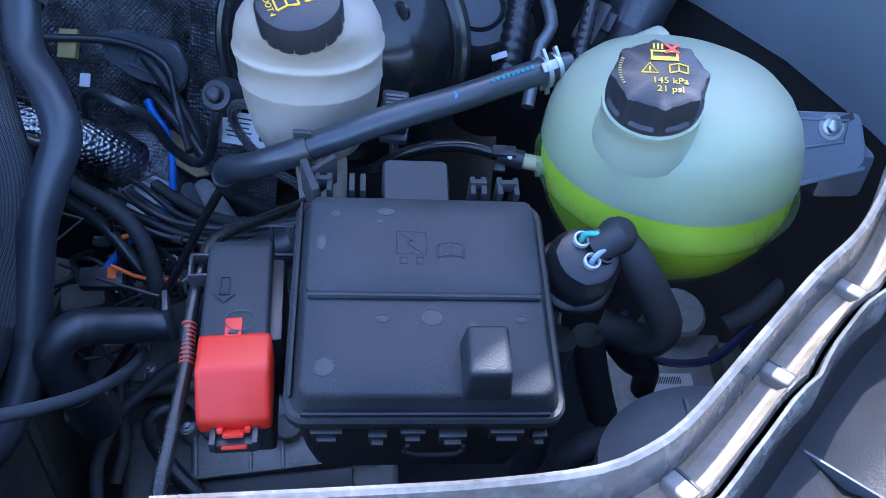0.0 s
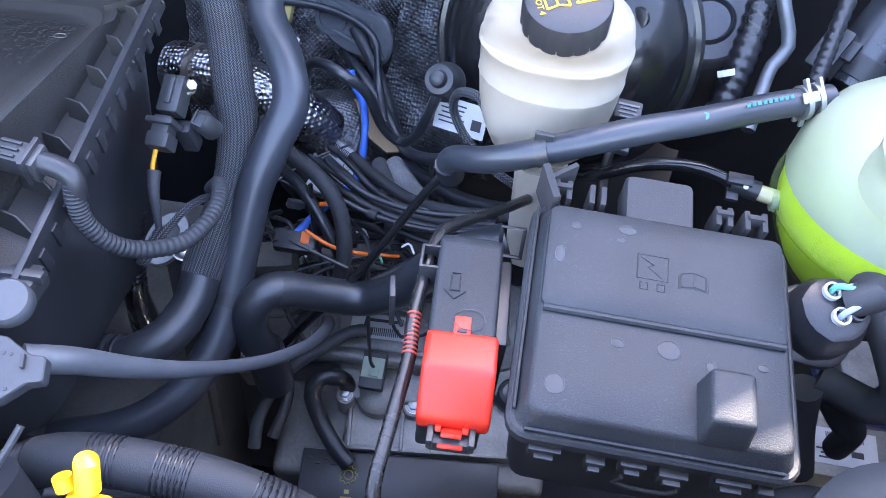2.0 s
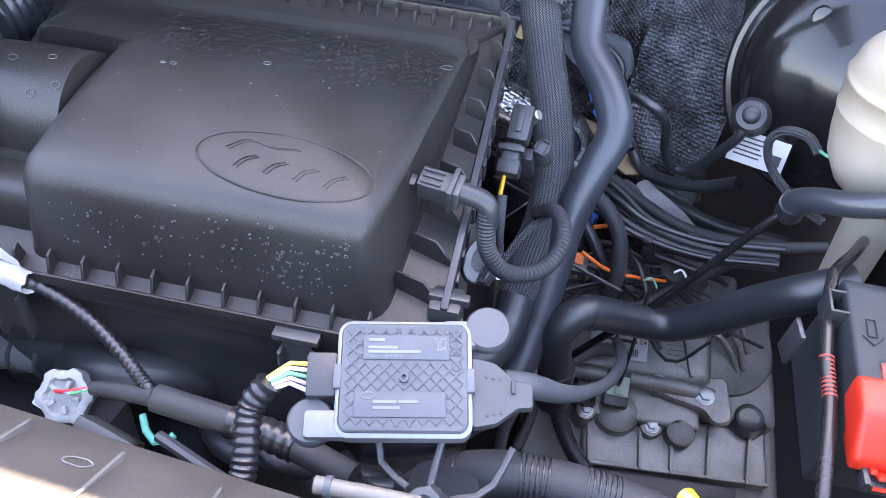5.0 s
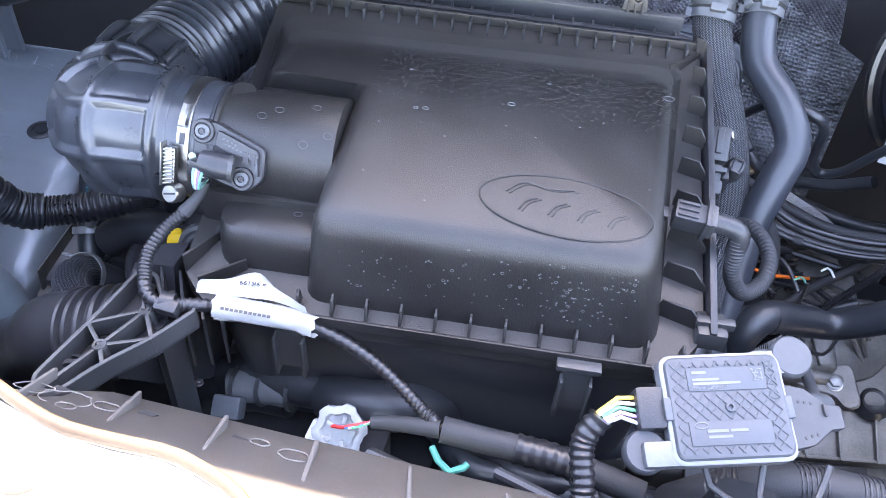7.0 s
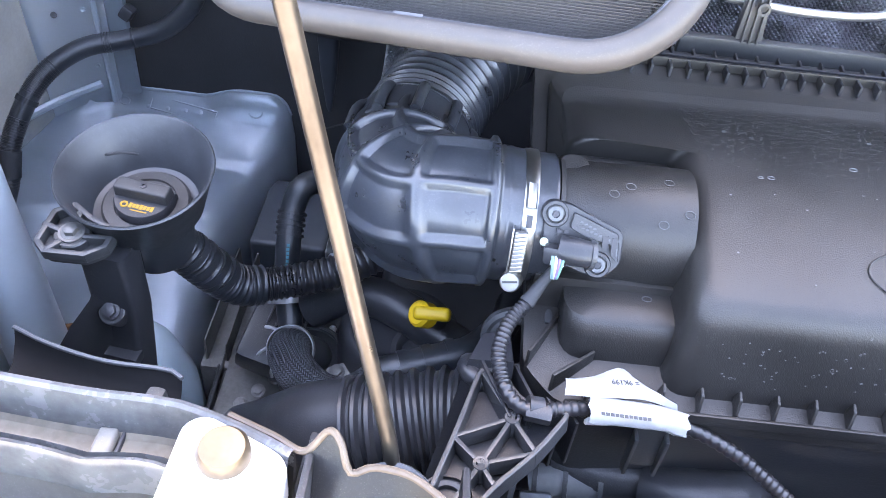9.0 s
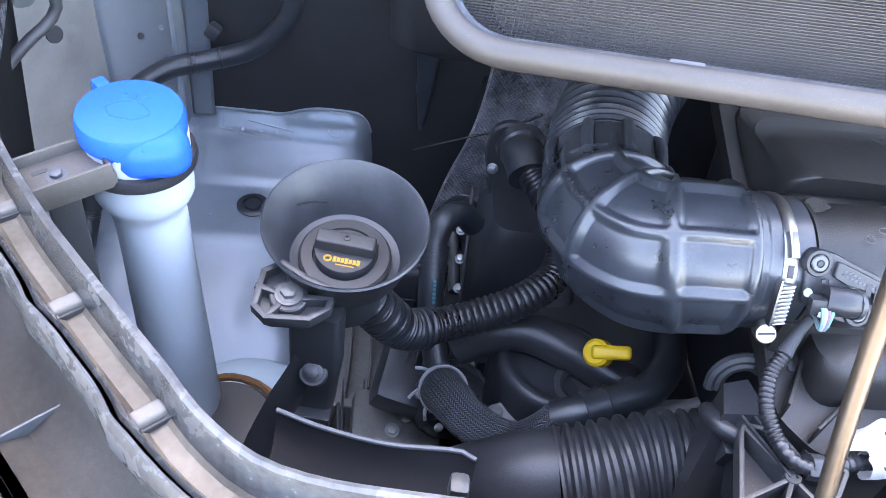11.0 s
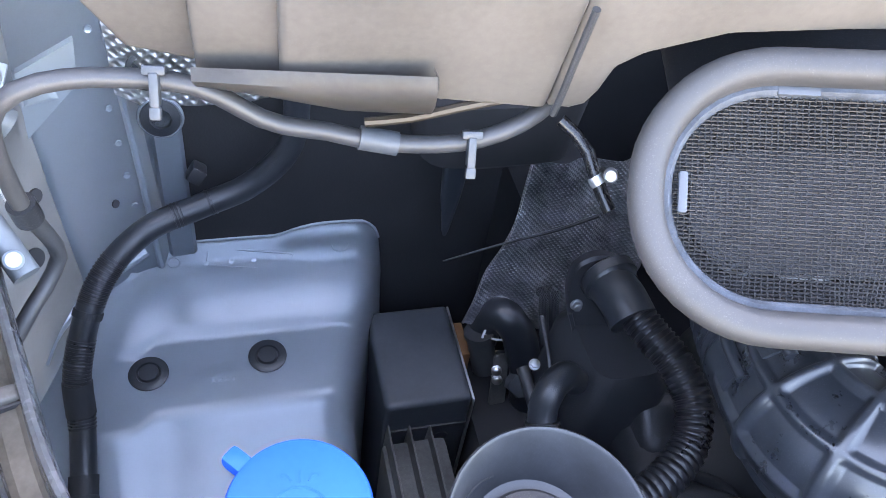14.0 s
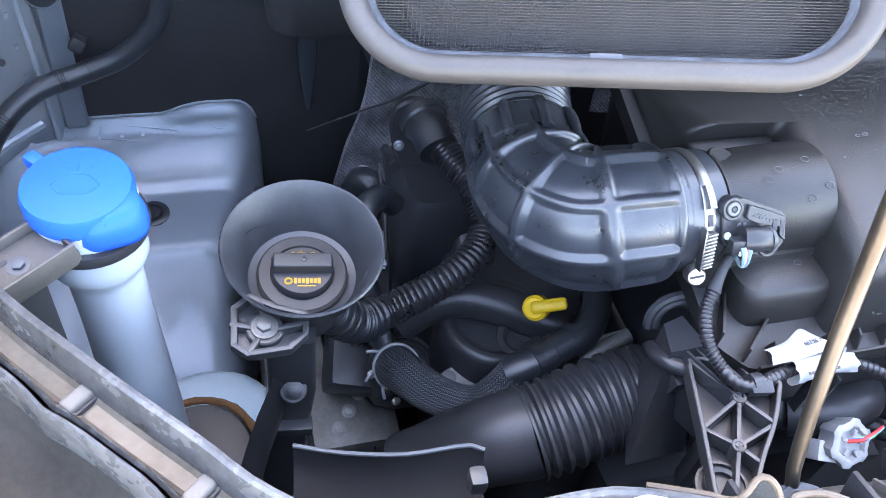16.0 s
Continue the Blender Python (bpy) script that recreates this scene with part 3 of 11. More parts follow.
fl = thing("wall_fender_left", V(-0.9, 0.45, -0.42), "grey-blue painted inner wing panel with folded seams", "inner wing", kind="structure")
zs = [-0.42, -0.1, 0.0, 0.03, 0.06, 0.12, 0.2, 0.3, 0.40, 0.62]
part("panel", inner_fender([(-0.755, 0.628), (-0.775, 0.626), (-0.785, 0.615), (-0.80, 0.612), (-0.862, 0.575)], zs, 0.03), BODY, fl)
# Rest of the wing, in the copy of the paint with shade in it.
part("shade_sheet", inner_fender([(-0.862, 0.579), (-0.897, 0.515), (-0.915, 0.47), (-0.932, 0.42), (-0.95, 0.36), (-0.965, 0.2), (-0.98, 0.0), (-1.0, -0.25)], zs, 0.03), BODY_SHADED, fl, "dusty grey wing panel, shade put into its colour")
def flat_beam(p, q, wide, high):
    """A pressed beam with a rounded flat section from p to q."""
    return tube([Vector(p), Vector(p).lerp(Vector(q), 0.5) + Vector((0, 0, 0.002)), Vector(q)], wide, 20, 0.012, shape=lambda a: (abs(math.cos(a)) ** 3 + abs(math.sin(a) * wide / high) ** 3) ** (-1 / 3))


part("strut", flat_beam((-0.955, 0.31, 0.452), (-0.858, 0.208, 0.356), 0.011, 0.008), BODY_SHADED, fl)
part("strut_bolt", lathe(facing((-0.861, 0.206, 0.3725), (0.3, -0.6, 0.7)), [(0.006, -0.004), (0.006, 0.003), (0.0045, 0.0045), (0, 0.0045)], 16), BODY, fl)
part("upper_strut", flat_beam((-0.96, 0.30, 0.452), (-0.882, 0.305, 0.392), 0.010, 0.008), BODY_SHADED, fl)
# White tubes paint in the sunlight on the wing's edges.
part("sunlit_edge", tube([(-0.906, 0.30, 0.398), (-0.896, 0.29, 0.365), (-0.884, 0.276, 0.330)], 0.0022, 8), WHITE_PAINT, fl)
part("sunlit_edge", tube([(-0.936, 0.30, 0.41), (-0.930, 0.30, 0.37), (-0.918, 0.29, 0.34), (-0.925, 0.28, 0.315)], 0.0075, 10), WHITE_PAINT, fl)
part("gusset", loft([[Vector(p) for p in ((-0.897, 0.37, 0.385), (-0.862, 0.40, 0.395), (-0.872, 0.415, 0.345), (-0.915, 0.40, 0.300))], [Vector(p) + Vector((-0.004, 0.012, -0.004)) for p in ((-0.897, 0.37, 0.385), (-0.862, 0.40, 0.395), (-0.872, 0.415, 0.345), (-0.915, 0.40, 0.300))]]), BODY, fl)
part("pressed_window", loft([[Vector((-0.886, 0.372, 0.368)) + VEH @ (Vector((x, 0, z)) * k) - Vector((0, 0.006 * (1 - k), 0)) for x, z in ((-0.012, -0.012), (0.013, -0.006), (0.010, 0.010), (-0.008, 0.012))] for k in (1.0, 0.75, 0.6)]), BODY, fl)
part("wing_bolt", hexbolt(facing((-0.884, 0.292, 0.440), (0.2, -0.6, 0.75)), 0.009, 0.009), ZINC, fl)
part("bolt_seat", rbox(facing((-0.884, 0.297, 0.436), (0.2, -0.6, 0.75)), 0.024, 0.020, 0.004, 0.003), BODY, fl)
for x, y, z, r in ((-0.895, 0.335, 0.30, 0.006), (-0.895, 0.30, 0.268, 0.009), (-0.87, 0.43, 0.20, 0.004)):
    part("hole", lathe(facing((x, y, z), (0.8, -0.5, 0.2)), [(r, -0.001), (r * 0.96, 0.0006), (0, 0.0006)], 20), INK, fl)
part("flange", sheet([[V(x, y, z) + Vector((0.0, 0, 0)) for x, y in ((-0.772 - 0.014 * (0.4 - z), 0.612), (-0.768 - 0.014 * (0.4 - z), 0.606), (-0.745 - 0.014 * (0.4 - z), 0.6085), (-0.742 - 0.014 * (0.4 - z), 0.613))] for z in (0.05, 0.12, 0.2, 0.28, 0.36, 0.42)], 0.002), BODY, fl, "folded seam flange")
part("crease", tube([V(-0.905, 0.50, 0.02), V(-0.89, 0.53, 0.035), V(-0.85, 0.58, 0.045), V(-0.80, 0.608, 0.06)], 0.006, 8), BODY, fl)
part("crease", tube([V(-0.94, 0.44, 0.32), V(-0.90, 0.53, 0.33), V(-0.885, 0.575, 0.38), V(-0.88, 0.60, 0.5)], 0.010, 8), BODY, fl)
for k in range(7):
    part("spot_weld", lathe(facing(V(-0.800 - 0.0013 * k, 0.607, 0.09 + 0.042 * k), VEH @ Vector((0.3, -1, 0.1))), [(0.0035, -0.001), (0.0032, 0.0008), (0.0015, 0.0002), (0, 0.0002)], 10), BODY, fl)
part("seam", tube([V(-0.788, 0.612, 0.03), V(-0.791, 0.613, 0.2), V(-0.798, 0.613, 0.42)], 0.004, 8, 0.03), BODY, fl)
for x, y, z, r in ((-0.80, 0.606, 0.30, 0.020),):
    part("hole_plug", lathe(facing(V(x + 0.035, y, z), VEH @ Vector((0.2, -1, 0.2))), [(r, 0), (r, 0.002), (r * 0.75, 0.003), (r * 0.7, 0.0), (0, 0.0005)], 24), RUBBER, fl)

fr = thing("wall_fender_right", V(1.0, 0.45, -0.42), "grey-blue painted inner wing panel beside the coolant tank", "inner wing", kind="structure")
wing_line = [(0.80, 0.885), (0.83, 0.87), (0.91, 0.74), (0.985, 0.60), (1.04, 0.45), (1.065, 0.3), (1.08, 0.1), (1.10, -0.25)]
part("panel", inner_fender(wing_line, [0.27, 0.30, 0.34, 0.42, 0.62], 0.02), BODY, fr)
# Black sheet stands in for the shade under the painted panel.
part("shade_sheet", inner_fender([(x + 0.006, y) for x, y in wing_line], [-0.42, -0.1, 0.0, 0.1, 0.3, 0.62], 0.02), DEEP, fr, "black sheet standing in for shade below the wing panel")
part("rail", rbox(axes(V(1.085, 0.55, 0.30), VEH @ Vector((-0.25, 1, 0.05)), VEH @ Vector((-1, -0.25, 0.6))), 0.5, 0.05, 0.02, 0.008), BODY, fr)
for y, z in ((0.42, 0.325), (0.50, 0.33), (0.62, 0.335)):
    part("bolt", hexbolt(facing(V(1.09 - 0.25 * (y - 0.55), y, z), VEH @ Vector((-0.5, -0.15, 0.85))), 0.007), STEEL, fr)
part("rail_edge", tube([V(0.905, 0.74, 0.275), V(0.908, 0.742, 0.34), V(0.925, 0.745, 0.4)], 0.006, 8, 0.03), BODY, fr)


# ==== fuse box side ====
FU, FV = Vector((0.998, 0, -0.065)), Vector((0.018, 0.963, 0.27))
FUSE = axes(Vector((0.596, 0.096, 0.308)) + FU * 0.0035 + FV * 0.0235, FU, FV) @ Matrix.Rotation(radians(6.8), 4, "Z")


def fuse_box():
    t = thing("fuse_box", FUSE @ Vector((0, 0, -0.10)), "black plastic fuse box with a dusty lid marked by dried water", "fuse box")
    lid = part("lid", loft([rrect(0.178, 0.172, 0.014, z) for z in (-0.026, -0.0185)] + [rrect(0.174, 0.168, 0.012, -0.0165)]
                           + [rrect(0.169, 0.163, 0.011, -0.0165), rrect(0.164, 0.157, 0.010, -0.013), rrect(0.160, 0.153, 0.010, -0.004),
                              rrect(0.156, 0.149, 0.009, -0.0012), rrect(0.152, 0.145, 0.008, -0.0002), rrect(0.10, 0.10, 0.006, 0)], m=FUSE), BLACK_DUSTY, t)
    part("raised_panel", loft([rrect(0.156, 0.079, 0.006, -0.003, 0, 0.0335), rrect(0.155, 0.078, 0.006, 0.0015, 0, 0.0342), rrect(0.151, 0.074, 0.005, 0.0028, 0, 0.0345), rrect(0.1, 0.04, 0.004, 0.003, 0, 0.0345)], m=FUSE), BLACK_DUSTY, lid)
    part("crossbar", tube([FUSE @ Vector((-0.076, -0.006, 0.001)), FUSE @ Vector((0, -0.006, 0.001)), FUSE @ Vector((0.076, -0.006, 0.001))], 0.0025, 8), BLACK_DUSTY, lid)
    part("block", rbox(FUSE @ Matrix.Translation((0.036, -0.0575, -0.004)), 0.031, 0.040, 0.026, 0.004, 3, (0.84, 0.84), (0, 0.003)), BLACK_DUSTY, lid)
    part("rear_bump", loft([rrect(0.048, 0.058, 0.004, -0.026, -0.004, 0.083), rrect(0.048, 0.058, 0.004, -0.004, -0.004, 0.083), rrect(0.045, 0.056, 0.004, -0.001, -0.004, 0.0825), rrect(0.02, 0.03, 0.003, -0.0006, -0.004, 0.083)], m=FUSE), BLACK_DUSTY, lid)
    part("edge_rib", rbox(FUSE @ Matrix.Translation((-0.085, 0.005, -0.0165)), 0.002, 0.15, 0.004, 0.0008), BLACK_DUSTY, lid)
    part("edge_rib", rbox(FUSE @ Matrix.Translation((0, -0.0815, -0.0165)), 0.155, 0.002, 0.004, 0.0008), BLACK_DUSTY, lid)
    body = part("body", loft([rrect(0.150, 0.146, 0.012, -0.13), rrect(0.158, 0.152, 0.012, -0.10), rrect(0.164, 0.158, 0.012, -0.06), rrect(0.168, 0.162, 0.012, -0.026)], m=FUSE), BLACK, t)
    for k, (x, w) in enumerate(((-0.062, 0.020), (-0.03, 0.012), (-0.008, 0.016), (0.018, 0.018), (0.052, 0.022), (0.074, 0.010))):
        c = part("clip", join(rbox(FUSE @ Matrix.Translation((x, -0.0855, -0.040 - 0.006 * (k % 2))), w, 0.006, 0.012, 0.001),
                              rbox(FUSE @ Matrix.Translation((x, -0.0895, -0.038 - 0.006 * (k % 2))), w * 0.6, 0.004, 0.005, 0.0008)), GREY_BLACK if k in (1, 3) else BLACK, body)
    for x in (-0.075, -0.066, -0.05, -0.042, 0.038, 0.046, 0.058, 0.070):
        part("rear_tab", rbox(FUSE @ Matrix.Translation((x, 0.092, -0.03)), 0.004, 0.016, 0.026, 0.001), MAT, body)
    for x in (-0.0705, 0.042, 0.064):
        part("rear_bridge", rbox(FUSE @ Matrix.Translation((x, 0.094, -0.012)), 0.012, 0.004, 0.010, 0.001), MAT, body)
    part("corner_horn", rbox(FUSE @ pose(-0.080, 0.092, -0.03, 0, 0, 20), 0.006, 0.03, 0.034, 0.002), MAT, body)
    part("corner_horn", rbox(FUSE @ pose(-0.072, 0.105, -0.03, 0, 0, -50), 0.004, 0.025, 0.03, 0.001), MAT, body)
    part("base_rail", tube([FUSE @ Vector((-0.01, -0.087, -0.052)), FUSE @ Vector((-0.01, -0.087, -0.068)), FUSE @ Vector((0.026, -0.087, -0.068)), FUSE @ Vector((0.026, -0.087, -0.052))], 0.0016, 6), GREY_BLACK, body)
    # moulded symbols on the lid
    ic = FUSE @ Matrix.Translation((-0.0085, 0.034, 0.003))
    sq = [(-0.010, -0.008), (0.010, -0.008), (0.010, 0.010), (-0.010, 0.010)]
    bolt_line = [(-0.007, 0.008), (0.001, 0.003), (-0.003, 0.001), (0.006, -0.006)]
    part("bolt_symbol", join(ringline(ic, sq, 0.0005), ringline(ic, bolt_line, 0.0006, False), ringline(ic, [(-0.008, -0.016), (-0.003, -0.016), (-0.003, -0.011), (-0.008, -0.011)], 0.0005),
                             ringline(ic, [(0.003, -0.016), (0.008, -0.016), (0.008, -0.011), (0.003, -0.011)], 0.0005)), BLACK, lid, "moulded lightning bolt symbol")
    bk = FUSE @ Matrix.Translation((0.018, 0.029, 0.003))
    part("book_symbol", join(ringline(bk, [(-0.008, -0.005), (0, -0.003), (0, 0.007), (-0.008, 0.005)], 0.0005), ringline(bk, [(0.008, -0.005), (0, -0.003), (0, 0.007), (0.008, 0.005)], 0.0005),
                             ringline(bk, [(-0.0095, 0.003), (-0.0095, -0.0065), (0, -0.0045), (0.0095, -0.0065), (0.0095, 0.003)], 0.0004, False)), BLACK, lid, "moulded open book symbol")
    # dried water marks
    for x, y, a, b in ((0.004, -0.021, 0.0072, 0.0062), (-0.064, -0.056, 0.006, 0.0065), (-0.060, 0.058, 0.0028, 0.0025), (-0.026, 0.061, 0.006, 0.0035), (-0.030, 0.052, 0.0022, 0.0015),
                       (0.026, -0.046, 0.0028, 0.0042), (0.030, -0.028, 0.003, 0.004), (-0.028, -0.022, 0.004, 0.003), (0.062, -0.022, 0.0035, 0.0025), (-0.069, 0.034, 0.003, 0.006)):
        z = 0.0032 if y > -0.006 else 0.0003
        part("water_film", lathe(FUSE @ Matrix.Translation((x, y, z - 0.0003)) @ Matrix.Diagonal((a, b, 1, 1)), [(0.98, 0), (0.85, 0.0002), (0, 0.0002)], 18), STAIN_FILM, lid)
        part("water_mark", ringline(FUSE @ Matrix.Translation((x, y, z)), [p + Vector((0.0008 * noise.noise(p * 900), 0, 0)) for p in ellipse(a, b, 22)], 0.00024), STAIN, lid)
    return t


fuse_box()


def profile_block(m, prof, width, bevel):
    """A block of a given side outline (y, z), width along the pose's x."""
    bm = loft([[Vector((-width / 2, y, z)) for y, z in prof], [Vector((width / 2, y, z)) for y, z in prof]])
    bmesh.ops.recalc_face_normals(bm, faces=bm.faces)
    bmesh.ops.bevel(bm, geom=bm.edges[:], offset=bevel, segments=3, profile=0.6, affect="EDGES")
    bm.transform(m)
    return bm


def terminal_box():
    t = thing("terminal_box", (0.478, 0.11, 0.19), "dusty black plastic battery terminal box beside the fuse box", "terminal box")
    m = axes((0.475, 0.112, 0.30), (1, 0.16, -0.02), (-0.14, 1, 0.16))
    part("body", profile_block(m, [(-0.060, -0.10), (0.052, -0.10), (0.055, -0.003), (0.046, 0.001), (-0.045, -0.001), (-0.060, -0.006)], 0.044, 0.004), BLACK_DUSTY, t)
    part("side_step", rbox(m @ Matrix.Translation((0.024, 0.008, -0.08)), 0.012, 0.07, 0.070, 0.003), BLACK, t)
    for y, h in ((0.040, 0.02),):
        part("side_bracket", join(rbox(m @ Matrix.Translation((-0.027, y, -h)), 0.012, 0.002, h, 0.0006), rbox(m @ Matrix.Translation((-0.027, y - 0.018, -h)), 0.012, 0.002, h, 0.0006),
                                  rbox(m @ Matrix.Translation((-0.033, y - 0.009, -h)), 0.002, 0.020, h, 0.0006)), BLACK, t)
    part("tall_tab", rbox(m @ Matrix.Translation((-0.050, 0.012, -0.05)) @ pose(0, 0, 0, 0, 0, 8), 0.004, 0.018, 0.036, 0.0015), BLACK, t)
    part("rear_loop", ringline(m @ pose(0.028, 0.062, -0.012, 70, 0, 0), [(-0.008, -0.012), (0.008, -0.012), (0.008, 0.012), (-0.008, 0.012)], 0.0018), BLACK, t)
    part("arrow_mark", join(ringline(m @ Matrix.Translation((-0.008, 0.012, 0.0008)), [(-0.003, -0.008), (0.003, -0.008), (0.003, 0.006), (-0.003, 0.006)], 0.0006),
                            ringline(m @ Matrix.Translation((-0.008, 0.004, 0.0008)), [(-0.007, 0.0), (0, -0.007), (0.007, 0)], 0.0006, False)), BLACK_DUSTY, t, "worn moulded arrow")
    r = thing("terminal_cover", (0.484, 0.06, 0.262), "bright red plastic cover over the battery terminal", "terminal cover")
    m2 = axes((0.4835, 0.0625, 0.2645), (1, 0.15, 0.005), (-0.15, 1, 0.1))
    cover = part("cover", profile_block(m2, [(0.027, -0.004), (0.027, 0.029), (-0.002, 0.0285), (-0.025, 0.0055), (-0.025, -0.008)], 0.0465, 0.0045), RED, r)
    part("hinge_tab", rbox(m2 @ pose(-0.001, 0.031, 0.026, 8, 0, 0), 0.011, 0.014, 0.004, 0.0012), RED, r)
    part("hinge_slot", rbox(m2 @ pose(-0.001, 0.026, 0.0285, 0, 0, 0), 0.006, 0.002, 0.0018, 0.0003), INK, r)
    part("front_latch", join(rbox(m2 @ pose(0.0, -0.029, -0.004, -35, 0, 0), 0.013, 0.012, 0.003, 0.001), rbox(m2 @ pose(-0.0085, -0.026, -0.004, -35, 0, 0), 0.004, 0.010, 0.004, 0.001),
                             rbox(m2 @ pose(0.0085, -0.026, -0.004, -35, 0, 0), 0.004, 0.010, 0.004, 0.001), rbox(m2 @ pose(0.0, -0.036, -0.009, -35, 0, 0), 0.016, 0.003, 0.003, 0.001)), RED, r)
    part("latch_bracket", join(rbox(m2 @ pose(0, -0.028, -0.016, 0, 0, 0), 0.028, 0.014, 0.010, 0.002), rbox(m2 @ pose(-0.013, -0.031, -0.010, 0, 0, 0), 0.004, 0.012, 0.009, 0.001), rbox(m2 @ pose(0.013, -0.031, -0.010, 0, 0, 0), 0.004, 0.012, 0.009, 0.001)), BLACK, r)
    part("stain", ringline(m @ Matrix.Translation((0.004, -0.018, 0.001)), [p + Vector((0.001 * noise.noise(p * 700), 0.001 * noise.noise(p * 500 + Vector((3, 0, 0))), 0)) for p in ellipse(0.010, 0.008, 24)], 0.0003), STAIN, t)


terminal_box()

pipe = thing("steel_pipe", (0.446, 0.1, 0.2), "thin black-coated steel fuel pipe with a red printed band", "pipe")
P_PIPE = [(0.490, 0.30, 0.245), (0.470, 0.245, 0.268), (0.448, 0.190, 0.292), (0.441, 0.160, 0.296), (0.443, 0.102, 0.281), (0.448, 0.076, 0.273), (0.450, 0.027, 0.259), (0.452, -0.01, 0.244), (0.462, -0.03, 0.21), (0.468, -0.04, 0.12)]
part("tube", tube(P_PIPE, 0.0048, 12, 0.006), material("coated_steel", (0.035, 0.034, 0.034), 0.20, 0.5, vary=0.2, bump=0.02), pipe)
red_print = material("red_print", (0.36, 0.05, 0.035), 0.5, vary=0.4, grain=900)
for k in range(10):
    a = Vector((0.4431, 0.103, 0.2813)).lerp(Vector((0.448, 0.076, 0.273)), k / 9)
    part("red_ring", tube([a + Vector((-0.0001, 0.0008, 0.0002)), a, a + Vector((0.0001, -0.0008, -0.0002))], 0.0050 if k % 9 else 0.0053, 12, 0.0008), red_print, pipe, "red printed band")

hose = thing("coolant_hose", (0.55, 0.27, 0.3), "grey rubber coolant hose running to the coolant tank", "hose")
P_HOSE = [(0.421, 0.294, 0.262), (0.420, 0.288, 0.276), (0.432, 0.268, 0.296), (0.458, 0.250, 0.313), (0.498, 0.246, 0.333), (0.56, 0.270, 0.350), (0.611, 0.300, 0.354), (0.665, 0.330, 0.362), (0.705, 0.350, 0.366)]
part("tube", tube(P_HOSE, 0.0108, 16, 0.008), RUBBER_GREY, hose)
part("end_sleeve", tube([(0.421, 0.296, 0.257), (0.420, 0.288, 0.274)], 0.0122, 16, 0.004), RUBBER, hose)
hd = Vector((0.054, 0.03, 0.008)).normalized()
clamp_at = Vector((0.684, 0.3385, 0.3640))
for d in (-0.0045, 0.0055):
    part("clamp_band", pushed_band(facing(clamp_at + hd * d, hd), 0.0116, 0.0042), ZINC, hose, "zinc-plated hose clamp")
part("clamp_bridge", rbox(axes(clamp_at + Vector((0.001, -0.0075, 0.0085)), hd, (-0.3, 0.6, 0.75)), 0.014, 0.008, 0.0016, 0.0005), ZINC, hose)
for q in ((-0.004, -0.0005, 0.0125), (0.006, 0.005, 0.0130)):
    part("clamp_ear", rbox(axes(clamp_at + Vector(q), hd, (-0.3, 0.6, 0.75)), 0.003, 0.012, 0.005, 0.0008), ZINC, hose)
part("hose_clip", join(tube([(0.494, 0.2455, 0.3315), (0.503, 0.2465, 0.335)], 0.0118, 16, 0.004), rbox(facing((0.498, 0.246, 0.343), (0, -0.3, 0.95)), 0.014, 0.004, 0.008, 0.001)), GREY_BLACK, hose)
part("blue_dot", lathe(facing((0.6095, 0.2925, 0.3618), (-0.1, -0.62, 0.78)), [(0.003, 0), (0.003, 0.0004), (0, 0.0005)], 16), BLUE_TUBE, hose)
mt = axes((0.655, 0.319, 0.3695), (0.86, 0.48, 0.13), (-0.3, 0.6, 0.75))
part("print_line", bars(mt @ Matrix.Translation((0, 0, 0.0012)), [(-0.018 + 0.0045 * k, 0, 0.003, 0.003) for k in range(9)]), CYAN_PRINT, hose, "cyan printed part number")

rod = thing("vent_tube", (0.33, 0.28, 0.0), "thin shiny black vent tube crossing above the gearbox", "tube")
part("tube", tube([(0.421, 0.292, 0.268), (0.40, 0.288, 0.235), (0.34, 0.28, 0.125), (0.28, 0.272, 0.035), (0.235, 0.262, -0.03)], 0.0042, 10, 0.02), GLOSS_BLACK, rod)
mr = axes((0.352, 0.2775, 0.148), (-0.52, -0.07, -0.85), (-0.6, 0.6, 0.3))
part("print_line", bars(mr @ Matrix.Translation((0, 0, 0.0041)), [(-0.04 + 0.007 * k, 0, 0.0045, 0.0012) for k in range(16)]), WHITE_PRINT, rod)


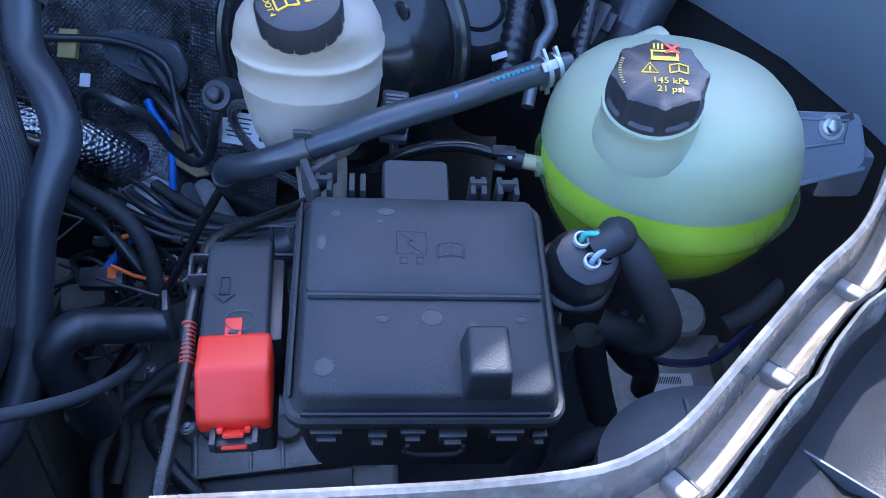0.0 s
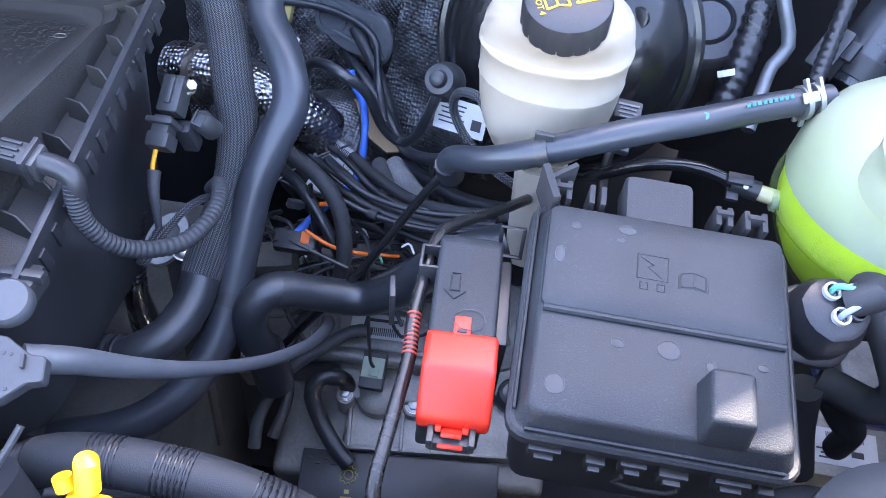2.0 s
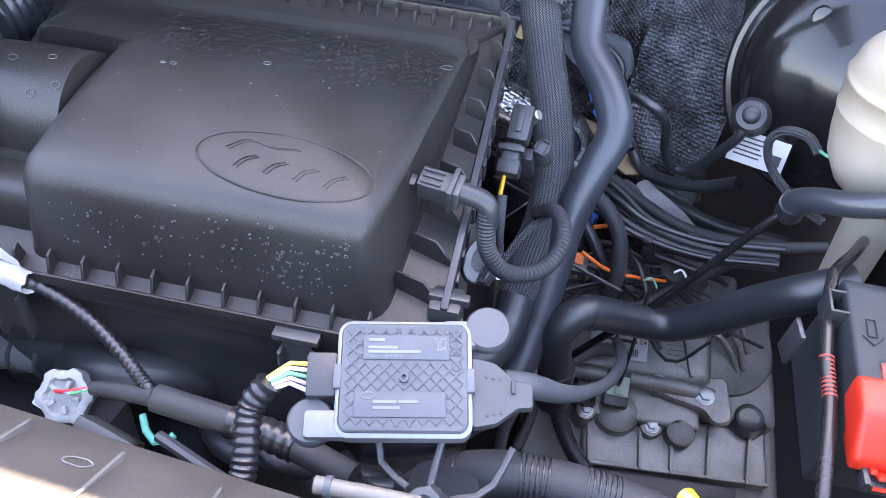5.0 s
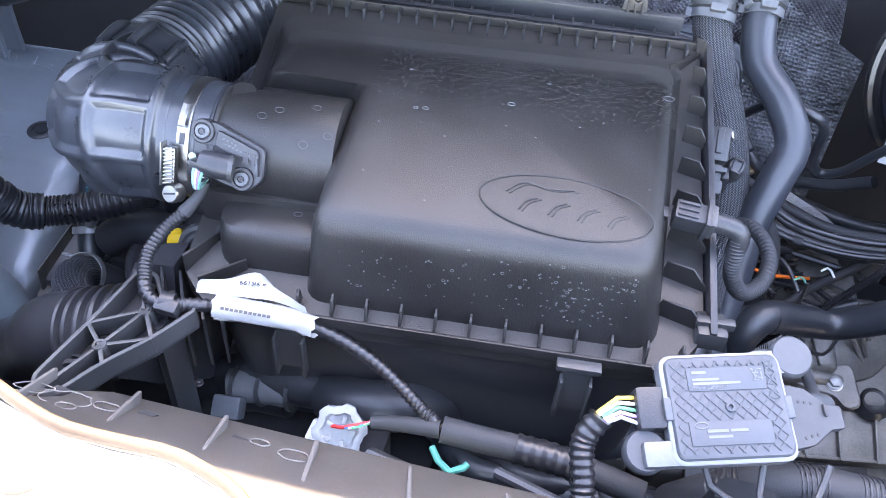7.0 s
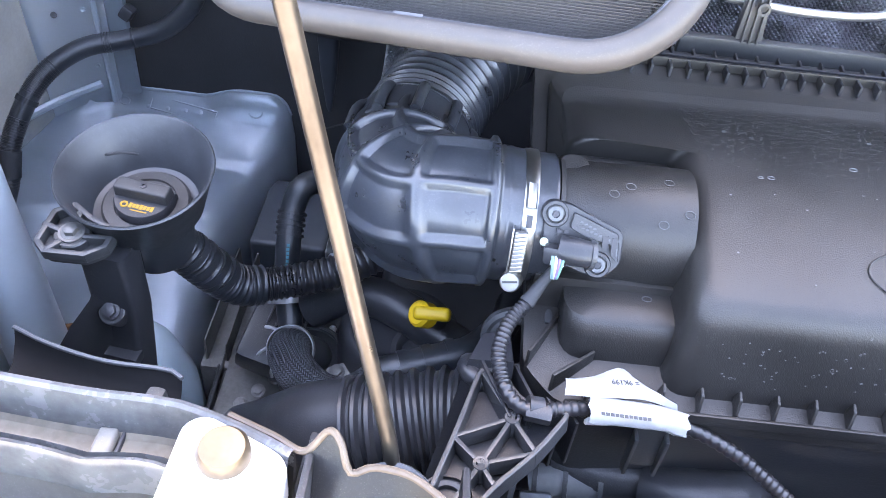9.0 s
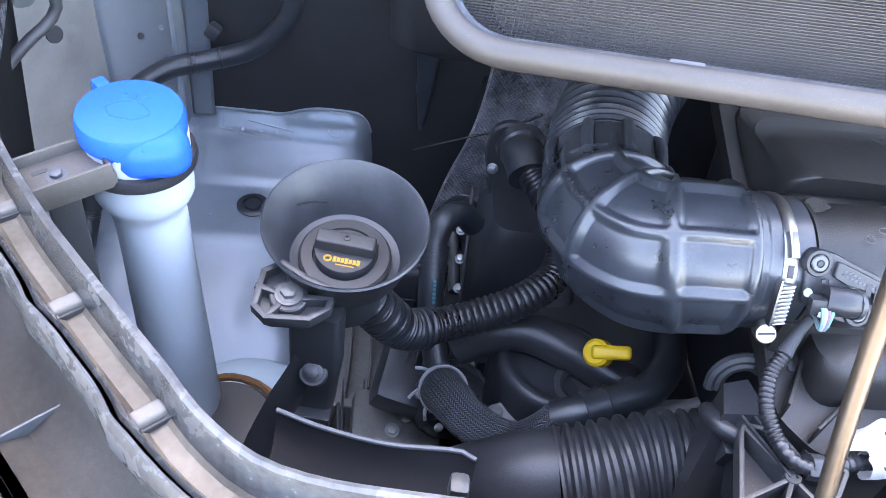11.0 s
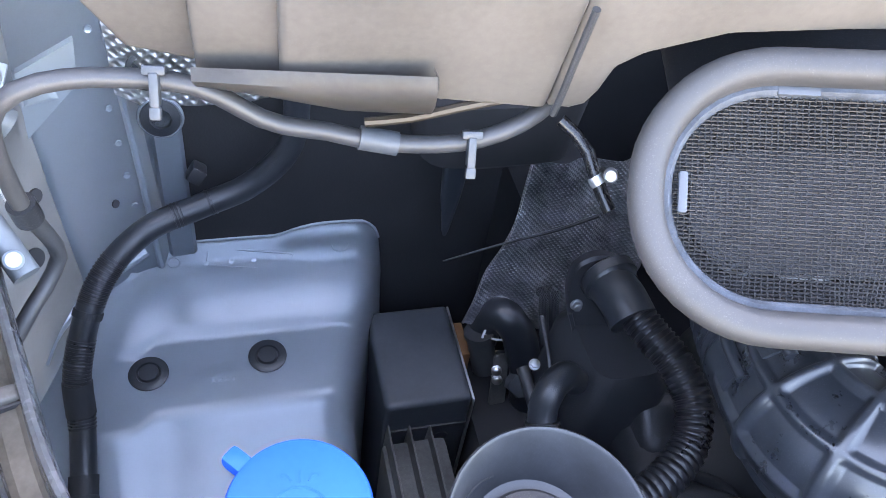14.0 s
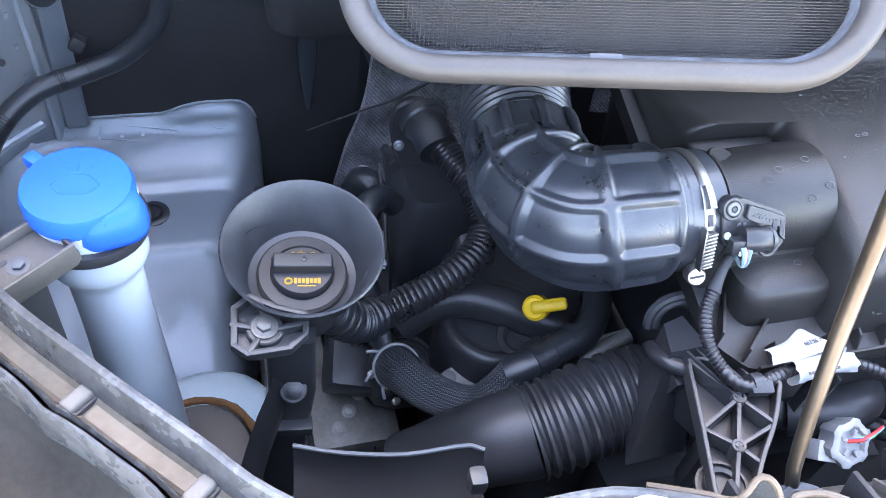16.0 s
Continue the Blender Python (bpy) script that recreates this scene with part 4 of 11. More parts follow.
def coolant_tank():
    t = thing("coolant_tank", (0.795, 0.295, 0.19), "milky plastic coolant tank half full of yellow-green coolant", "coolant tank")
    c = Vector((0.795, 0.318, 0.020))
    lv = [(0.195, 0.044), (0.200, 0.062), (0.208, 0.076), (0.222, 0.090), (0.240, 0.100), (0.258, 0.1055), (0.264, 0.107), (0.267, 0.1105), (0.273, 0.1105), (0.276, 0.1075), (0.286, 0.1068), (0.295, 0.1055)]
    up_lv = [(0.295, 0.1055), (0.308, 0.1035), (0.322, 0.1005), (0.338, 0.095), (0.352, 0.0865), (0.363, 0.0755), (0.371, 0.060), (0.376, 0.036), (0.377, 0.010)]

    def loop(z, r, grow=0.0):
        out = []
        for k in range(48):
            a = 2 * math.pi * k / 48
            up = (z - 0.26) / 0.12
            e = 1 + 0.015 * max(0, math.cos(a - 0.5)) + 0.05 * max(0, math.cos(a - 2.3)) ** 3
            q = (r + grow) * e
            out.append(c + Vector((q * math.cos(a) * 1.0, q * math.sin(a) * 1.02, z)) + Vector((-0.011, -0.019, 0)) * max(0, up))
        return out
    part("upper_shell", loft([loop(z, r) for z, r in up_lv]), SHELL, t, "milky aqua translucent upper shell", 60)
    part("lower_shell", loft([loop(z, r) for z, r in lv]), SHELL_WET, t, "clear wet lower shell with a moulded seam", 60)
    lq = [loop(z + (0.002 if i == 0 else 0), min(r, 0.1075) - 0.003) for i, (z, r) in enumerate(lv)]
    part("coolant", loft(lq), LIQUID, t, "bright yellow-green coolant", 60)
    # neck and cap
    m = facing((0.750, 0.241, 0.374), (-0.06, -0.30, 0.95))
    part("neck", lathe(m, [(0.0375, -0.010), (0.0372, 0.0), (0.0358, 0.006), (0.0350, 0.012), (0.0348, 0.024), (0.0355, 0.025), (0.0355, 0.029), (0.031, 0.031)], 48), SHELL, t, angle=60)
    cap = part("cap", lathe(m @ Matrix.Translation((0, 0, 0.028)), [(0.029, -0.002), (0.0335, 0.0), (0.0338, 0.006), (0.0312, 0.008), (0.0310, 0.022), (0.0300, 0.0265), (0.0275, 0.028), (0, 0.0282)], 72,
                            lambda k, r, z: r + ((0.0030, 0.0018, 0, 0, 0, 0, 0, 0, 0.0018)[k % 9] if 0.0295 < r < 0.0315 else 0)), BLACK, t, "black ribbed pressure cap with yellow printing")
    f = m @ Matrix.Translation((0, 0, 0.0565)) @ Matrix.Rotation(radians(-4), 4, "Z")
    words("145 kPa", 0.0075, f @ Matrix.Translation((0.006, -0.008, 0)), YELLOW_PRINT, cap)
    words("21 psi", 0.0075, f @ Matrix.Translation((0.006, -0.0155, 0)), YELLOW_PRINT, cap)
    tri_ = [(-0.0055, 0), (0.0055, 0), (0, 0.009)]
    part("warning_triangle", join(ringline(f @ Matrix.Translation((-0.007, -0.001, 0)), tri_, 0.0006), bars(f @ Matrix.Translation((-0.007, -0.001, 0)), [(0, 0.0042, 0.001, 0.003), (0, 0.0018, 0.001, 0.001)])), YELLOW_PRINT, cap)
    part("book_symbol", join(ringline(f @ Matrix.Translation((0.012, 0.0005, 0)), [(-0.006, -0.001), (0, 0.001), (0, 0.008), (-0.006, 0.006)], 0.0006), ringline(f @ Matrix.Translation((0.012, 0.0005, 0)), [(0.006, -0.001), (0, 0.001), (0, 0.008), (0.006, 0.006)], 0.0006)), YELLOW_PRINT, cap)
    part("heat_symbol", join(bars(f, [(0.003, 0.0115, 0.019, 0.0015), (-0.0055, 0.015, 0.0015, 0.008), (0.0115, 0.015, 0.0015, 0.008), (0.003, 0.0195, 0.019, 0.0015), (0.003, 0.0135, 0.016, 0.002)]
                                  + [(-0.004 + 0.0028 * k, 0.024, 0.0012, 0.005) for k in range(3)])), YELLOW_PRINT, cap)
    part("cross_symbol", join(rbox(f @ pose(0.008, 0.022, 0, 0, 0, 45), 0.013, 0.0022, 0.0004, 0), rbox(f @ pose(0.008, 0.022, 0, 0, 0, -45), 0.013, 0.0022, 0.0006, 0)), material("red_printing", (0.6, 0.06, 0.03), 0.5), cap)
    part("part_number", join(*[rbox(f @ pose(-0.027 * math.cos(a), 0.027 * math.sin(a), 0, 0, 0, -math.degrees(a)), 0.0022, 0.0011, 0.0004, 0) for a in [-0.45 + 0.085 * k for k in range(11)]]), OCHRE, cap, "small curved part number")
    part("filler_dome", lathe(facing((0.822, 0.350, 0.355), (0.1, 0.0, 1)), [(0.024, -0.01), (0.022, 0.008), (0.014, 0.019), (0, 0.023)], 24), SHELL, t)
    nd = Vector((-0.92, -0.05, -0.06)).normalized()
    part("hose_spigot", lathe(facing((0.748, 0.362, 0.366), (-0.85, -0.45, -0.1)), [(0.020, -0.04), (0.017, -0.01), (0.013, 0.02), (0.010, 0.03), (0.010, 0.05)], 20), SHELL, t)
    part("side_nipple", lathe(facing((0.705, 0.315, 0.286), nd), [(0.012, -0.012), (0.009, 0.0), (0.006, 0.008), (0.006, 0.018), (0.008, 0.018), (0.008, 0.022)], 16), SHELL, t)
    # bracket to the wing
    wing_grey = material("dull_grey_paint", (0.17, 0.195, 0.23), 0.4, 0.2, vary=0.12, dust=0.1)
    br = axes((0.958, 0.393, 0.284), (1, 0.13, 0), (-0.1, 0.57, 0.82))
    b = part("bracket", plate(br @ Matrix.Translation((0, 0, -0.006)), [(-0.060, -0.048), (-0.034, -0.043), (0.038, -0.026), (0.042, -0.013), (0.035, 0.025), (-0.045, 0.028), (-0.075, 0.020)], 0.006, 0.002, 0.008), wing_grey, t, "grey painted steel mounting bracket")
    part("flange", rbox(br @ pose(-0.002, -0.036, -0.020, 0, 0, 13), 0.085, 0.004, 0.022, 0.0015), wing_grey, b)
    part("bead", ringline(br @ Matrix.Translation((-0.002, 0.006, 0.0)), [(-0.026, -0.014), (0.020, -0.008), (0.024, 0.012), (-0.028, 0.014)], 0.0016), wing_grey, b)
    part("bolt_washer", lathe(br @ Matrix.Translation((0.005, 0.012, 0)), [(0.0125, 0), (0.0125, 0.001), (0, 0.001)], 24), STEEL, b)
    part("bolt", hexbolt(br @ Matrix.Translation((0.005, 0.012, 0.001)), 0.0065, 0.007), STEEL, b)
    part("slot", rbox(br @ pose(0.020, 0.020, -0.0002, 0, 0, 20), 0.014, 0.007, 0.0012, 0.0005), INK, b)
    part("wing_lug", rbox(axes((0.985, 0.42, 0.22), (1, 0.13, 0), (0, 1, 0)), 0.05, 0.06, 0.05, 0.008), wing_grey, b)


coolant_tank()

ret = thing("return_pipe", (0.63, 0.33, 0.2), "glossy black return pipe with a quick coupling to the coolant tank", "pipe")
part("tube", tube([(0.530, 0.36, 0.24), (0.545, 0.335, 0.262), (0.580, 0.325, 0.288), (0.62, 0.322, 0.297), (0.655, 0.318, 0.291)], 0.0055, 12, 0.008), GLOSS_BLACK, ret)
part("coupling", join(tube([(0.650, 0.319, 0.292), (0.672, 0.317, 0.289)], 0.0085, 14, 0.004), rbox(facing((0.655, 0.316, 0.296), (0, -0.4, 0.9)), 0.020, 0.010, 0.005, 0.001), rbox(facing((0.652, 0.312, 0.284), (0, -0.4, 0.9)), 0.010, 0.012, 0.004, 0.001)), BLACK, ret)
part("clear_end", tube([(0.670, 0.317, 0.289), (0.690, 0.3155, 0.287)], 0.0068, 14, 0.004), material("yellowed_nylon", (0.55, 0.5, 0.3), 0.3, sub=0.3), ret)
part("white_dot", lathe(facing((0.660, 0.310, 0.296), (0, -0.5, 0.85)), [(0.0022, 0), (0.002, 0.001), (0, 0.0012)], 12), PAPER, ret)

plug = thing("harness_plug", (0.715, 0.175, 0.2), "round black multi-wire plug with a taped cable loop", "connector")
mp = facing((0.712, 0.176, 0.300), (0.10, -0.42, 0.90))
body = part("plug_body", lathe(mp, [(0.012, -0.055), (0.018, -0.050), (0.024, -0.035), (0.027, -0.02), (0.027, -0.004), (0.024, 0.0), (0.022, 0.008), (0.018, 0.010), (0, 0.010)], 24, lambda k, r, z: r * (1 + 0.05 * (k % 6 == 0))), BLACK, plug)
part("collar", lathe(mp @ Matrix.Translation((0, 0, -0.034)), [(0.0275, 0), (0.030, 0.002), (0.030, 0.008), (0.0275, 0.010)], 24, lambda k, r, z: r * (1 + 0.04 * (k % 4 < 2))), BLACK, body)
for k, (x, y) in enumerate(((-0.006, 0.010), (0.007, 0.013), (0.002, -0.006), (0.012, 0.0))):
    part("wire_socket", lathe(mp @ Matrix.Translation((x, y, 0.008)), [(0.0062, 0), (0.0062, 0.006), (0.0048, 0.0065), (0.0045, 0.002), (0, 0.002)], 18), PAPER if k < 3 else BLACK, body, "white-rimmed wire socket")
    part("wire", tube([mp @ Vector((x, y, 0.008)), mp @ Vector((x + 0.002, y + 0.003, 0.016)), mp @ Vector((x * 0.5 + 0.010, y * 0.5 + 0.006, 0.022))], 0.0022, 8, 0.003),
         material("wire_colour", ((0.1, 0.45, 0.35), (0.25, 0.5, 0.4), (0.35, 0.45, 0.6), (0.7, 0.3, 0.05))[k], 0.4), body)
for k, c in enumerate(((0.05, 0.3, 0.12), (0.5, 0.05, 0.04), (0.1, 0.1, 0.12), (0.4, 0.42, 0.45))):
    part("lower_wire", tube([mp @ Vector((-0.008 + 0.005 * k, -0.004, -0.05)), mp @ Vector((-0.008 + 0.004 * k, -0.006, -0.085)), (0.702 + 0.004 * k, 0.185, 0.14)], 0.0016, 6, 0.01), material("lower_wire", c, 0.4), body)
part("lower_sleeve", tube([(0.706, 0.18, 0.215), (0.703, 0.182, 0.19), (0.700, 0.175, 0.10), (0.695, 0.17, 0.0)], 0.014, 12, 0.02), CLOTH_TAPE, plug)
part("taped_cable", tube([mp @ Vector((0.006, 0.006, 0.010)), mp @ Vector((0.018, 0.012, 0.020)), (0.7352, 0.1951, 0.308), (0.7517, 0.1868, 0.292), (0.7695, 0.1838, 0.265), (0.7848, 0.182, 0.235), (0.7785, 0.1877, 0.21), (0.7583, 0.2057, 0.2), (0.7426, 0.2127, 0.2)], lambda k: 0.0138 if k > 0.12 else 0.011, 16, 0.008), CLOTH_TAPE, plug, "cloth-taped cable loop")

absu = thing("brake_control_unit", (0.90, 0.40, -0.1), "grey brake control unit with a white label under the tank", "control unit")
am = axes((0.89, 0.40, -0.06), (1, 0.13, -0.05), (-0.1, 0.95, 0.3))
part("case", rbox(am @ Matrix.Translation((0, 0, -0.05)), 0.15, 0.11, 0.05, 0.004), ALU, absu)
part("motor", lathe(am @ Matrix.Translation((0.02, 0.075, -0.03)), [(0.035, -0.02), (0.035, 0.05), (0.03, 0.055), (0, 0.056)], 28), ALU, absu)
lab = part("label", rbox(am @ Matrix.Translation((-0.01, -0.02, 0.0002)), 0.075, 0.042, 0.0006, 0), PAPER, absu, "white barcode label")
part("print", bars(am @ Matrix.Translation((-0.01, -0.02, 0.0010)), [(-0.02 + 0.0022 * k, 0.012, 0.0011, 0.009) for k in range(20)] + [(-0.02, -0.004, 0.025, 0.002), (-0.018, -0.009, 0.02, 0.002), (0.014, -0.006, 0.014, 0.007), (-0.02, -0.014, 0.02, 0.002)]), INK, lab)
part("rib_block", rbox(am @ Matrix.Translation((0.07, 0.0, -0.02)), 0.03, 0.06, 0.05, 0.004), material("olive_plastic", (0.075, 0.085, 0.06), 0.45, vary=0.1), absu)
part("blue_wire", tube([(0.82, 0.42, 0.02), (0.85, 0.38, -0.01), (0.92, 0.38, -0.01), (0.98, 0.43, 0.0)], 0.005, 8), material("violet_blue_wire", (0.015, 0.02, 0.07), 0.4), absu)
mount = part("mount_leg", rbox(am @ Matrix.Translation((0, 0, -0.37)), 0.05, 0.05, 0.33, 0.004), ALU_DARK, absu)

spool = thing("lamp_back_cap", (0.80, 0.08, -0.05), "round grey plastic cap on the back of the headlamp", "lamp cap")
sm = facing((0.80, 0.085, 0.205), (-0.25, 0.1, 0.95))
part("cap", lathe(sm, [(0.075, -0.24), (0.075, -0.012), (0.071, -0.003), (0.060, 0.0), (0.050, 0.003), (0.0, 0.004)], 40), GREY, spool)
for k in range(4):
    part("cap_rib", rbox(sm @ pose(0.03 * math.cos(k * 1.57), 0.03 * math.sin(k * 1.57), 0.002, 0, 0, 90 * k), 0.04, 0.004, 0.004, 0.001), GREY, spool)
wing_loom = solo("wing_loom", tube([(1.075, 0.64, 0.15), (1.058, 0.58, 0.128), (1.0525, 0.538, 0.10), (1.0508, 0.512, 0.08), (1.040, 0.490, 0.05), (1.0055, 0.464, 0.02), (0.972, 0.444, 0.0), (0.953, 0.438, -0.01)], 0.013), CLOTH_TAPE,
                 "thick black taped cable loom running to the control unit", "cable")
part("sleeve", tube([(0.732, 0.200, 0.20), (0.744, 0.202, 0.15), (0.761, 0.201, 0.10)], 0.014), CLOTH_TAPE, plug)
part("hose", tube([(0.752, 0.214, 0.20), (0.762, 0.212, 0.18), (0.778, 0.212, 0.16), (0.802, 0.239, 0.12), (0.815, 0.27, 0.06)], 0.012), RUBBER, plug)

wl = thing("wire_loop", (0.75, 0.10, 0.1), "taped black cable loop with blue and yellow wires", "cable")
part("loop", tube([(0.71, 0.15, 0.06), (0.73, 0.145, 0.115), (0.765, 0.155, 0.125), (0.79, 0.165, 0.09), (0.79, 0.16, 0.04)], 0.012, 12), CLOTH_TAPE, wl)
for k, c in enumerate(((0.02, 0.2, 0.6), (0.7, 0.6, 0.05), (0.6, 0.6, 0.6), (0.05, 0.05, 0.06))):
    part("wire", tube([(0.722 + 0.003 * k, 0.146, 0.10), (0.706 + 0.003 * k, 0.125, 0.075), (0.700 + 0.004 * k, 0.11, 0.03)], 0.0016, 6), material("loop_wire", c, 0.4), wl)


# ==== middle of the bay: brakes, gearbox, hoses ====
def brake_reservoir():
    t = thing("brake_reservoir", (0.502, 0.335, 0.22), "milky white brake fluid reservoir with a black ribbed cap", "brake reservoir")

    def lp(z, hx, hy, cx=0.0, cy=0.0, r=0.056):
        lift = 0.014 + 0.017 * min(1, max(0, (0.42 - z) / 0.07))
        return [p + Vector((0.488 + cx, 0.340 + cy, lift)) for p in rrect(1.8 * hx, 1.88 * hy, min(r, 1.76 * hx / 2, 1.84 * hy / 2), z, n=7)]
    m = facing((0.495, 0.286, 0.407), (0.02, -0.38, 0.92))
    base, axis = lp(0.349, 0.0668, 0.0613), m.to_3x3().col[2].normalized()
    mid = sum(base, Vector()) / len(base)
    ex = (Vector((1, 0, 0)) - axis * axis.x).normalized()
    ey = axis.cross(ex)
    shoulder = []
    for f in (0.12, 0.28, 0.45, 0.62, 0.78, 0.90, 1.0, 1.0):
        ring = []
        for p in base:
            a = math.atan2(p.y - mid.y, p.x - mid.x)
            q = m @ Vector((0, 0, 0.012 + 0.006 * (len(shoulder) == 7))) + (ex * math.cos(a) + ey * math.sin(a)) * 0.0305
            w = p.lerp(q, f ** 2.6)
            ring.append(Vector((w.x, w.y, p.z + (q.z - p.z) * f ** 1.15 + 0.010 * math.sin(math.pi * f) * (0.5 + 0.5 * math.sin(a)))))
        shoulder.append(ring)
    part("tank", loft([lp(0.248, 0.030, 0.028, 0.0, -0.010, 0.018), lp(0.258, 0.046, 0.043, 0.0, -0.006, 0.034), lp(0.274, 0.0575, 0.053, 0, -0.003), lp(0.296, 0.063, 0.058, 0, -0.001), lp(0.316, 0.0655, 0.060), lp(0.318, 0.0668, 0.0612), lp(0.3195, 0.0668, 0.0612), lp(0.3215, 0.0660, 0.0604), lp(0.343, 0.0670, 0.0615),
                       lp(0.3445, 0.0688, 0.0632), lp(0.3475, 0.0688, 0.0632), lp(0.349, 0.0668, 0.0613)] + shoulder), WHITE_PLASTIC, t, angle=70)
    cap = part("cap", lathe(m @ Matrix.Translation((0, 0, 0.014)), [(0.026, 0), (0.0315, 0.001), (0.0315, 0.019), (0.030, 0.0235), (0.028, 0.0245), (0, 0.0246)], 64, lambda k, r, z: r - (0.0012 if k % 4 == 0 and r > 0.031 else 0)), BLACK, t, "black ribbed cap with yellow symbols")
    f = m @ Matrix.Translation((0, 0, 0.039)) @ Matrix.Rotation(radians(28), 4, "Z")
    part("warning_triangle", join(ringline(f @ Matrix.Translation((0.012, 0.0, 0)), [(-0.008, -0.006), (0.009, -0.006), (0.0005, 0.009)], 0.0009), bars(f @ Matrix.Translation((0.0125, 0, 0)), [(0, 0.002, 0.0015, 0.005), (0, -0.0035, 0.0015, 0.0016)])), YELLOW_PRINT, cap)
    part("book_symbol", join(*[ringline(f @ Matrix.Translation((-0.009, 0.0, 0)), q, 0.0009) for q in ([(-0.008, -0.007), (0, -0.005), (0, 0.008), (-0.008, 0.006)], [(0.008, -0.007), (0, -0.005), (0, 0.008), (0.008, 0.006)])]), YELLOW_PRINT, cap)
    part("circle_symbol", join(ringline(f @ Matrix.Translation((0.003, 0.019, 0)), ellipse(0.006, 0.006, 20), 0.0014), ringline(f @ Matrix.Translation((0.003, 0.019, 0)), ellipse(0.0035, 0.0035, 16), 0.0008)), YELLOW_PRINT, cap)
    words("DOT 4", 0.0062, f @ pose(-0.0215, -0.002, 0, 0, 0, -90), YELLOW_PRINT, cap)
    part("blue_mark", lathe(facing((0.467, 0.348, 0.433), (0, -0.2, 1)), [(0.004, 0), (0.004, 0.0006), (0, 0.0008)], 16), BLUE_TUBE, t)
    part("pedestal", loft([[p + Vector((0.495, 0.325, 0)) for p in rrect(w, h, 0.02, z)] for w, h, z in ((0.040, 0.036, 0.16), (0.042, 0.038, 0.20), (0.046, 0.042, 0.268))]), WHITE_PLASTIC, t, "milky reservoir foot")
    part("seam_label", rbox(facing((0.515, 0.352, 0.4332), (0, -0.1, 1)), 0.016, 0.006, 0.0005, 0), PAPER, t)


brake_reservoir()


def brake_booster():
    t = thing("brake_booster", (0.515, 0.50, 0.17), "glossy black enamelled brake servo with a white label", "brake booster")
    m = facing((0.479, 0.49, 0.292), (-0.12, -0.93, 0.30), (0, 0, 1)) @ Matrix.Scale(0.95, 4)
    part("dish", lathe(m, [(0.128, -0.10), (0.140, -0.06), (0.143, -0.045), (0.143, -0.036), (0.137, -0.032), (0.131, -0.03), (0.126, -0.012), (0.110, 0.010), (0.085, 0.022), (0.055, 0.027), (0.05, 0.03), (0, 0.03)], 64), GLOSS_BLACK, t)
    part("rim", lathe(m, [(0.144, -0.048), (0.1475, -0.045), (0.1475, -0.036), (0.144, -0.033)], 64), GLOSS_BLACK, t)
    lb = axes((0.398, 0.4385, 0.224), (0.96, -0.25, 0.05), (0.1, 0.35, 0.93))
    l = part("label", rbox(lb, 0.058, 0.034, 0.0008, 0.0003), PAPER, t, "white type label")
    part("print", bars(lb @ Matrix.Translation((0, 0, 0.001)), [(-0.010, 0.011 - 0.0048 * k, 0.03 - 0.003 * (k % 3), 0.0016) for k in range(5)] + [(0.019, -0.004, 0.011, 0.011), (-0.020, 0.0125, 0.004, 0.004)]), INK, l)
    part("label_backing", rbox(lb @ Matrix.Translation((0, 0, -0.02)), 0.06, 0.036, 0.0195, 0.002), GLOSS_BLACK, t)
    v = facing((0.379, 0.437, 0.262), (-0.12, -0.80, 0.55), (0, 0, 1))
    part("check_valve", lathe(v, [(0.017, -0.012), (0.020, -0.006), (0.020, 0.0), (0.017, 0.004), (0.0165, 0.014), (0.0145, 0.019), (0.0145, 0.021), (0.009, 0.022), (0.0075, 0.030), (0.005, 0.032), (0, 0.032)], 28), BLACK, t)
    for a in (0.6, 2.4, 4.0):
        part("dimple", lathe(m @ Matrix.Translation((0.09 * math.cos(a), 0.09 * math.sin(a), 0.016)), [(0.012, 0), (0.010, 0.003), (0, 0.004)], 16), GLOSS_BLACK, t)
    part("bracket", rbox(m @ Matrix.Translation((0, 0, -0.30)), 0.12, 0.12, 0.22, 0.004), DEEP, t)
    s = thing("pressure_sensor", (0.552, 0.375, 0.2), "black brake pressure sensor plug with a pale tag", "sensor")
    sm = facing((0.556, 0.372, 0.30), (0.05, -0.45, 0.88))
    part("plug", rbox(sm @ Matrix.Translation((0, 0, -0.03)), 0.024, 0.020, 0.045, 0.003), BLACK, s)
    part("label", bars(sm @ Matrix.Translation((0, -0.0025, 0.0155)), [(0, 0.006, 0.018, 0.002), (0, 0.002, 0.014, 0.0015), (0, -0.002, 0.016, 0.0015), (0, -0.006, 0.012, 0.0015)]), WHITE_PRINT, s)
    part("collar", rbox(sm @ Matrix.Translation((0, -0.004, -0.04)), 0.026, 0.022, 0.010, 0.003), GREY, s)
    part("stem", tube([sm @ Vector((0, 0, -0.035)), sm @ Vector((0, 0.002, -0.09)), (0.556, 0.40, 0.17)], 0.0045, 8), STEEL, s)


brake_booster()

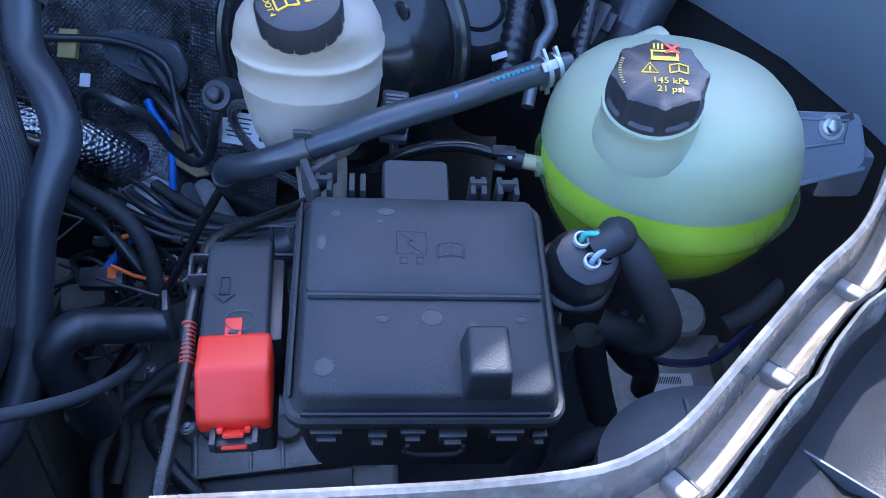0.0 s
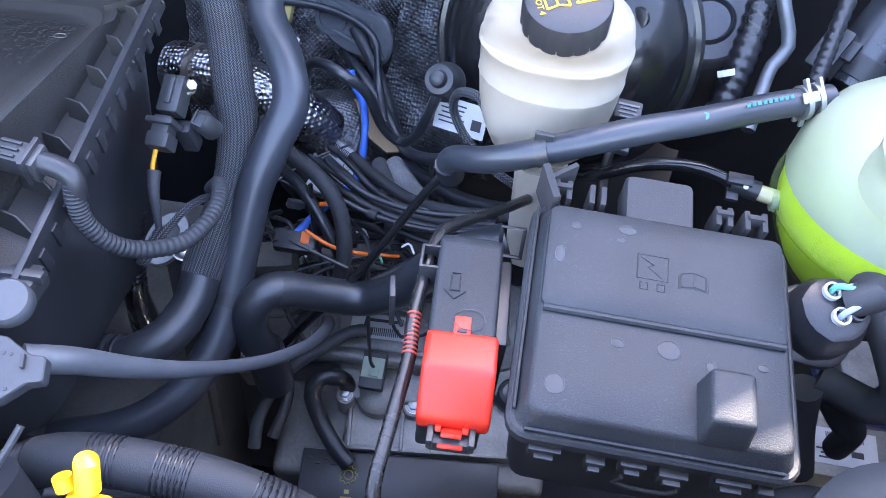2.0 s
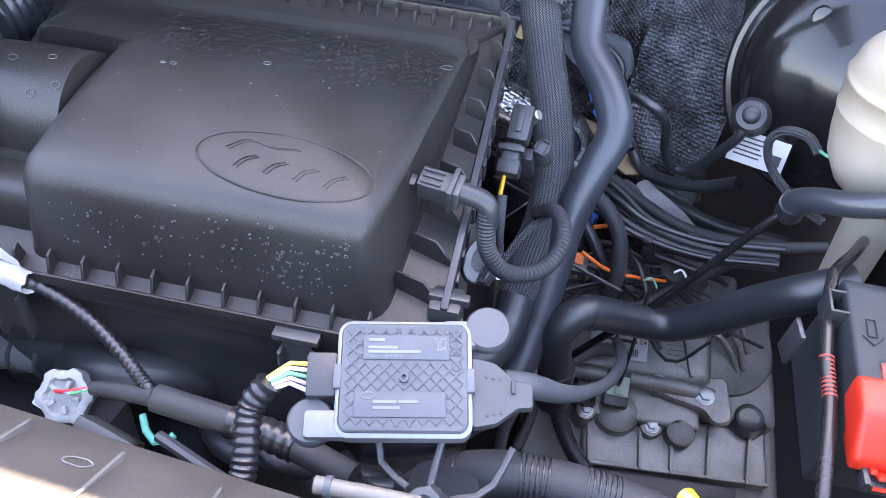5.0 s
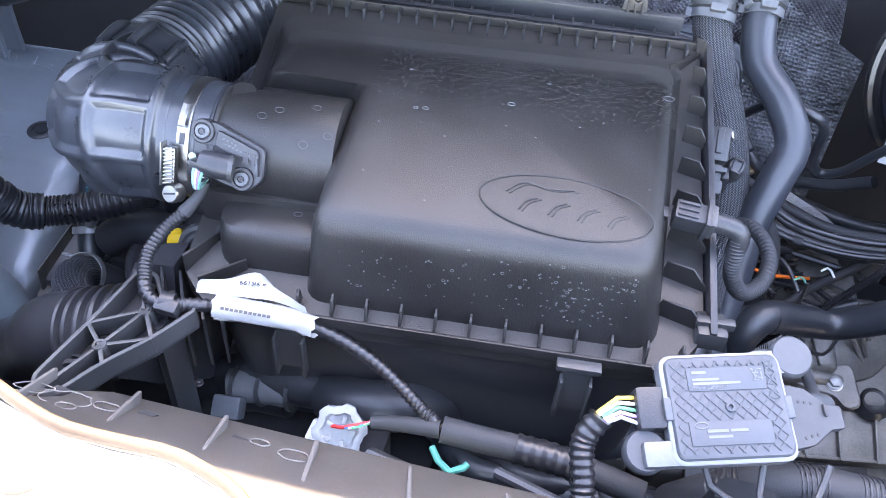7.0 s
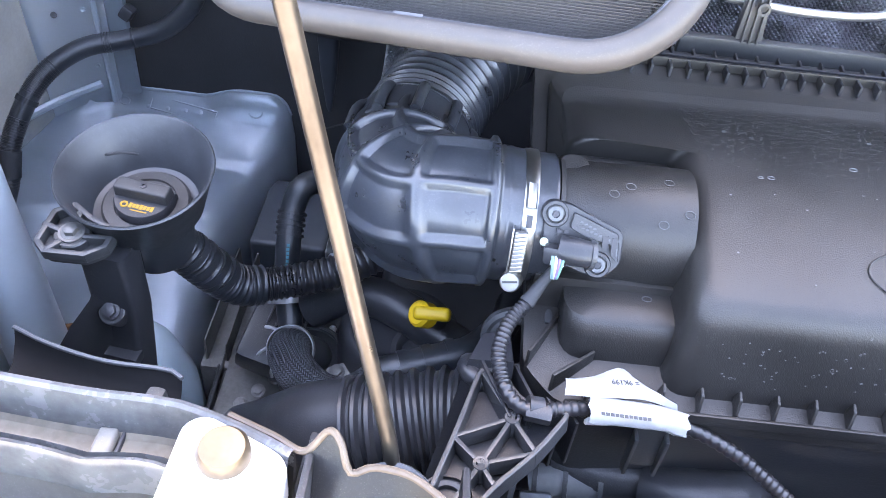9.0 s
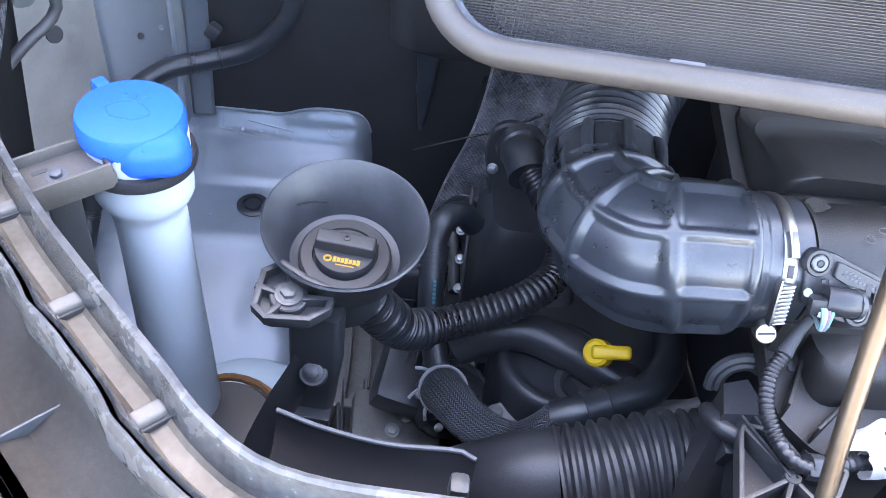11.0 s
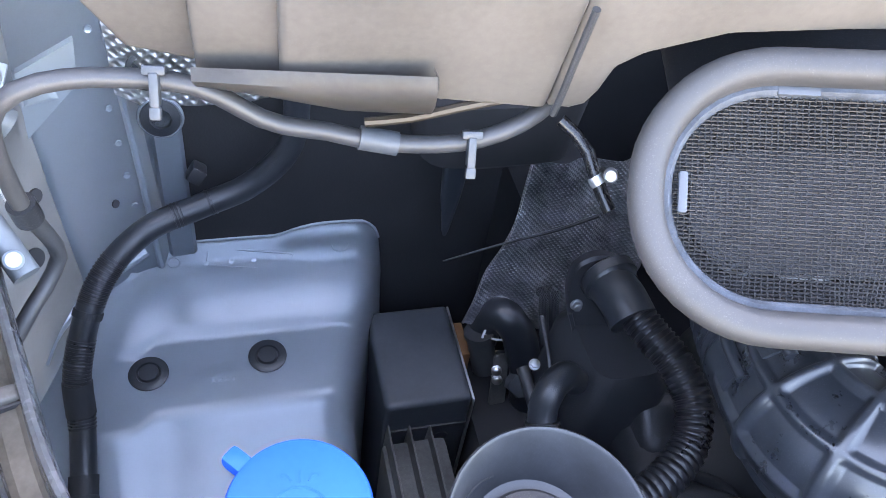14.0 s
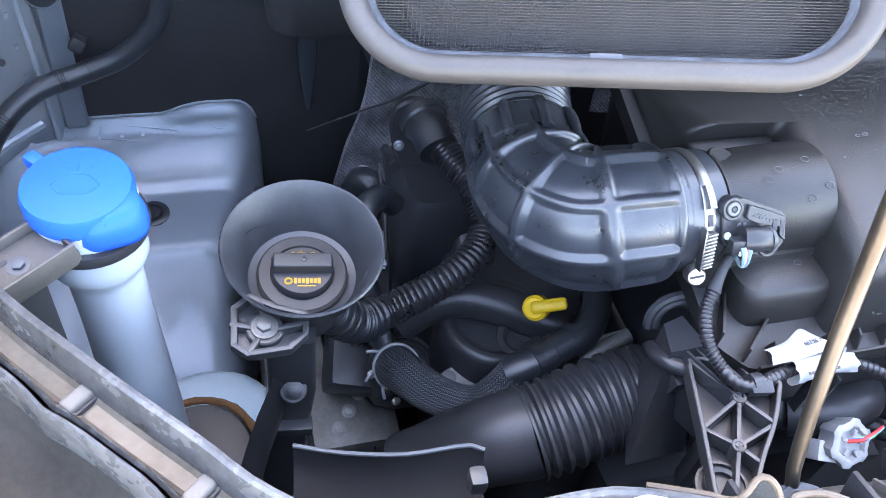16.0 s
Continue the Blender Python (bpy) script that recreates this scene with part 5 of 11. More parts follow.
vac = thing("vacuum_hose", (0.33, 0.45, 0.1), "thin black vacuum hose with white printing", "hose")
part("tube", tube([(0.377, 0.425, 0.262), (0.372, 0.422, 0.244), (0.362, 0.437, 0.215), (0.345, 0.455, 0.175), (0.325, 0.465, 0.160), (0.308, 0.455, 0.185), (0.300, 0.43, 0.235), (0.285, 0.41, 0.262), (0.26, 0.42, 0.265), (0.235, 0.44, 0.25), (0.215, 0.47, 0.21)], 0.0055, 12, 0.008), RUBBER, vac)
vm = axes((0.357, 0.439, 0.205), (-0.42, 0.43, -0.8), (-0.6, 0.2, 0.5))
part("print_line", bars(vm @ Matrix.Translation((0, 0, 0.0052)), [(-0.025 + 0.006 * k, 0, 0.0042, 0.0016) for k in range(9)]), WHITE_PRINT, vac)

sw = thing("level_switch_cable", (0.43, 0.36, 0.2), "braided black cable to the fluid level switch", "cable")
part("cable", tube([(0.437, 0.360, 0.285), (0.425, 0.372, 0.292), (0.405, 0.385, 0.285), (0.398, 0.395, 0.262), (0.41, 0.395, 0.235), (0.44, 0.38, 0.215), (0.47, 0.37, 0.205)], 0.0045, 10, 0.004), BRAID, sw)
part("green_wire", tube([(0.445, 0.352, 0.288), (0.435, 0.360, 0.288)], 0.0015, 6), material("green_wire", (0.1, 0.45, 0.3), 0.4), sw)

strut = thing("strut_top", (0.632, 0.68, 0.1), "dark strut mount with a rubber bung", "strut mount")
stm = facing((0.632, 0.662, 0.272), (-0.10, -0.62, 0.78))
part("ring", lathe(stm, [(0.030, 0.004), (0.049, 0.006), (0.052, 0.002), (0.054, -0.02)], 40), material("dark_mount", (0.085, 0.09, 0.10), 0.45, 0.3), strut)
part("bung", lathe(stm, [(0.031, 0.0), (0.030, 0.006), (0.027, 0.009), (0.024, 0.004), (0.0, 0.002)], 36), RUBBER, strut)
part("body", lathe(stm, [(0.07, -0.25), (0.066, -0.05), (0.058, -0.02), (0.054, -0.012), (0.03, 0.0)], 40), DEEP, strut)

for nm, lab, pts, r, mat, co in (
        ("corrugated_conduit", "ribbed black cable conduit rising beside the servo", [(0.66, 0.56, 0.22), (0.672, 0.60, 0.28), (0.68, 0.66, 0.34), (0.69, 0.74, 0.40)], 0.016, CORR, (0.0042, 0.0018)),
        ("steel_line", "bent grey steel refrigerant line", [(0.690, 0.53, 0.22), (0.700, 0.585, 0.265), (0.712, 0.60, 0.29), (0.690, 0.62, 0.34), (0.672, 0.66, 0.40)], 0.0075, material("grey_line_paint", (0.16, 0.17, 0.18), 0.35, 0.5), None),
        ("wire_conduit", "thin ribbed wiring conduit in front of the wing", [(0.74, 0.55, 0.27), (0.752, 0.60, 0.305), (0.765, 0.66, 0.36), (0.77, 0.72, 0.42)], 0.009, CORR, (0.003, 0.0010))):
    solo(nm, tube(pts, r, 14, 0.012, co), mat, lab, "pipe" if "line" in nm else "conduit")
wd = thing("wiper_duct", (0.84, 0.70, 0.2), "wet black drain duct at the back of the bay", "conduit")
WD = [Vector(p) for p in ((0.80, 0.66, 0.22), (0.83, 0.70, 0.28), (0.87, 0.74, 0.36), (0.90, 0.78, 0.42))]
part("duct", tube(WD, 0.036, 24, 0.012), ELBOW, wd)
part("collar", tube([WD[0] + Vector((0.004, 0.005, 0.008)), WD[0] + Vector((0.014, 0.018, 0.028))], 0.0385, 24, 0.006), BLACK, wd)
part("side_block", rbox(axes((0.772, 0.648, 0.262), (0.4, 0.5, 0.75), (-0.8, 0.55, 0.1)), 0.052, 0.030, 0.034, 0.005), GREY_BLACK, wd)
part("clip", rbox(axes((0.782, 0.622, 0.282), (0.4, 0.5, 0.75), (-0.8, 0.55, 0.1)), 0.022, 0.012, 0.010, 0.002), BLACK, wd)
solo("cable_tag", rbox(facing((0.655, 0.565, 0.262), (-0.3, -0.5, 0.7)), 0.018, 0.008, 0.001, 0.0004), PAPER, "small white paper cable tag", "tag")


def gearbox():
    t = thing("gearbox", (0.36, 0.35, -0.42), "dirty cast aluminium gearbox with ribs, bosses and bolts", "gearbox")
    up = Vector((0.05, -0.33, 0.94)).normalized()
    m = axes((0.39, 0.356, -0.155), (0.982, 0.19, 0.015), (-0.19, 0.93, 0.33))

    def block(name, x0, x1, y0, y1, top, deep, mat, bevel=0.006):
        return part(name, rbox(m @ Matrix.Translation(((x0 + x1) / 2, (y0 + y1) / 2, top - deep)), x1 - x0, y1 - y0, deep, bevel, 3), mat, t)
    block("housing", -0.17, 0.17, -0.09, 0.20, -0.03, 0.30, ALU_DARK, 0.012)
    block("front_deck", -0.085, 0.15, -0.055, 0.02, -0.014, 0.06, ALU)
    block("middle_deck", -0.10, 0.06, 0.0, 0.07, 0.008, 0.05, ALU)
    block("upper_deck", -0.16, 0.070, 0.055, 0.15, 0.030, 0.06, ALU, 0.014)
    part("deck_tube", tube([m @ Vector((-0.15, 0.052, 0.022)), m @ Vector((-0.06, 0.050, 0.024)), m @ Vector((0.03, 0.048, 0.020)), m @ Vector((0.075, 0.046, 0.012))], 0.0105, 14), ALU, t)
    part("deck_dome", lathe(m @ Matrix.Translation((-0.045, 0.012, -0.012)), [(0.030, 0), (0.029, 0.016), (0.022, 0.022), (0.0, 0.024)], 32), ALU, t)
    part("oil_port", lathe(m @ Matrix.Translation((0.036, -0.005, -0.012)), [(0.019, 0), (0.018, 0.018), (0.015, 0.020), (0.0, 0.020)], 28), ALU_DARK, t)
    block("rear_deck", -0.17, 0.10, 0.13, 0.21, 0.048, 0.08, ALU_DARK, 0.012)
    block("side_deck", 0.06, 0.16, 0.02, 0.10, 0.0, 0.05, ALU_DARK, 0.010)
    part("mount_plate", plate(m @ Matrix.Translation((0, 0, 0.010)), [(-0.022, 0.056), (0.0, 0.076), (0.05, 0.066), (0.092, 0.072), (0.098, 0.012), (0.075, 0.005), (0.066, 0.022), (0.012, 0.034)], 0.010, 0.003, 0.010), ALU, t, "cast mounting lug plate")
    for k, x in enumerate((-0.078, -0.012, 0.028, 0.075, 0.125)):
        part("rib", rbox(m @ pose(x, -0.022, -0.016, 0, 0, 3 - 2 * k), 0.0045, 0.068, 0.010, 0.0018), ALU, t)
    for y, x0, x1 in ((0.018, -0.08, 0.06), (-0.054, -0.085, 0.15)):
        part("seam_rib", rbox(m @ pose((x0 + x1) / 2, y, -0.017, 0, 0, 1), x1 - x0, 0.005, 0.009, 0.002), ALU, t)
    for k, x in enumerate((-0.13, -0.105, 0.035)):
        part("deck_rib", rbox(m @ pose(x, 0.10, 0.026, 0, 0, -6 + 8 * k), 0.004, 0.08, 0.010, 0.0015), ALU, t)
    for k in range(3):
        part("bell_ring", tube([m @ Vector((0.040, 0.150 - 0.012 * k, 0.055 - 0.006 * k)), m @ Vector((0.075, 0.155 - 0.018 * k, 0.060 - 0.010 * k)), m @ Vector((0.10, 0.135 - 0.020 * k, 0.050 - 0.014 * k)), m @ Vector((0.115, 0.105 - 0.018 * k, 0.030 - 0.014 * k))], 0.0038, 8), ALU, t)
    part("bell_housing", lathe(m @ pose(0.09, 0.12, -0.05, 0, 0, 0), [(0.075, -0.2), (0.075, 0.03), (0.066, 0.055), (0.04, 0.066), (0, 0.07)], 32), ALU_DARK, t)
    for x, y, z, r in ((0.0, 0.0, 0.0, 0.007), (0.002, 0.054, 0.022, 0.0082), (0.062, 0.042, 0.022, 0.0082), (-0.086, 0.004, 0.010, 0.006), (-0.13, 0.075, 0.032, 0.0055)):
        bs = part("boss", lathe(m @ Matrix.Translation((x, y, z - 0.04)), [(r * 2.2, 0), (r * 2.1, 0.036), (r * 1.9, 0.038), (r * 1.5, 0.0382), (0, 0.0382)], 24), ALU, t)
        part("washer", lathe(m @ Matrix.Translation((x, y, z - 0.0018)), [(r * 1.55, 0), (r * 1.5, 0.0016), (0, 0.0016)], 24), STEEL, bs)
        part("bolt", hexbolt(m @ Matrix.Translation((x, y, z)), r, 0.007), ZINC, bs)
    part("rubber_bung", lathe(m @ Matrix.Translation((0.125, 0.028, -0.01)), [(0.024, -0.02), (0.024, 0.006), (0.018, 0.012), (0.010, 0.008), (0, 0.008)], 24), RUBBER, t)
    part("cover", rbox(m @ pose(-0.010, -0.087, -0.036, 6, 0, 0), 0.245, 0.060, 0.014, 0.003), BLACK, t, "black plastic gearbox cover")
    for k in range(6):
        part("cover_slot", rbox(m @ pose(-0.122 + 0.010 * k, -0.070 - 0.006 * (k % 2), -0.0215, 6, 0, 0), 0.007, 0.003, 0.002, 0.0006), INK, t)
    gm = m @ pose(-0.072, -0.088, -0.0205, 6, 0, 0)
    gear = [Vector(((0.0115 if k % 4 < 2 else 0.0092) * math.cos(2 * math.pi * k / 40), (0.0115 if k % 4 < 2 else 0.0092) * math.sin(2 * math.pi * k / 40), 0)) for k in range(40)]
    part("oil_symbol", join(ringline(gm, gear, 0.0008), ringline(gm, ellipse(0.0055, 0.0055, 20), 0.0007), bars(gm, [(0, -0.020, 0.006, 0.005), (0, -0.027, 0.014, 0.002)])), OCHRE, t, "faded yellow gear symbol")
    lm = m @ pose(-0.052, 0.090, 0.0308, 0, 0, -2) @ Matrix.Diagonal((1.2, 1.2, 1, 1))
    lab = part("label", rbox(lm, 0.062, 0.028, 0.0006, 0), PAPER, t, "white barcode label")
    part("print", bars(lm @ Matrix.Translation((0, 0, 0.0008)), [(-0.024 + 0.0021 * k, -0.006, 0.0011, 0.009) for k in range(22)] + [(0.002, 0.007, 0.034, 0.0035)]), INK, lab)
    words("24", 0.008, lm @ Matrix.Translation((0.0255, 0.008, 0.0012)), INK, lab)
    part("cast_mark", bars(m @ Matrix.Translation((0.022, 0.098, 0.0302)), [(0, 0.006, 0.034, 0.004), (0, -0.001, 0.036, 0.004), (0.002, -0.008, 0.026, 0.004)], 0.0012), ALU, t)
    part("breather_pipe", tube([(0.304, 0.352, -0.150), (0.304, 0.348, -0.132), (0.297, 0.341, -0.117), (0.280, 0.334, -0.113), (0.270, 0.318, -0.124), (0.283, 0.303, -0.148), (0.306, 0.285, -0.168), (0.335, 0.270, -0.186)], 0.0105, 14), RUBBER, t)
    part("oil_pipe", tube([(0.315, 0.398, -0.088), (0.300, 0.386, -0.078), (0.262, 0.358, -0.098), (0.229, 0.323, -0.122), (0.214, 0.285, -0.155), (0.216, 0.258, -0.185)], 0.0080, 12), GREY, t)
    part("oil_pipe", tube([(0.232, 0.412, -0.092), (0.223, 0.38, -0.10), (0.228, 0.345, -0.116), (0.240, 0.31, -0.145), (0.235, 0.272, -0.175)], 0.0075, 12), GREY_BLACK, t)
    part("dipstick_rod", tube([(0.332, 0.345, 0.09), (0.334, 0.338, 0.02), (0.335, 0.345, -0.07), (0.335, 0.36, -0.105)], 0.0022, 8), BLACK, t)


gearbox()

gc = thing("green_connector", (0.335, 0.362, -0.14), "pale green and black wiring connector on the gearbox", "connector")
gm = axes((0.335, 0.358, -0.108), (1, 0.12, 0.0), (-0.1, 0.85, 0.45))
part("shell", rbox(gm @ Matrix.Translation((0, 0, -0.016)), 0.030, 0.046, 0.018, 0.002), BLACK, gc)
part("insert", rbox(gm @ Matrix.Translation((0, 0.002, -0.002)), 0.027, 0.026, 0.008, 0.0015), GREEN_GREY, gc)
part("latch", rbox(gm @ Matrix.Translation((0.002, -0.004, 0.005)), 0.012, 0.010, 0.003, 0.001), GREEN_GREY, gc)
part("foot", rbox(gm @ Matrix.Translation((0, 0, -0.06)), 0.02, 0.03, 0.045, 0.002), BLACK, gc)

bh = thing("heater_hose", (0.33, 0.26, 0.0), "thick black coolant hose curving over the gearbox", "hose")
part("tube", tube([(0.262, 0.235, 0.03), (0.256, 0.222, 0.065), (0.254, 0.222, 0.103), (0.272, 0.240, 0.122), (0.310, 0.262, 0.108), (0.353, 0.276, 0.102), (0.39, 0.268, 0.135), (0.420, 0.250, 0.185), (0.450, 0.235, 0.225), (0.485, 0.245, 0.240)], 0.0175, 18, 0.008), RUBBER, bh)
part("hose_tie", tube([(0.276, 0.2425, 0.121), (0.284, 0.247, 0.1185)], 0.0182, 18, 0.004), BLACK, bh)
part("stub", tube([(0.264, 0.24, -0.02), (0.260, 0.23, 0.045)], 0.020, 16, 0.01), RUBBER, bh)

h2 = thing("radiator_hose", (0.24, 0.25, -0.1), "thick grey-black coolant hose with a gentle S-bend", "hose")
part("tube", tube([(0.196, 0.455, 0.36), (0.196, 0.440, 0.345), (0.205, 0.410, 0.315), (0.236, 0.375, 0.292), (0.254, 0.345, 0.265), (0.246, 0.320, 0.235), (0.235, 0.292, 0.195), (0.232, 0.262, 0.15), (0.230, 0.230, 0.106), (0.226, 0.198, 0.072), (0.212, 0.165, 0.045), (0.185, 0.135, 0.025), (0.15, 0.115, 0.012), (0.10, 0.10, 0.0)], 0.0175, 18, 0.01), RUBBER_GREY, h2)
part("quick_coupling", lathe(facing((0.196, 0.462, 0.366), (0, -0.7, -0.7)), [(0.016, -0.02), (0.021, -0.018), (0.021, 0.0), (0.0225, 0.004), (0.0225, 0.014), (0.019, 0.018)], 28), GREY_BLACK, h2)
part("spring_clamp", join(pushed_band(facing((0.197, 0.449, 0.353), (0, -0.7, -0.7)), 0.0190, 0.009), rbox(facing((0.197, 0.430, 0.367), (0, -0.7, 0.7)), 0.016, 0.008, 0.007, 0.001), rbox(facing((0.180, 0.437, 0.362), (-0.6, -0.5, 0.6)), 0.008, 0.008, 0.006, 0.001)), GREY, h2)
part("hose_tie", join(tube([(0.2315, 0.236, 0.112), (0.2295, 0.226, 0.101)], 0.0184, 18, 0.004), rbox(facing((0.247, 0.228, 0.112), (0.6, -0.4, 0.5)), 0.007, 0.005, 0.006, 0.001)), BLACK, h2)

sl = thing("braided_hose", (0.19, 0.3, 0.0), "coolant hose in a braided protective sleeve", "hose")
part("sleeve", tube([(0.146, 0.430, 0.352), (0.150, 0.420, 0.335), (0.168, 0.395, 0.295), (0.188, 0.36, 0.262), (0.204, 0.33, 0.222), (0.210, 0.295, 0.185), (0.206, 0.255, 0.155), (0.205, 0.226, 0.132)], 0.020, 18, 0.008), BRAID, sl)
part("coupling", lathe(facing((0.145, 0.437, 0.362), (0.0, -0.6, -0.8)), [(0.014, -0.02), (0.020, -0.018), (0.0205, 0.0), (0.022, 0.004), (0.022, 0.012), (0.018, 0.016)], 28), GREY_BLACK, sl)
part("spring_clamp", join(pushed_band(facing((0.147, 0.428, 0.350), (0.0, -0.6, -0.8)), 0.0212, 0.009), rbox(facing((0.148, 0.408, 0.364), (0, -0.7, 0.7)), 0.016, 0.008, 0.007, 0.001)), GREY, sl)
part("lower_hose", tube([(0.2055, 0.230, 0.136), (0.206, 0.205, 0.118), (0.200, 0.172, 0.108), (0.180, 0.150, 0.098), (0.155, 0.145, 0.085), (0.13, 0.15, 0.07)], 0.0185, 18, 0.008), RUBBER, sl)
for k in range(3):
    part("clip_rib", tube([(0.166 - 0.010 * k, 0.1465, 0.0915 - 0.003 * k), (0.163 - 0.010 * k, 0.1462, 0.090 - 0.003 * k)], 0.0205, 18, 0.002), BLACK, sl)
part("paint_dash", bars(axes((0.214, 0.2145, 0.139), (0.1, 0.5, 0.85), (0.5, 0.5, -0.3)), [(-0.012 + 0.004 * k, 0, 0.0022, 0.0014) for k in range(6)]), OCHRE, sl)

cd = thing("wiring_conduit", (0.21, 0.16, 0.2), "looped ribbed wiring conduit with an elbow plug", "conduit")
part("conduit", tube([(0.188, 0.118, 0.318), (0.190, 0.114, 0.300), (0.193, 0.114, 0.283), (0.203, 0.120, 0.262), (0.216, 0.136, 0.245), (0.232, 0.165, 0.232), (0.240, 0.195, 0.232), (0.236, 0.225, 0.232), (0.222, 0.252, 0.226), (0.205, 0.268, 0.205)], 0.0074, 14, corr=(0.0025, 0.0008)), CLOTH_TAPE, cd)
em = axes((0.158, 0.1195, 0.325), (0.99, 0.02, -0.05), (0, 1, 0.3))
part("elbow", tube([(0.152, 0.119, 0.326), (0.176, 0.1195, 0.325), (0.188, 0.119, 0.319), (0.189, 0.116, 0.302)], 0.0082, 16, 0.004), BLACK, cd)
part("plug", rbox(em @ Matrix.Translation((-0.010, 0, -0.009)), 0.028, 0.018, 0.018, 0.002), BLACK, cd)
part("plug_collar", rbox(em @ Matrix.Translation((0.006, 0, -0.010)), 0.006, 0.020, 0.020, 0.002), GREY_BLACK, cd)
for y in (-0.007, 0.0, 0.007):
    part("plug_rib", rbox(em @ Matrix.Translation((-0.014, y * 0.8, 0.008)), 0.016, 0.0024, 0.003, 0.0008), BLACK, cd)
part("plug_lock", rbox(em @ Matrix.Translation((-0.034, 0, -0.006)), 0.014, 0.010, 0.006, 0.001), BLACK, cd)
part("cross_rib", rbox(em @ Matrix.Translation((0.002, 0, -0.012)), 0.004, 0.025, 0.025, 0.001), BLACK, cd)

ps = thing("temperature_sensor", (0.17, 0.26, 0.2), "black sensor with a white-headed screw on the air box", "sensor")
pm = axes((0.174, 0.280, 0.290), (0.06, -0.75, -0.6), (0.9, 0.1, 0.1))
part("body", rbox(pm @ Matrix.Translation((0.0, 0, -0.012)), 0.034, 0.020, 0.020, 0.003), GREY_BLACK, ps)
part("neck", lathe(pm @ pose(0.014, 0.022, -0.02, 0, 0, 0), [(0.010, -0.02), (0.010, 0.004), (0.007, 0.008), (0, 0.008)], 18), GREY_BLACK, ps)
part("ridge", rbox(pm @ Matrix.Translation((-0.002, 0, 0.007)), 0.024, 0.006, 0.004, 0.001), GREY_BLACK, ps)
part("plug", rbox(pm @ Matrix.Translation((0.033, -0.002, -0.010)), 0.026, 0.016, 0.017, 0.002), GREY_BLACK, ps)
part("plug_collar", rbox(pm @ Matrix.Translation((0.042, -0.002, -0.012)), 0.014, 0.021, 0.020, 0.003), GREY_BLACK, ps)
part("plug_band", rbox(pm @ Matrix.Translation((0.026, -0.002, -0.011)), 0.005, 0.024, 0.023, 0.001), GREY_BLACK, ps)
part("screw", hexbolt(facing((0.181, 0.292, 0.293), (0.75, -0.2, 0.6)), 0.0055, 0.008), STEEL, ps)
part("yellow_wire", tube([pm @ Vector((0.05, -0.004, 0)), pm @ Vector((0.060, -0.004, 0.0)), pm @ Vector((0.070, -0.004, -0.004))], 0.0020, 8), material("amber_wire", (0.75, 0.34, 0.01), 0.4), ps)
part("tape", tube([pm @ Vector((0.068, -0.003, -0.004)), pm @ Vector((0.085, 0.0, -0.006)), (0.186, 0.205, 0.20)], lambda k: 0.006 - 0.003 * k, 10), CLOTH_TAPE, ps)
part("twisted_wire", tube([(0.186, 0.207, 0.203), (0.178, 0.195, 0.186), (0.176, 0.182, 0.178), (0.186, 0.18, 0.186), (0.192, 0.197, 0.2), (0.205, 0.23, 0.215), (0.215, 0.255, 0.21)], 0.0035, 8), BRAID, ps)
part("socket", rbox(axes((0.186, 0.280, 0.240), (0.95, 0.1, 0.1), (0, 0.8, 0.3)), 0.015, 0.014, 0.030, 0.003), BLACK, ps)
part("side_bracket", ringline(facing((0.197, 0.276, 0.274), (0.2, -0.6, 0.7)), [(-0.0045, -0.006), (0.0045, -0.006), (0.0045, 0.006), (-0.0045, 0.006)], 0.0011), BLACK, ps)

tc = thing("module_cable", (0.28, 0.1, 0.1), "grey sheathed cable leaving the control module", "cable")
part("cable", tube([(0.240, -0.018, 0.297), (0.258, 0.0, 0.282), (0.275, 0.04, 0.235), (0.292, 0.085, 0.190), (0.31, 0.15, 0.135), (0.320, 0.21, 0.095), (0.318, 0.26, 0.067), (0.312, 0.275, 0.06)], lambda k: 0.0092 - 0.0036 * min(1, k * 2.2), 16, 0.01), GREY, tc)

bigc = thing("battery_cable", (0.27, -0.02, 0.1), "thick taped battery cable wrapped in ribbed conduit", "cable")
pb = [(0.19, -0.02, 0.14), (0.208, -0.028, 0.178), (0.236, -0.026, 0.204), (0.27, -0.018, 0.208), (0.318, -0.012, 0.206), (0.36, -0.008, 0.198), (0.40, -0.005, 0.18), (0.45, 0.0, 0.14)]
part("cable", tube(pb, 0.017, 16, 0.01), CLOTH_TAPE, bigc)
for i, f in enumerate((0.18, 0.36, 0.53, 0.70, 0.86)):
    path = smooth_path(pb, 0.002)
    k = int(f * len(path))
    part("ribbed_patch", tube(path[k - 4:k + 4], 0.0176, 16, corr=(0.0036, 0.0014)), CORR, bigc)

wires = thing("engine_wiring", (0.25, 0.36, -0.1), "tangle of black wiring looms with blue and orange tubes", "wiring")
part("blue_tube", tube([(0.196, 0.672, 0.112), (0.205, 0.662, 0.096), (0.219, 0.655, 0.078), (0.229, 0.637, 0.048), (0.240, 0.590, 0.022), (0.251, 0.540, 0.037), (0.248, 0.482, 0.052), (0.240, 0.425, 0.062), (0.225, 0.39, 0.05)], 0.0052, 10), BLUE_TUBE, wires)
part("loom", tube([(0.17, 0.45, 0.16), (0.21, 0.42, 0.15), (0.255, 0.40, 0.14), (0.285, 0.385, 0.11), (0.295, 0.37, 0.06), (0.285, 0.36, 0.0)], 0.009, 12), CLOTH_TAPE, wires)
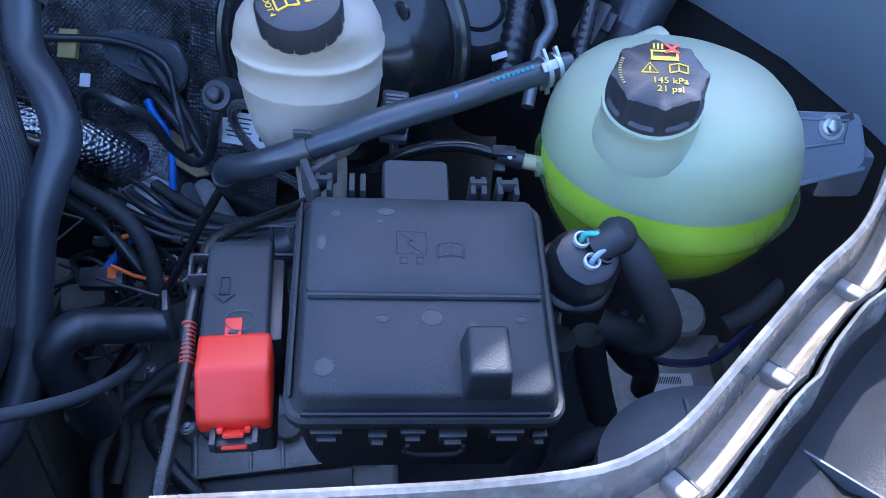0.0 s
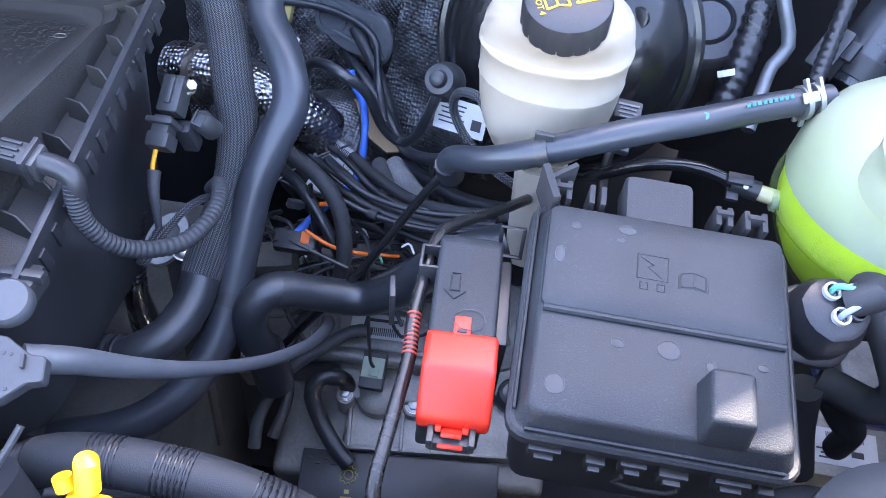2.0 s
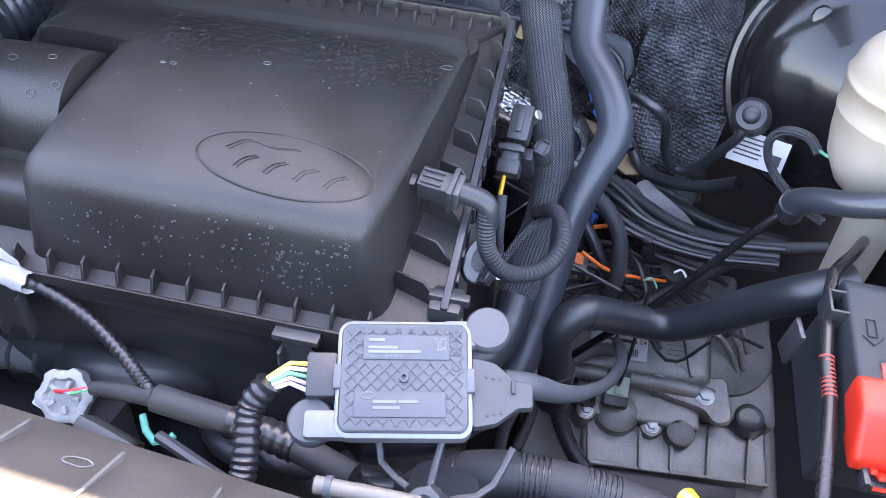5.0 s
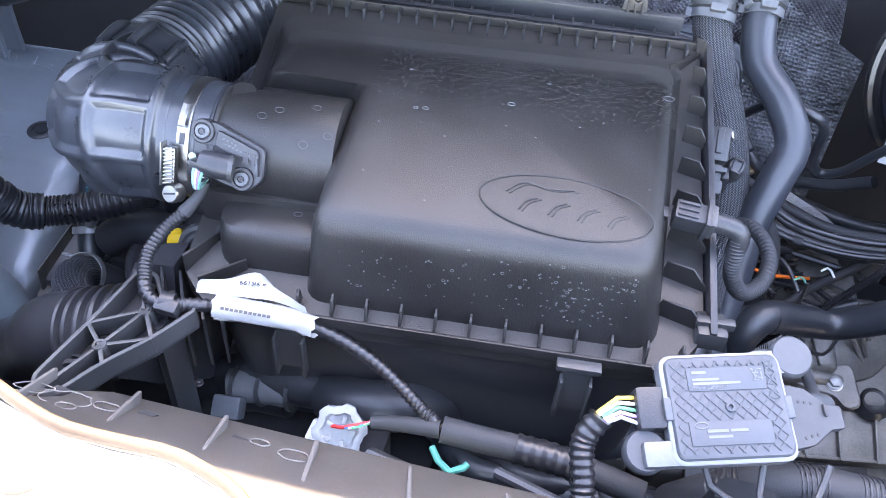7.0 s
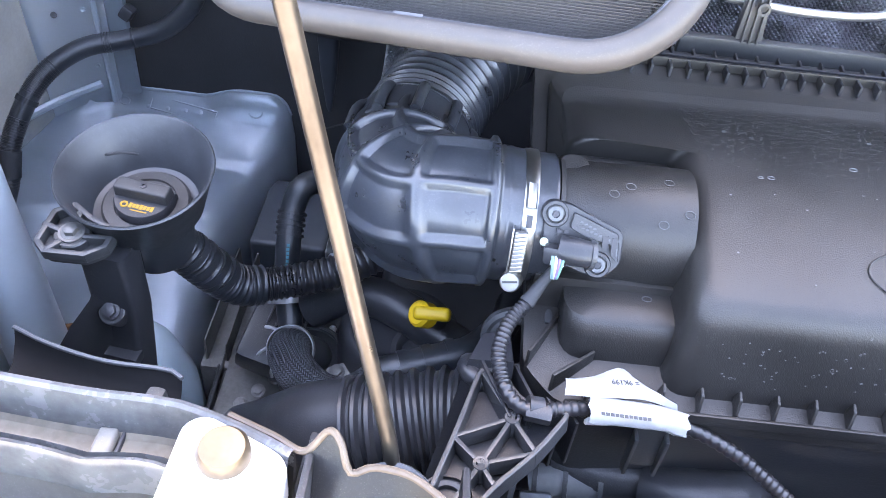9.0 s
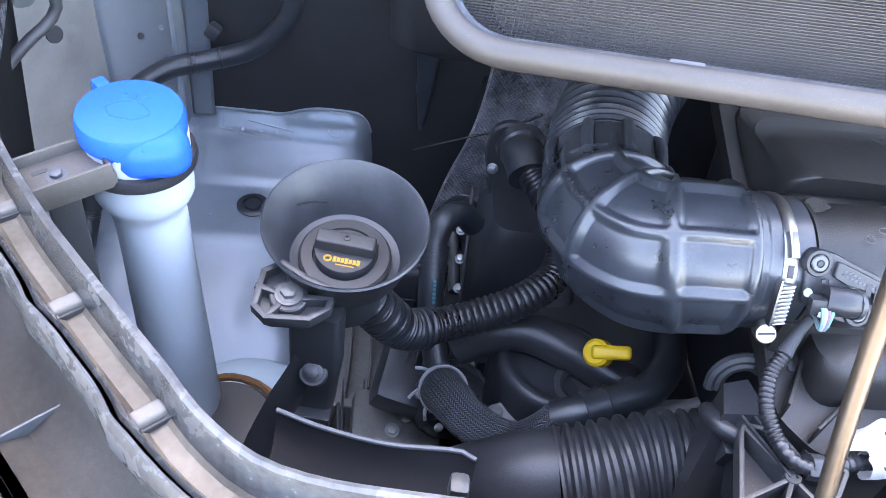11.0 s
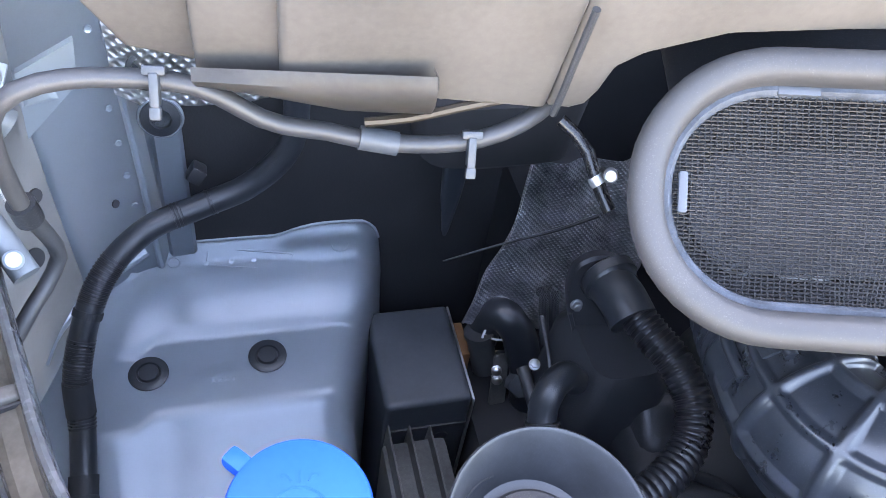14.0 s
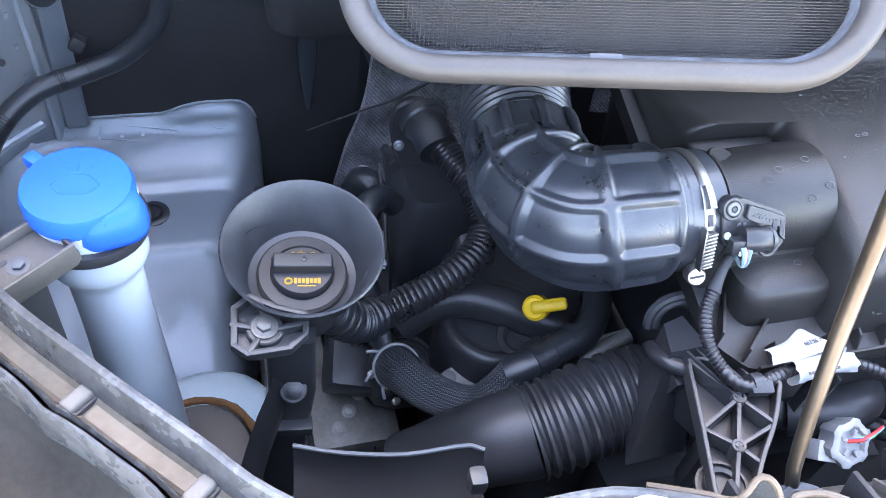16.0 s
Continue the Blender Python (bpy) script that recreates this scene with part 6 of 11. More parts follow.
part("loom", tube([(0.18, 0.43, 0.13), (0.23, 0.41, 0.11), (0.27, 0.39, 0.07), (0.30, 0.38, 0.02), (0.34, 0.39, -0.02), (0.42, 0.41, 0.02)], 0.007, 12), RUBBER, wires)
part("loom", tube([(0.26, 0.50, 0.10), (0.30, 0.47, 0.10), (0.36, 0.44, 0.10), (0.44, 0.42, 0.12), (0.50, 0.42, 0.14)], 0.0072, 12), CLOTH_TAPE, wires)
part("loom", tube([(0.27, 0.52, 0.07), (0.32, 0.48, 0.065), (0.38, 0.45, 0.06), (0.46, 0.44, 0.09)], 0.0085, 14, corr=(0.004, 0.0014)), CORR, wires)
part("loom", tube([(0.24, 0.33, 0.02), (0.28, 0.34, 0.03), (0.32, 0.36, 0.03), (0.36, 0.40, 0.04), (0.42, 0.43, 0.08)], 0.006, 10), CLOTH_TAPE, wires)
part("foil_sleeve", tube([(0.298, 0.550, 0.062), (0.320, 0.515, 0.072), (0.348, 0.468, 0.086), (0.372, 0.425, 0.092)], 0.0125, 16), FOIL_FINE, wires, "silver foil heat sleeve")
part("orange_wire", tube([(0.25, 0.37, 0.085), (0.28, 0.37, 0.07), (0.31, 0.38, 0.06), (0.35, 0.40, 0.05)], 0.0022, 8), ORANGE, wires)
part("orange_wire", tube([(0.255, 0.40, 0.10), (0.275, 0.42, 0.095), (0.29, 0.44, 0.09)], 0.0026, 8), ORANGE, wires)
part("thick_loom", tube([(0.160, 0.745, 0.10), (0.200, 0.694, 0.103), (0.244, 0.655, 0.083), (0.286, 0.618, 0.050), (0.315, 0.575, 0.066), (0.36, 0.53, 0.10), (0.40, 0.50, 0.14)], 0.0078, 14), RUBBER, wires)
part("thick_loom", tube([(0.30, 0.60, 0.03), (0.34, 0.55, 0.05), (0.40, 0.50, 0.07), (0.47, 0.46, 0.10)], 0.0095, 14), RUBBER, wires)
part("red_plug", rbox(axes((0.150, 0.46, 0.12), (1, -0.2, -0.3), (0, 0.8, 0.6)), 0.022, 0.012, 0.012, 0.003), RED, wires)
for outline in (((0.192, 0.698), (0.214, 0.696), (0.268, 0.652), (0.292, 0.612), (0.270, 0.604), (0.240, 0.622)), ((0.288, 0.505), (0.318, 0.498), (0.322, 0.478), (0.292, 0.474))):
    part("brown_card", loft([[Vector((x, y, 0.045 + 0.006 * math.sin(40 * x) + d)) for x, y in outline] for d in (-0.0012, 0.0012)]), TAN, wires, "brown card heat guard")
part("felt_sleeve", tube([(0.275, 0.560, 0.050), (0.285, 0.535, 0.062), (0.300, 0.505, 0.068), (0.316, 0.478, 0.066)], 0.0105, 16), FELT, wires, "grey felt cable sleeve")
oc = part("plug", rbox(axes((0.235, 0.375, 0.055), (1, 0.2, -0.1), (-0.1, 0.8, 0.5)), 0.045, 0.022, 0.02, 0.002), BLACK, wires)
part("orange_clip", rbox(axes((0.248, 0.374, 0.068), (1, 0.2, -0.1), (-0.1, 0.8, 0.5)), 0.010, 0.014, 0.008, 0.0015), ORANGE, oc)
for k in range(9):
    a = random.uniform(0, 6.28)
    p0 = Vector((0.16 + 0.026 * k, 0.36 + 0.012 * (k % 4), -0.06 + 0.02 * (k % 3)))
    part("thin_wire", tube([p0, p0 + Vector((0.03 * math.cos(a), 0.04, 0.03)), p0 + Vector((0.06, 0.05 * math.sin(a), 0.05)), p0 + Vector((0.11, 0.03, 0.02))], 0.0022, 6), (RUBBER, GREY, CLOTH_TAPE)[k % 3], wires)
rnd = random.Random(41)
WIRE_BITS = (RUBBER, CLOTH_TAPE, BLACK, RUBBER, GREY_BLACK, CORR)
for k in range(34):
    p0 = Vector((rnd.uniform(0.18, 0.40), rnd.uniform(0.36, 0.56), rnd.uniform(-0.03, 0.07)))
    d = Vector((rnd.uniform(-1, 1), rnd.uniform(-0.8, 0.8), rnd.uniform(-0.25, 0.35))).normalized() * rnd.uniform(0.04, 0.09)
    bend = Vector((rnd.uniform(-0.02, 0.02), rnd.uniform(-0.02, 0.02), rnd.uniform(0.0, 0.025)))
    part("thin_wire", tube([p0 - d, p0 - d * 0.3 + bend, p0 + d * 0.4 + bend * 0.6, p0 + d], rnd.choice((0.0016, 0.002, 0.0028, 0.004)), 7, 0.010), WIRE_BITS[k % 6], wires)
for k in range(12):
    p0 = Vector((rnd.uniform(0.19, 0.38), rnd.uniform(0.36, 0.50), rnd.uniform(0.0, 0.06)))
    q = axes(p0, (rnd.uniform(-1, 1), rnd.uniform(-1, 1), rnd.uniform(-0.2, 0.2)), (0.2, 0.3, 0.9))
    w = rnd.uniform(0.014, 0.026)
    part("small_plug", join(rbox(q, w, w * 0.55, w * 0.5, 0.0012), rbox(q @ Matrix.Translation((w * 0.5, 0, w * 0.1)), w * 0.4, w * 0.4, w * 0.3, 0.001)), (BLACK, GREY_BLACK, BLACK, GREY)[k % 4], wires)
for k in range(7):
    y, z = 0.018 * (k % 4) + rnd.uniform(-0.006, 0.006), 0.010 * (k // 2) + rnd.uniform(-0.004, 0.004)
    part("glossy_cable", tube([(0.205 + 0.006 * k, 0.50 - y, 0.085 + z), (0.250 + 0.004 * k, 0.462 - y, 0.098 + z), (0.315, 0.432 - 0.6 * y, 0.088 + z), (0.380, 0.415 - 0.4 * y, 0.090 + z), (0.455, 0.405 - 0.3 * y, 0.110 + z)], 0.0034 + 0.0006 * (k % 3), 10, 0.008), RUBBER, wires)
    if k % 2:
        part("tape_band", tube([(0.313, 0.4325 - 0.6 * y, 0.088 + z), (0.323, 0.430 - 0.6 * y, 0.0878 + z)], 0.0058, 10, 0.004), CLOTH_TAPE, wires)
for k, cl in enumerate(((0.75, 0.75, 0.72), (0.7, 0.25, 0.04), (0.75, 0.72, 0.68), (0.06, 0.3, 0.2), (0.7, 0.7, 0.7))):
    p0 = Vector((0.235 + 0.03 * k, 0.37 + 0.02 * (k % 3), 0.05 + 0.006 * k))
    part("coloured_wire", tube([p0, p0 + Vector((0.008, 0.004, 0.004)), p0 + Vector((0.016, -0.004, -0.002))], 0.0014, 6, 0.004), material("loose_wire", cl, 0.4), wires)
for x, y, z, s in ((0.20, 0.40, -0.02, 0.05), (0.25, 0.44, -0.06, 0.06), (0.30, 0.46, -0.05, 0.05), (0.17, 0.33, -0.08, 0.06), (0.22, 0.31, -0.10, 0.05), (0.37, 0.48, -0.02, 0.06)):
    part("valve_block", rbox(axes((x, y, z), (1, 0.3, 0.1), (-0.2, 1, 0.4)), s, s * 0.7, 0.05, 0.006), ALU_DARK, wires)
part("base_block", rbox(axes((0.20, 0.46, -0.40), (1, 0.13, 0), (-0.13, 1, 0)), 0.20, 0.20, 0.24, 0.02), ALU_DARK, wires)

fs = thing("heat_shield", (0.13, 0.72, -0.05), "crumpled silver foil heat shield on the firewall", "heat shield")
part("sheet", sheet(crumple(26, 34, (-0.10, 0.79, 0.30), (0.46, 0.06, -0.02), (0.03, -0.10, -0.36), 0.018, 3), 0.002), FOIL_DULL, fs)
part("felt", sheet(crumple(18, 14, (0.250, 0.76, 0.24), (0.135, -0.06, -0.05), (-0.02, -0.10, -0.24), 0.010, 7), 0.004), EMBOSSED_DARK, fs, "dark dimpled foil pad")
part("mount", rbox(axes((0.15, 0.84, -0.05), (1, 0.13, 0), (-0.13, 1, 0)), 0.2, 0.12, 0.03, 0.004), DEEP, fs)
yc = facing((0.188, 0.8, 0.133), (0, -0.6, 0.8), (0, 0, 1))
part("yellow_clip", join(rbox(yc @ Matrix.Translation((0, 0.012, 0)), 0.022, 0.050, 0.010, 0.002), rbox(yc @ Matrix.Translation((-0.004, -0.028, -0.004)), 0.020, 0.026, 0.008, 0.002), rbox(yc @ Matrix.Translation((0, -0.012, 0.010)), 0.022, 0.004, 0.003, 0.001)), OCHRE, fs, "ochre plastic edge clip")
part("yellow_clip", rbox(facing((0.085, 0.72, 0.16), (0, -0.75, 0.66), (0, 0, 1)), 0.026, 0.040, 0.012, 0.003), OCHRE, fs, "ochre plastic edge clip")
slate = material("slate_casting", (0.085, 0.094, 0.106), 0.4, 0.2, dust=0.15)
gk = axes((0.0, 0.690, 0.0), (1, 0, 0), (0, 0.3, 1))
cast = part("slate_casting", plate(gk, [(0.122, 0.178), (0.150, 0.188), (0.228, 0.172), (0.242, 0.140), (0.236, 0.112), (0.216, 0.098), (0.204, 0.112), (0.172, 0.118), (0.150, 0.130), (0.128, 0.150)], 0.014, 0.003, 0.010), slate, fs, "slate grey casting with ribs")
part("cast_ring", lathe(gk @ Matrix.Translation((0.150, 0.160, 0.012)), [(0.024, 0), (0.023, 0.004), (0.017, 0.004), (0.015, -0.002), (0.0, -0.002)], 32), slate, cast)
part("cast_hole", lathe(gk @ Matrix.Translation((0.150, 0.160, 0.0122)), [(0.0145, 0), (0.0, 0.0006)], 24), DEEP, cast)
for x, y, a, w in ((0.196, 0.158, -35, 0.06), (0.218, 0.140, -62, 0.055), (0.182, 0.136, -20, 0.05)):
    part("cast_rib", rbox(gk @ pose(x, y, 0.013, 0, 0, a), w, 0.005, 0.007, 0.002), slate, cast)
part("slot_hose", tube([gk @ Vector((0.186, 0.154, 0.018)), gk @ Vector((0.202, 0.134, 0.022)), gk @ Vector((0.222, 0.106, 0.024)), gk @ Vector((0.245, 0.07, 0.03)), gk @ Vector((0.27, 0.02, 0.04))], 0.0085, 14), RUBBER, fs)
part("edge_flap", sheet(crumple(14, 20, (0.235, 0.80, 0.20), (0.11, -0.05, -0.10), (-0.03, -0.02, -0.20), 0.012, 17), 0.003), EMBOSSED_DARK, fs)
part("cable_across", tube([(-0.02, 0.72, 0.17), (0.06, 0.71, 0.175), (0.15, 0.72, 0.17), (0.22, 0.69, 0.16), (0.24, 0.66, 0.11), (0.27, 0.60, 0.08)], 0.0055, 10), RUBBER, fs)
part("small_label", rbox(facing((0.103, 0.70, 0.12), (0, -0.75, 0.66), (0, 0, 1)), 0.014, 0.018, 0.001, 0), PAPER, fs)

ex = thing("catalyst_can", (0.20, 0.55, -0.1), "foil-wrapped exhaust canister with a white barcode label", "exhaust can")
em = facing((0.165, 0.652, 0.005), (0.05, -0.62, 0.78), (0, 1, 0.6))
part("can", lathe(em, [(0.092, -0.28), (0.092, -0.05), (0.088, -0.03), (0.074, -0.008), (0.05, 0.004), (0.02, 0.008), (0, 0.008)], 36), EMBOSSED_DARK, ex)
lm = axes((0.186, 0.622, 0.010), (0.073, -0.003, -0.038), (-0.003, 0.015, 0.022))
el = part("label", rbox(lm @ Matrix.Translation((0, 0, 0.012)), 0.084, 0.034, 0.001, 0), PAPER, ex, "white paper barcode label")
part("print", bars(lm @ Matrix.Translation((0, 0, 0.0132)), [(-0.028 + 0.0024 * k, 0.008, 0.0013, 0.008) for k in range(24)] + [(-0.02, 0.0148, 0.03, 0.002), (-0.008, -0.003, 0.038, 0.004), (-0.034, 0.010, 0.006, 0.0025), (-0.02, -0.012, 0.03, 0.003)]), INK, el)
words("S:12", 0.0075, lm @ Matrix.Translation((0.029, -0.008, 0.0134)), INK, el)
part("label_back", rbox(lm @ Matrix.Translation((0, 0, -0.02)), 0.083, 0.036, 0.0315, 0.001), WRAP, ex)
lm2 = axes((0.186, 0.588, -0.022), (0.073, -0.003, -0.038), (-0.003, 0.015, 0.022))
el2 = part("label", rbox(lm2 @ Matrix.Translation((0, 0, 0.010)), 0.040, 0.030, 0.001, 0), PAPER, ex)
part("print", bars(lm2 @ Matrix.Translation((0, 0, 0.0112)), [(-0.009 + 0.0035 * (k % 5), -0.008 + 0.0035 * (k // 5), 0.002, 0.002) for k in range(0, 25, 2)] + [(0.012, 0.008, 0.012, 0.005)]), INK, el2)
part("label_back", rbox(lm2 @ Matrix.Translation((0, 0, -0.03)), 0.038, 0.028, 0.0395, 0.001), FOIL_DULL, ex)
brown_steel = material("brown_steel", (0.22, 0.19, 0.17), 0.35, 0.8)
part("exhaust_band", tube([(0.012, 0.60, 0.105), (0.022, 0.598, 0.107)], 0.041, 28, 0.005), brown_steel, ex, "brown heat-stained clamp")
part("foil_pipe", tube([(-0.03, 0.61, 0.100), (0.03, 0.600, 0.108), (0.09, 0.597, 0.098), (0.14, 0.61, 0.07), (0.17, 0.63, 0.03)], 0.038, 32, 0.01), EMBOSSED, ex, "bright embossed foil round the exhaust pipe")
part("clamp_bolt", tube([(0.085, 0.552, 0.118), (0.115, 0.550, 0.112)], 0.007, 12, 0.004), brown_steel, ex)

er = thing("lifting_eye", (0.17, 0.235, 0.0), "cast aluminium engine lifting eye", "lifting eye")
ermm = facing((0.163, 0.245, 0.150), (0.30, -0.55, 0.78), (0.15, 1, 0.3))
part("eye", lathe(ermm @ Matrix.Diagonal((0.62, 1, 1, 1)), [(0.0165, -0.006), (0.0275, -0.006), (0.0285, -0.004), (0.0285, 0.004), (0.0270, 0.006), (0.0170, 0.006), (0.0155, 0.004), (0.0155, -0.004), (0.0165, -0.006)], 36), material("pale_casting", (0.22, 0.225, 0.23), 0.42, 0.4, grain=300, bump=0.4, vary=0.3), er)
part("stem", rbox(axes((0.160, 0.262, -0.2), (1, 0, 0), (0, 1, 0)), 0.024, 0.014, 0.330, 0.004), ALU_DARK, er)
part("bolt", join(hexbolt(facing((0.184, 0.236, 0.150), (0.3, -0.7, 0.6)), 0.0062), lathe(facing((0.184, 0.236, 0.150), (0.3, -0.7, 0.6)), [(0.010, -0.003), (0.010, 0.001), (0, 0.001)], 20)), STEEL, er)
fc = thing("foil_boot", (0.125, 0.235, -0.05), "small silver foil heat boot beside the engine", "heat boot")
part("boot", tube([(0.118, 0.245, 0.085), (0.118, 0.24, 0.070), (0.118, 0.24, 0.045), (0.121, 0.24, 0.017)], lambda k: 0.0105 + 0.006 * k, 20, 0.004, shape=lambda a: 1 + 0.10 * math.sin(3 * a) + 0.06 * math.sin(7 * a)), FOIL_CRISP, fc)
part("conduit", tube([(0.122, 0.262, 0.16), (0.120, 0.252, 0.12), (0.118, 0.246, 0.085)], 0.010, 12, corr=(0.005, 0.0016)), CORR, fc)
part("stand", tube([(0.121, 0.24, 0.02), (0.14, 0.23, -0.1), (0.15, 0.23, -0.42)], 0.012, 10), DEEP, fc)
solo("engine_block", rbox(axes((-0.02, 0.30, -0.41), VEH @ Vector((1, 0, 0)), VEH @ Vector((0, 1, 0))), 0.36, 0.40, 0.38, 0.03), ALU_DARK, "dark dirty engine block under the air box", "engine")


# ==== air box and what stands round it ====
AB = Matrix.Translation((0, 0.15, 0)) @ Matrix.Rotation(radians(7.8), 4, "Z")


def A(x, y, z):
    """A place given in the air box's own directions."""
    return AB @ Vector((x, y, z))


def flange_z(y):
    return 0.256 + 0.29 * (y + 0.156)


def top_z(x, y):
    f = (y + 0.128) / 0.253
    return 0.337 + 0.030 * math.sin(math.pi * min(1, max(0, f * 0.85 + 0.08))) - 0.03 * (x / 0.3) ** 2 * 0.4


def air_box():
    t = thing("air_filter_box", A(0, 0, 0.10), "large dusty black plastic air filter box speckled with dried drops", "air filter box")
    wall = [(-0.146, -0.134), (0.112, -0.134), (0.136, 0.130), (-0.228, 0.120), (-0.226, 0.028), (-0.142, 0.026), (-0.142, -0.05)]
    base = [(-0.150, -0.142), (0.126, -0.142), (0.144, 0.143), (-0.238, 0.140), (-0.238, 0.030), (-0.15, 0.03), (-0.15, -0.05)]
    rad = [0.018, 0.022, 0.02, 0.02, 0.012, 0.012, 0.02]

    def loop(pts, shrink, zf, r):
        c = Vector((-0.02, 0.0, 0))
        out = []
        for p in roundpoly([Vector((*q, 0)) for q in pts], r, 6):
            d = p - c
            q = c + d * (1 - shrink / d.length)
            out.append(A(q.x, q.y, zf(q.x, q.y)))
        return out
    lows = [loop(base, 0, lambda x, y: flange_z(y) + 0.002, rad), loop(base, 0.002, lambda x, y: flange_z(y) + 0.010, rad)]
    R = 0.020
    floor = lambda x, y: flange_z(y) + 0.012
    mids = [loop(wall, 0.0, lambda x, y: max(floor(x, y), top_z(x, y) - R), rad)]
    tops = [loop(wall, R * (1 - math.cos(radians(a))), lambda x, y, a=a: max(floor(x, y) + 0.001, top_z(x, y) - R * (1 - math.sin(radians(a)))), rad) for a in (15, 30, 45, 60, 75, 90)]
    for f in (0.85, 0.7, 0.5, 0.3, 0.12):
        tops.append([AB @ Vector((q.x, q.y, top_z(q.x, q.y))) for q in [Vector((-0.02 + (l.x + 0.02) * f, l.y * f, 0)) for l in [AB.inverted() @ p for p in tops[5]]]])
    lid = part("lid", loft(lows + mids + tops), LID, t, "dusty black lid with a moulded oval emblem", 50)
    # low shelf at the sensor's foot and the recess behind the neck
    part("front_shelf", loft([[A(p.x, p.y, z) for p in rrect(0.090, 0.072, 0.016, 0, -0.180, -0.088 + 0.004 * k)] for k, z in enumerate((0.245, 0.290, 0.300, 0.304))] + [[A(p.x, p.y, 0.3055) for p in rrect(0.06, 0.045, 0.01, 0, -0.180, -0.074)]]), LID, lid)
    part("rear_ledge", rbox(AB @ pose(-0.182, 0.022, 0.325, 12, 0, 0), 0.088, 0.018, 0.018, 0.006, 3), LID, lid)
    # sealing flange with its ribs
    fl = [(-0.225, -0.156), (0.138, -0.156), (0.162, -0.125), (0.160, 0.166), (-0.25, 0.162), (-0.25, -0.13)]
    part("flange", loft([[A(p.x, p.y, flange_z(p.y) + dz) for p in roundpoly([Vector((*q, 0)) for q in fl], 0.01)] for dz in (-0.012, 0.004)]), LID, t)
    part("lower_case", loft([[A(p.x * s, p.y * s, z + 0.29 * (p.y + 0.156) * (z > 0.2)) for p in roundpoly([Vector((*q, 0)) for q in fl], 0.02)] for s, z in ((0.86, 0.10), (0.90, 0.16), (0.95, 0.236), (0.965, 0.245))]), BLACK, t)
    part("front_lip", rbox(AB @ pose(-0.035, -0.157, 0.2555, 0, 0, 0), 0.37, 0.003, 0.010, 0.001), LID, t)
    part("side_lip", rbox(AB @ pose(0.1660, 0.020, 0.300, 16, 0, 0), 0.006, 0.30, 0.024, 0.002), BLACK, t)
    for k in range(12):
        part("rail_notch", rbox(AB @ pose(0.1695, -0.09 + 0.021 * k, 0.282 + 0.29 * (-0.09 + 0.021 * k + 0.02), 16, 0, 0), 0.003, 0.009, 0.020, 0.001), BLACK, t)
    part("rear_lip", rbox(AB @ pose(-0.044, 0.166, 0.347, 0, 0, 0), 0.41, 0.003, 0.014, 0.001), LID, t)
    for k in range(14):
        x = -0.205 + 0.0268 * k
        yb = -0.138
        part("rib", rbox(AB @ Matrix.Translation((x, -0.147, 0.257)) @ pose(0, 0, 0, 16, 0, 0), 0.0022, 0.020, 0.020, 0.0006, 1, (1, 0.35), (0, 0.006)), LID, t)
    for k in range(9):
        y = -0.115 + 0.034 * k
        x = 0.130 + 0.020 * (y + 0.1) / 0.27
        part("rib", rbox(AB @ Matrix.Translation((x + 0.016, y, flange_z(y) + 0.002)) @ pose(0, 0, 0, 0, 0, -16), 0.044 - 0.03 * (y + 0.1) / 0.27, 0.0022, 0.020, 0.0006, 1, (0.5, 1), (-0.008, 0)), LID, t)
    for k in range(22):
        part("rear_rib", rbox(AB @ Matrix.Translation((-0.215 + 0.0172 * k, 0.158, 0.344)), 0.0025, 0.014, 0.016, 0.0006), BLACK, t)
    part("corner_web", rbox(AB @ pose(0.146, 0.145, 0.343, 0, 0, 45), 0.045, 0.0025, 0.012, 0.0006), LID, t)
    part("corner_web", rbox(AB @ pose(-0.235, -0.11, 0.262, 0, 0, 60), 0.05, 0.0025, 0.022, 0.0006), LID, t)
    part("corner_web", rbox(AB @ pose(-0.215, -0.135, 0.258, 0, 0, 40), 0.04, 0.0025, 0.022, 0.0006), LID, t)
    # fastening clips
    for x in (-0.155, 0.068):
        m = AB @ Matrix.Translation((x, -0.163, 0.250))
        part("spring_clip", join(rbox(m @ pose(0, 0, 0.006, 0, 0, 0), 0.034, 0.010, 0.006, 0.0015), rbox(m @ pose(0, -0.003, -0.038, -6, 0, 0), 0.022, 0.004, 0.046, 0.001), rbox(m @ pose(-0.011, -0.004, -0.046, 0, 0, 0), 0.003, 0.010, 0.044, 0.001), rbox(m @ pose(0.011, -0.004, -0.046, 0, 0, 0), 0.003, 0.010, 0.044, 0.001)), GREY_BLACK, t)
    m = AB @ Matrix.Translation((0.166, -0.118, 0.262))
    part("spring_clip", join(rbox(m, 0.024, 0.026, 0.018, 0.004), rbox(m @ Matrix.Translation((0.002, 0, 0.014)), 0.030, 0.008, 0.008, 0.002)), GREY_BLACK, t)
    m = AB @ Matrix.Translation((0.136, -0.160, 0.255))
    part("corner_hook", tube([m @ Vector((-0.012, 0, 0.014)), m @ Vector((-0.006, 0, 0.0)), m @ Vector((0.008, 0, 0.0)), m @ Vector((0.012, 0, 0.012))], 0.004, 8), GREY_BLACK, t)
    # oval emblem, as plain bead and strokes
    o = axes(A(0.0405, -0.0935, 0), VEH @ Vector((0.99, -0.06, -0.055)), VEH @ Vector((0.05, 1, 0.27)))
    o.translation = A(0.0405, -0.0935, top_z(0.04, -0.0935) + 0.0005)
    def on_top(p):
        q = o @ Vector((p[0], p[1], 0))
        l = AB.inverted() @ q
        return Vector((q.x, q.y, top_z(l.x, l.y)))
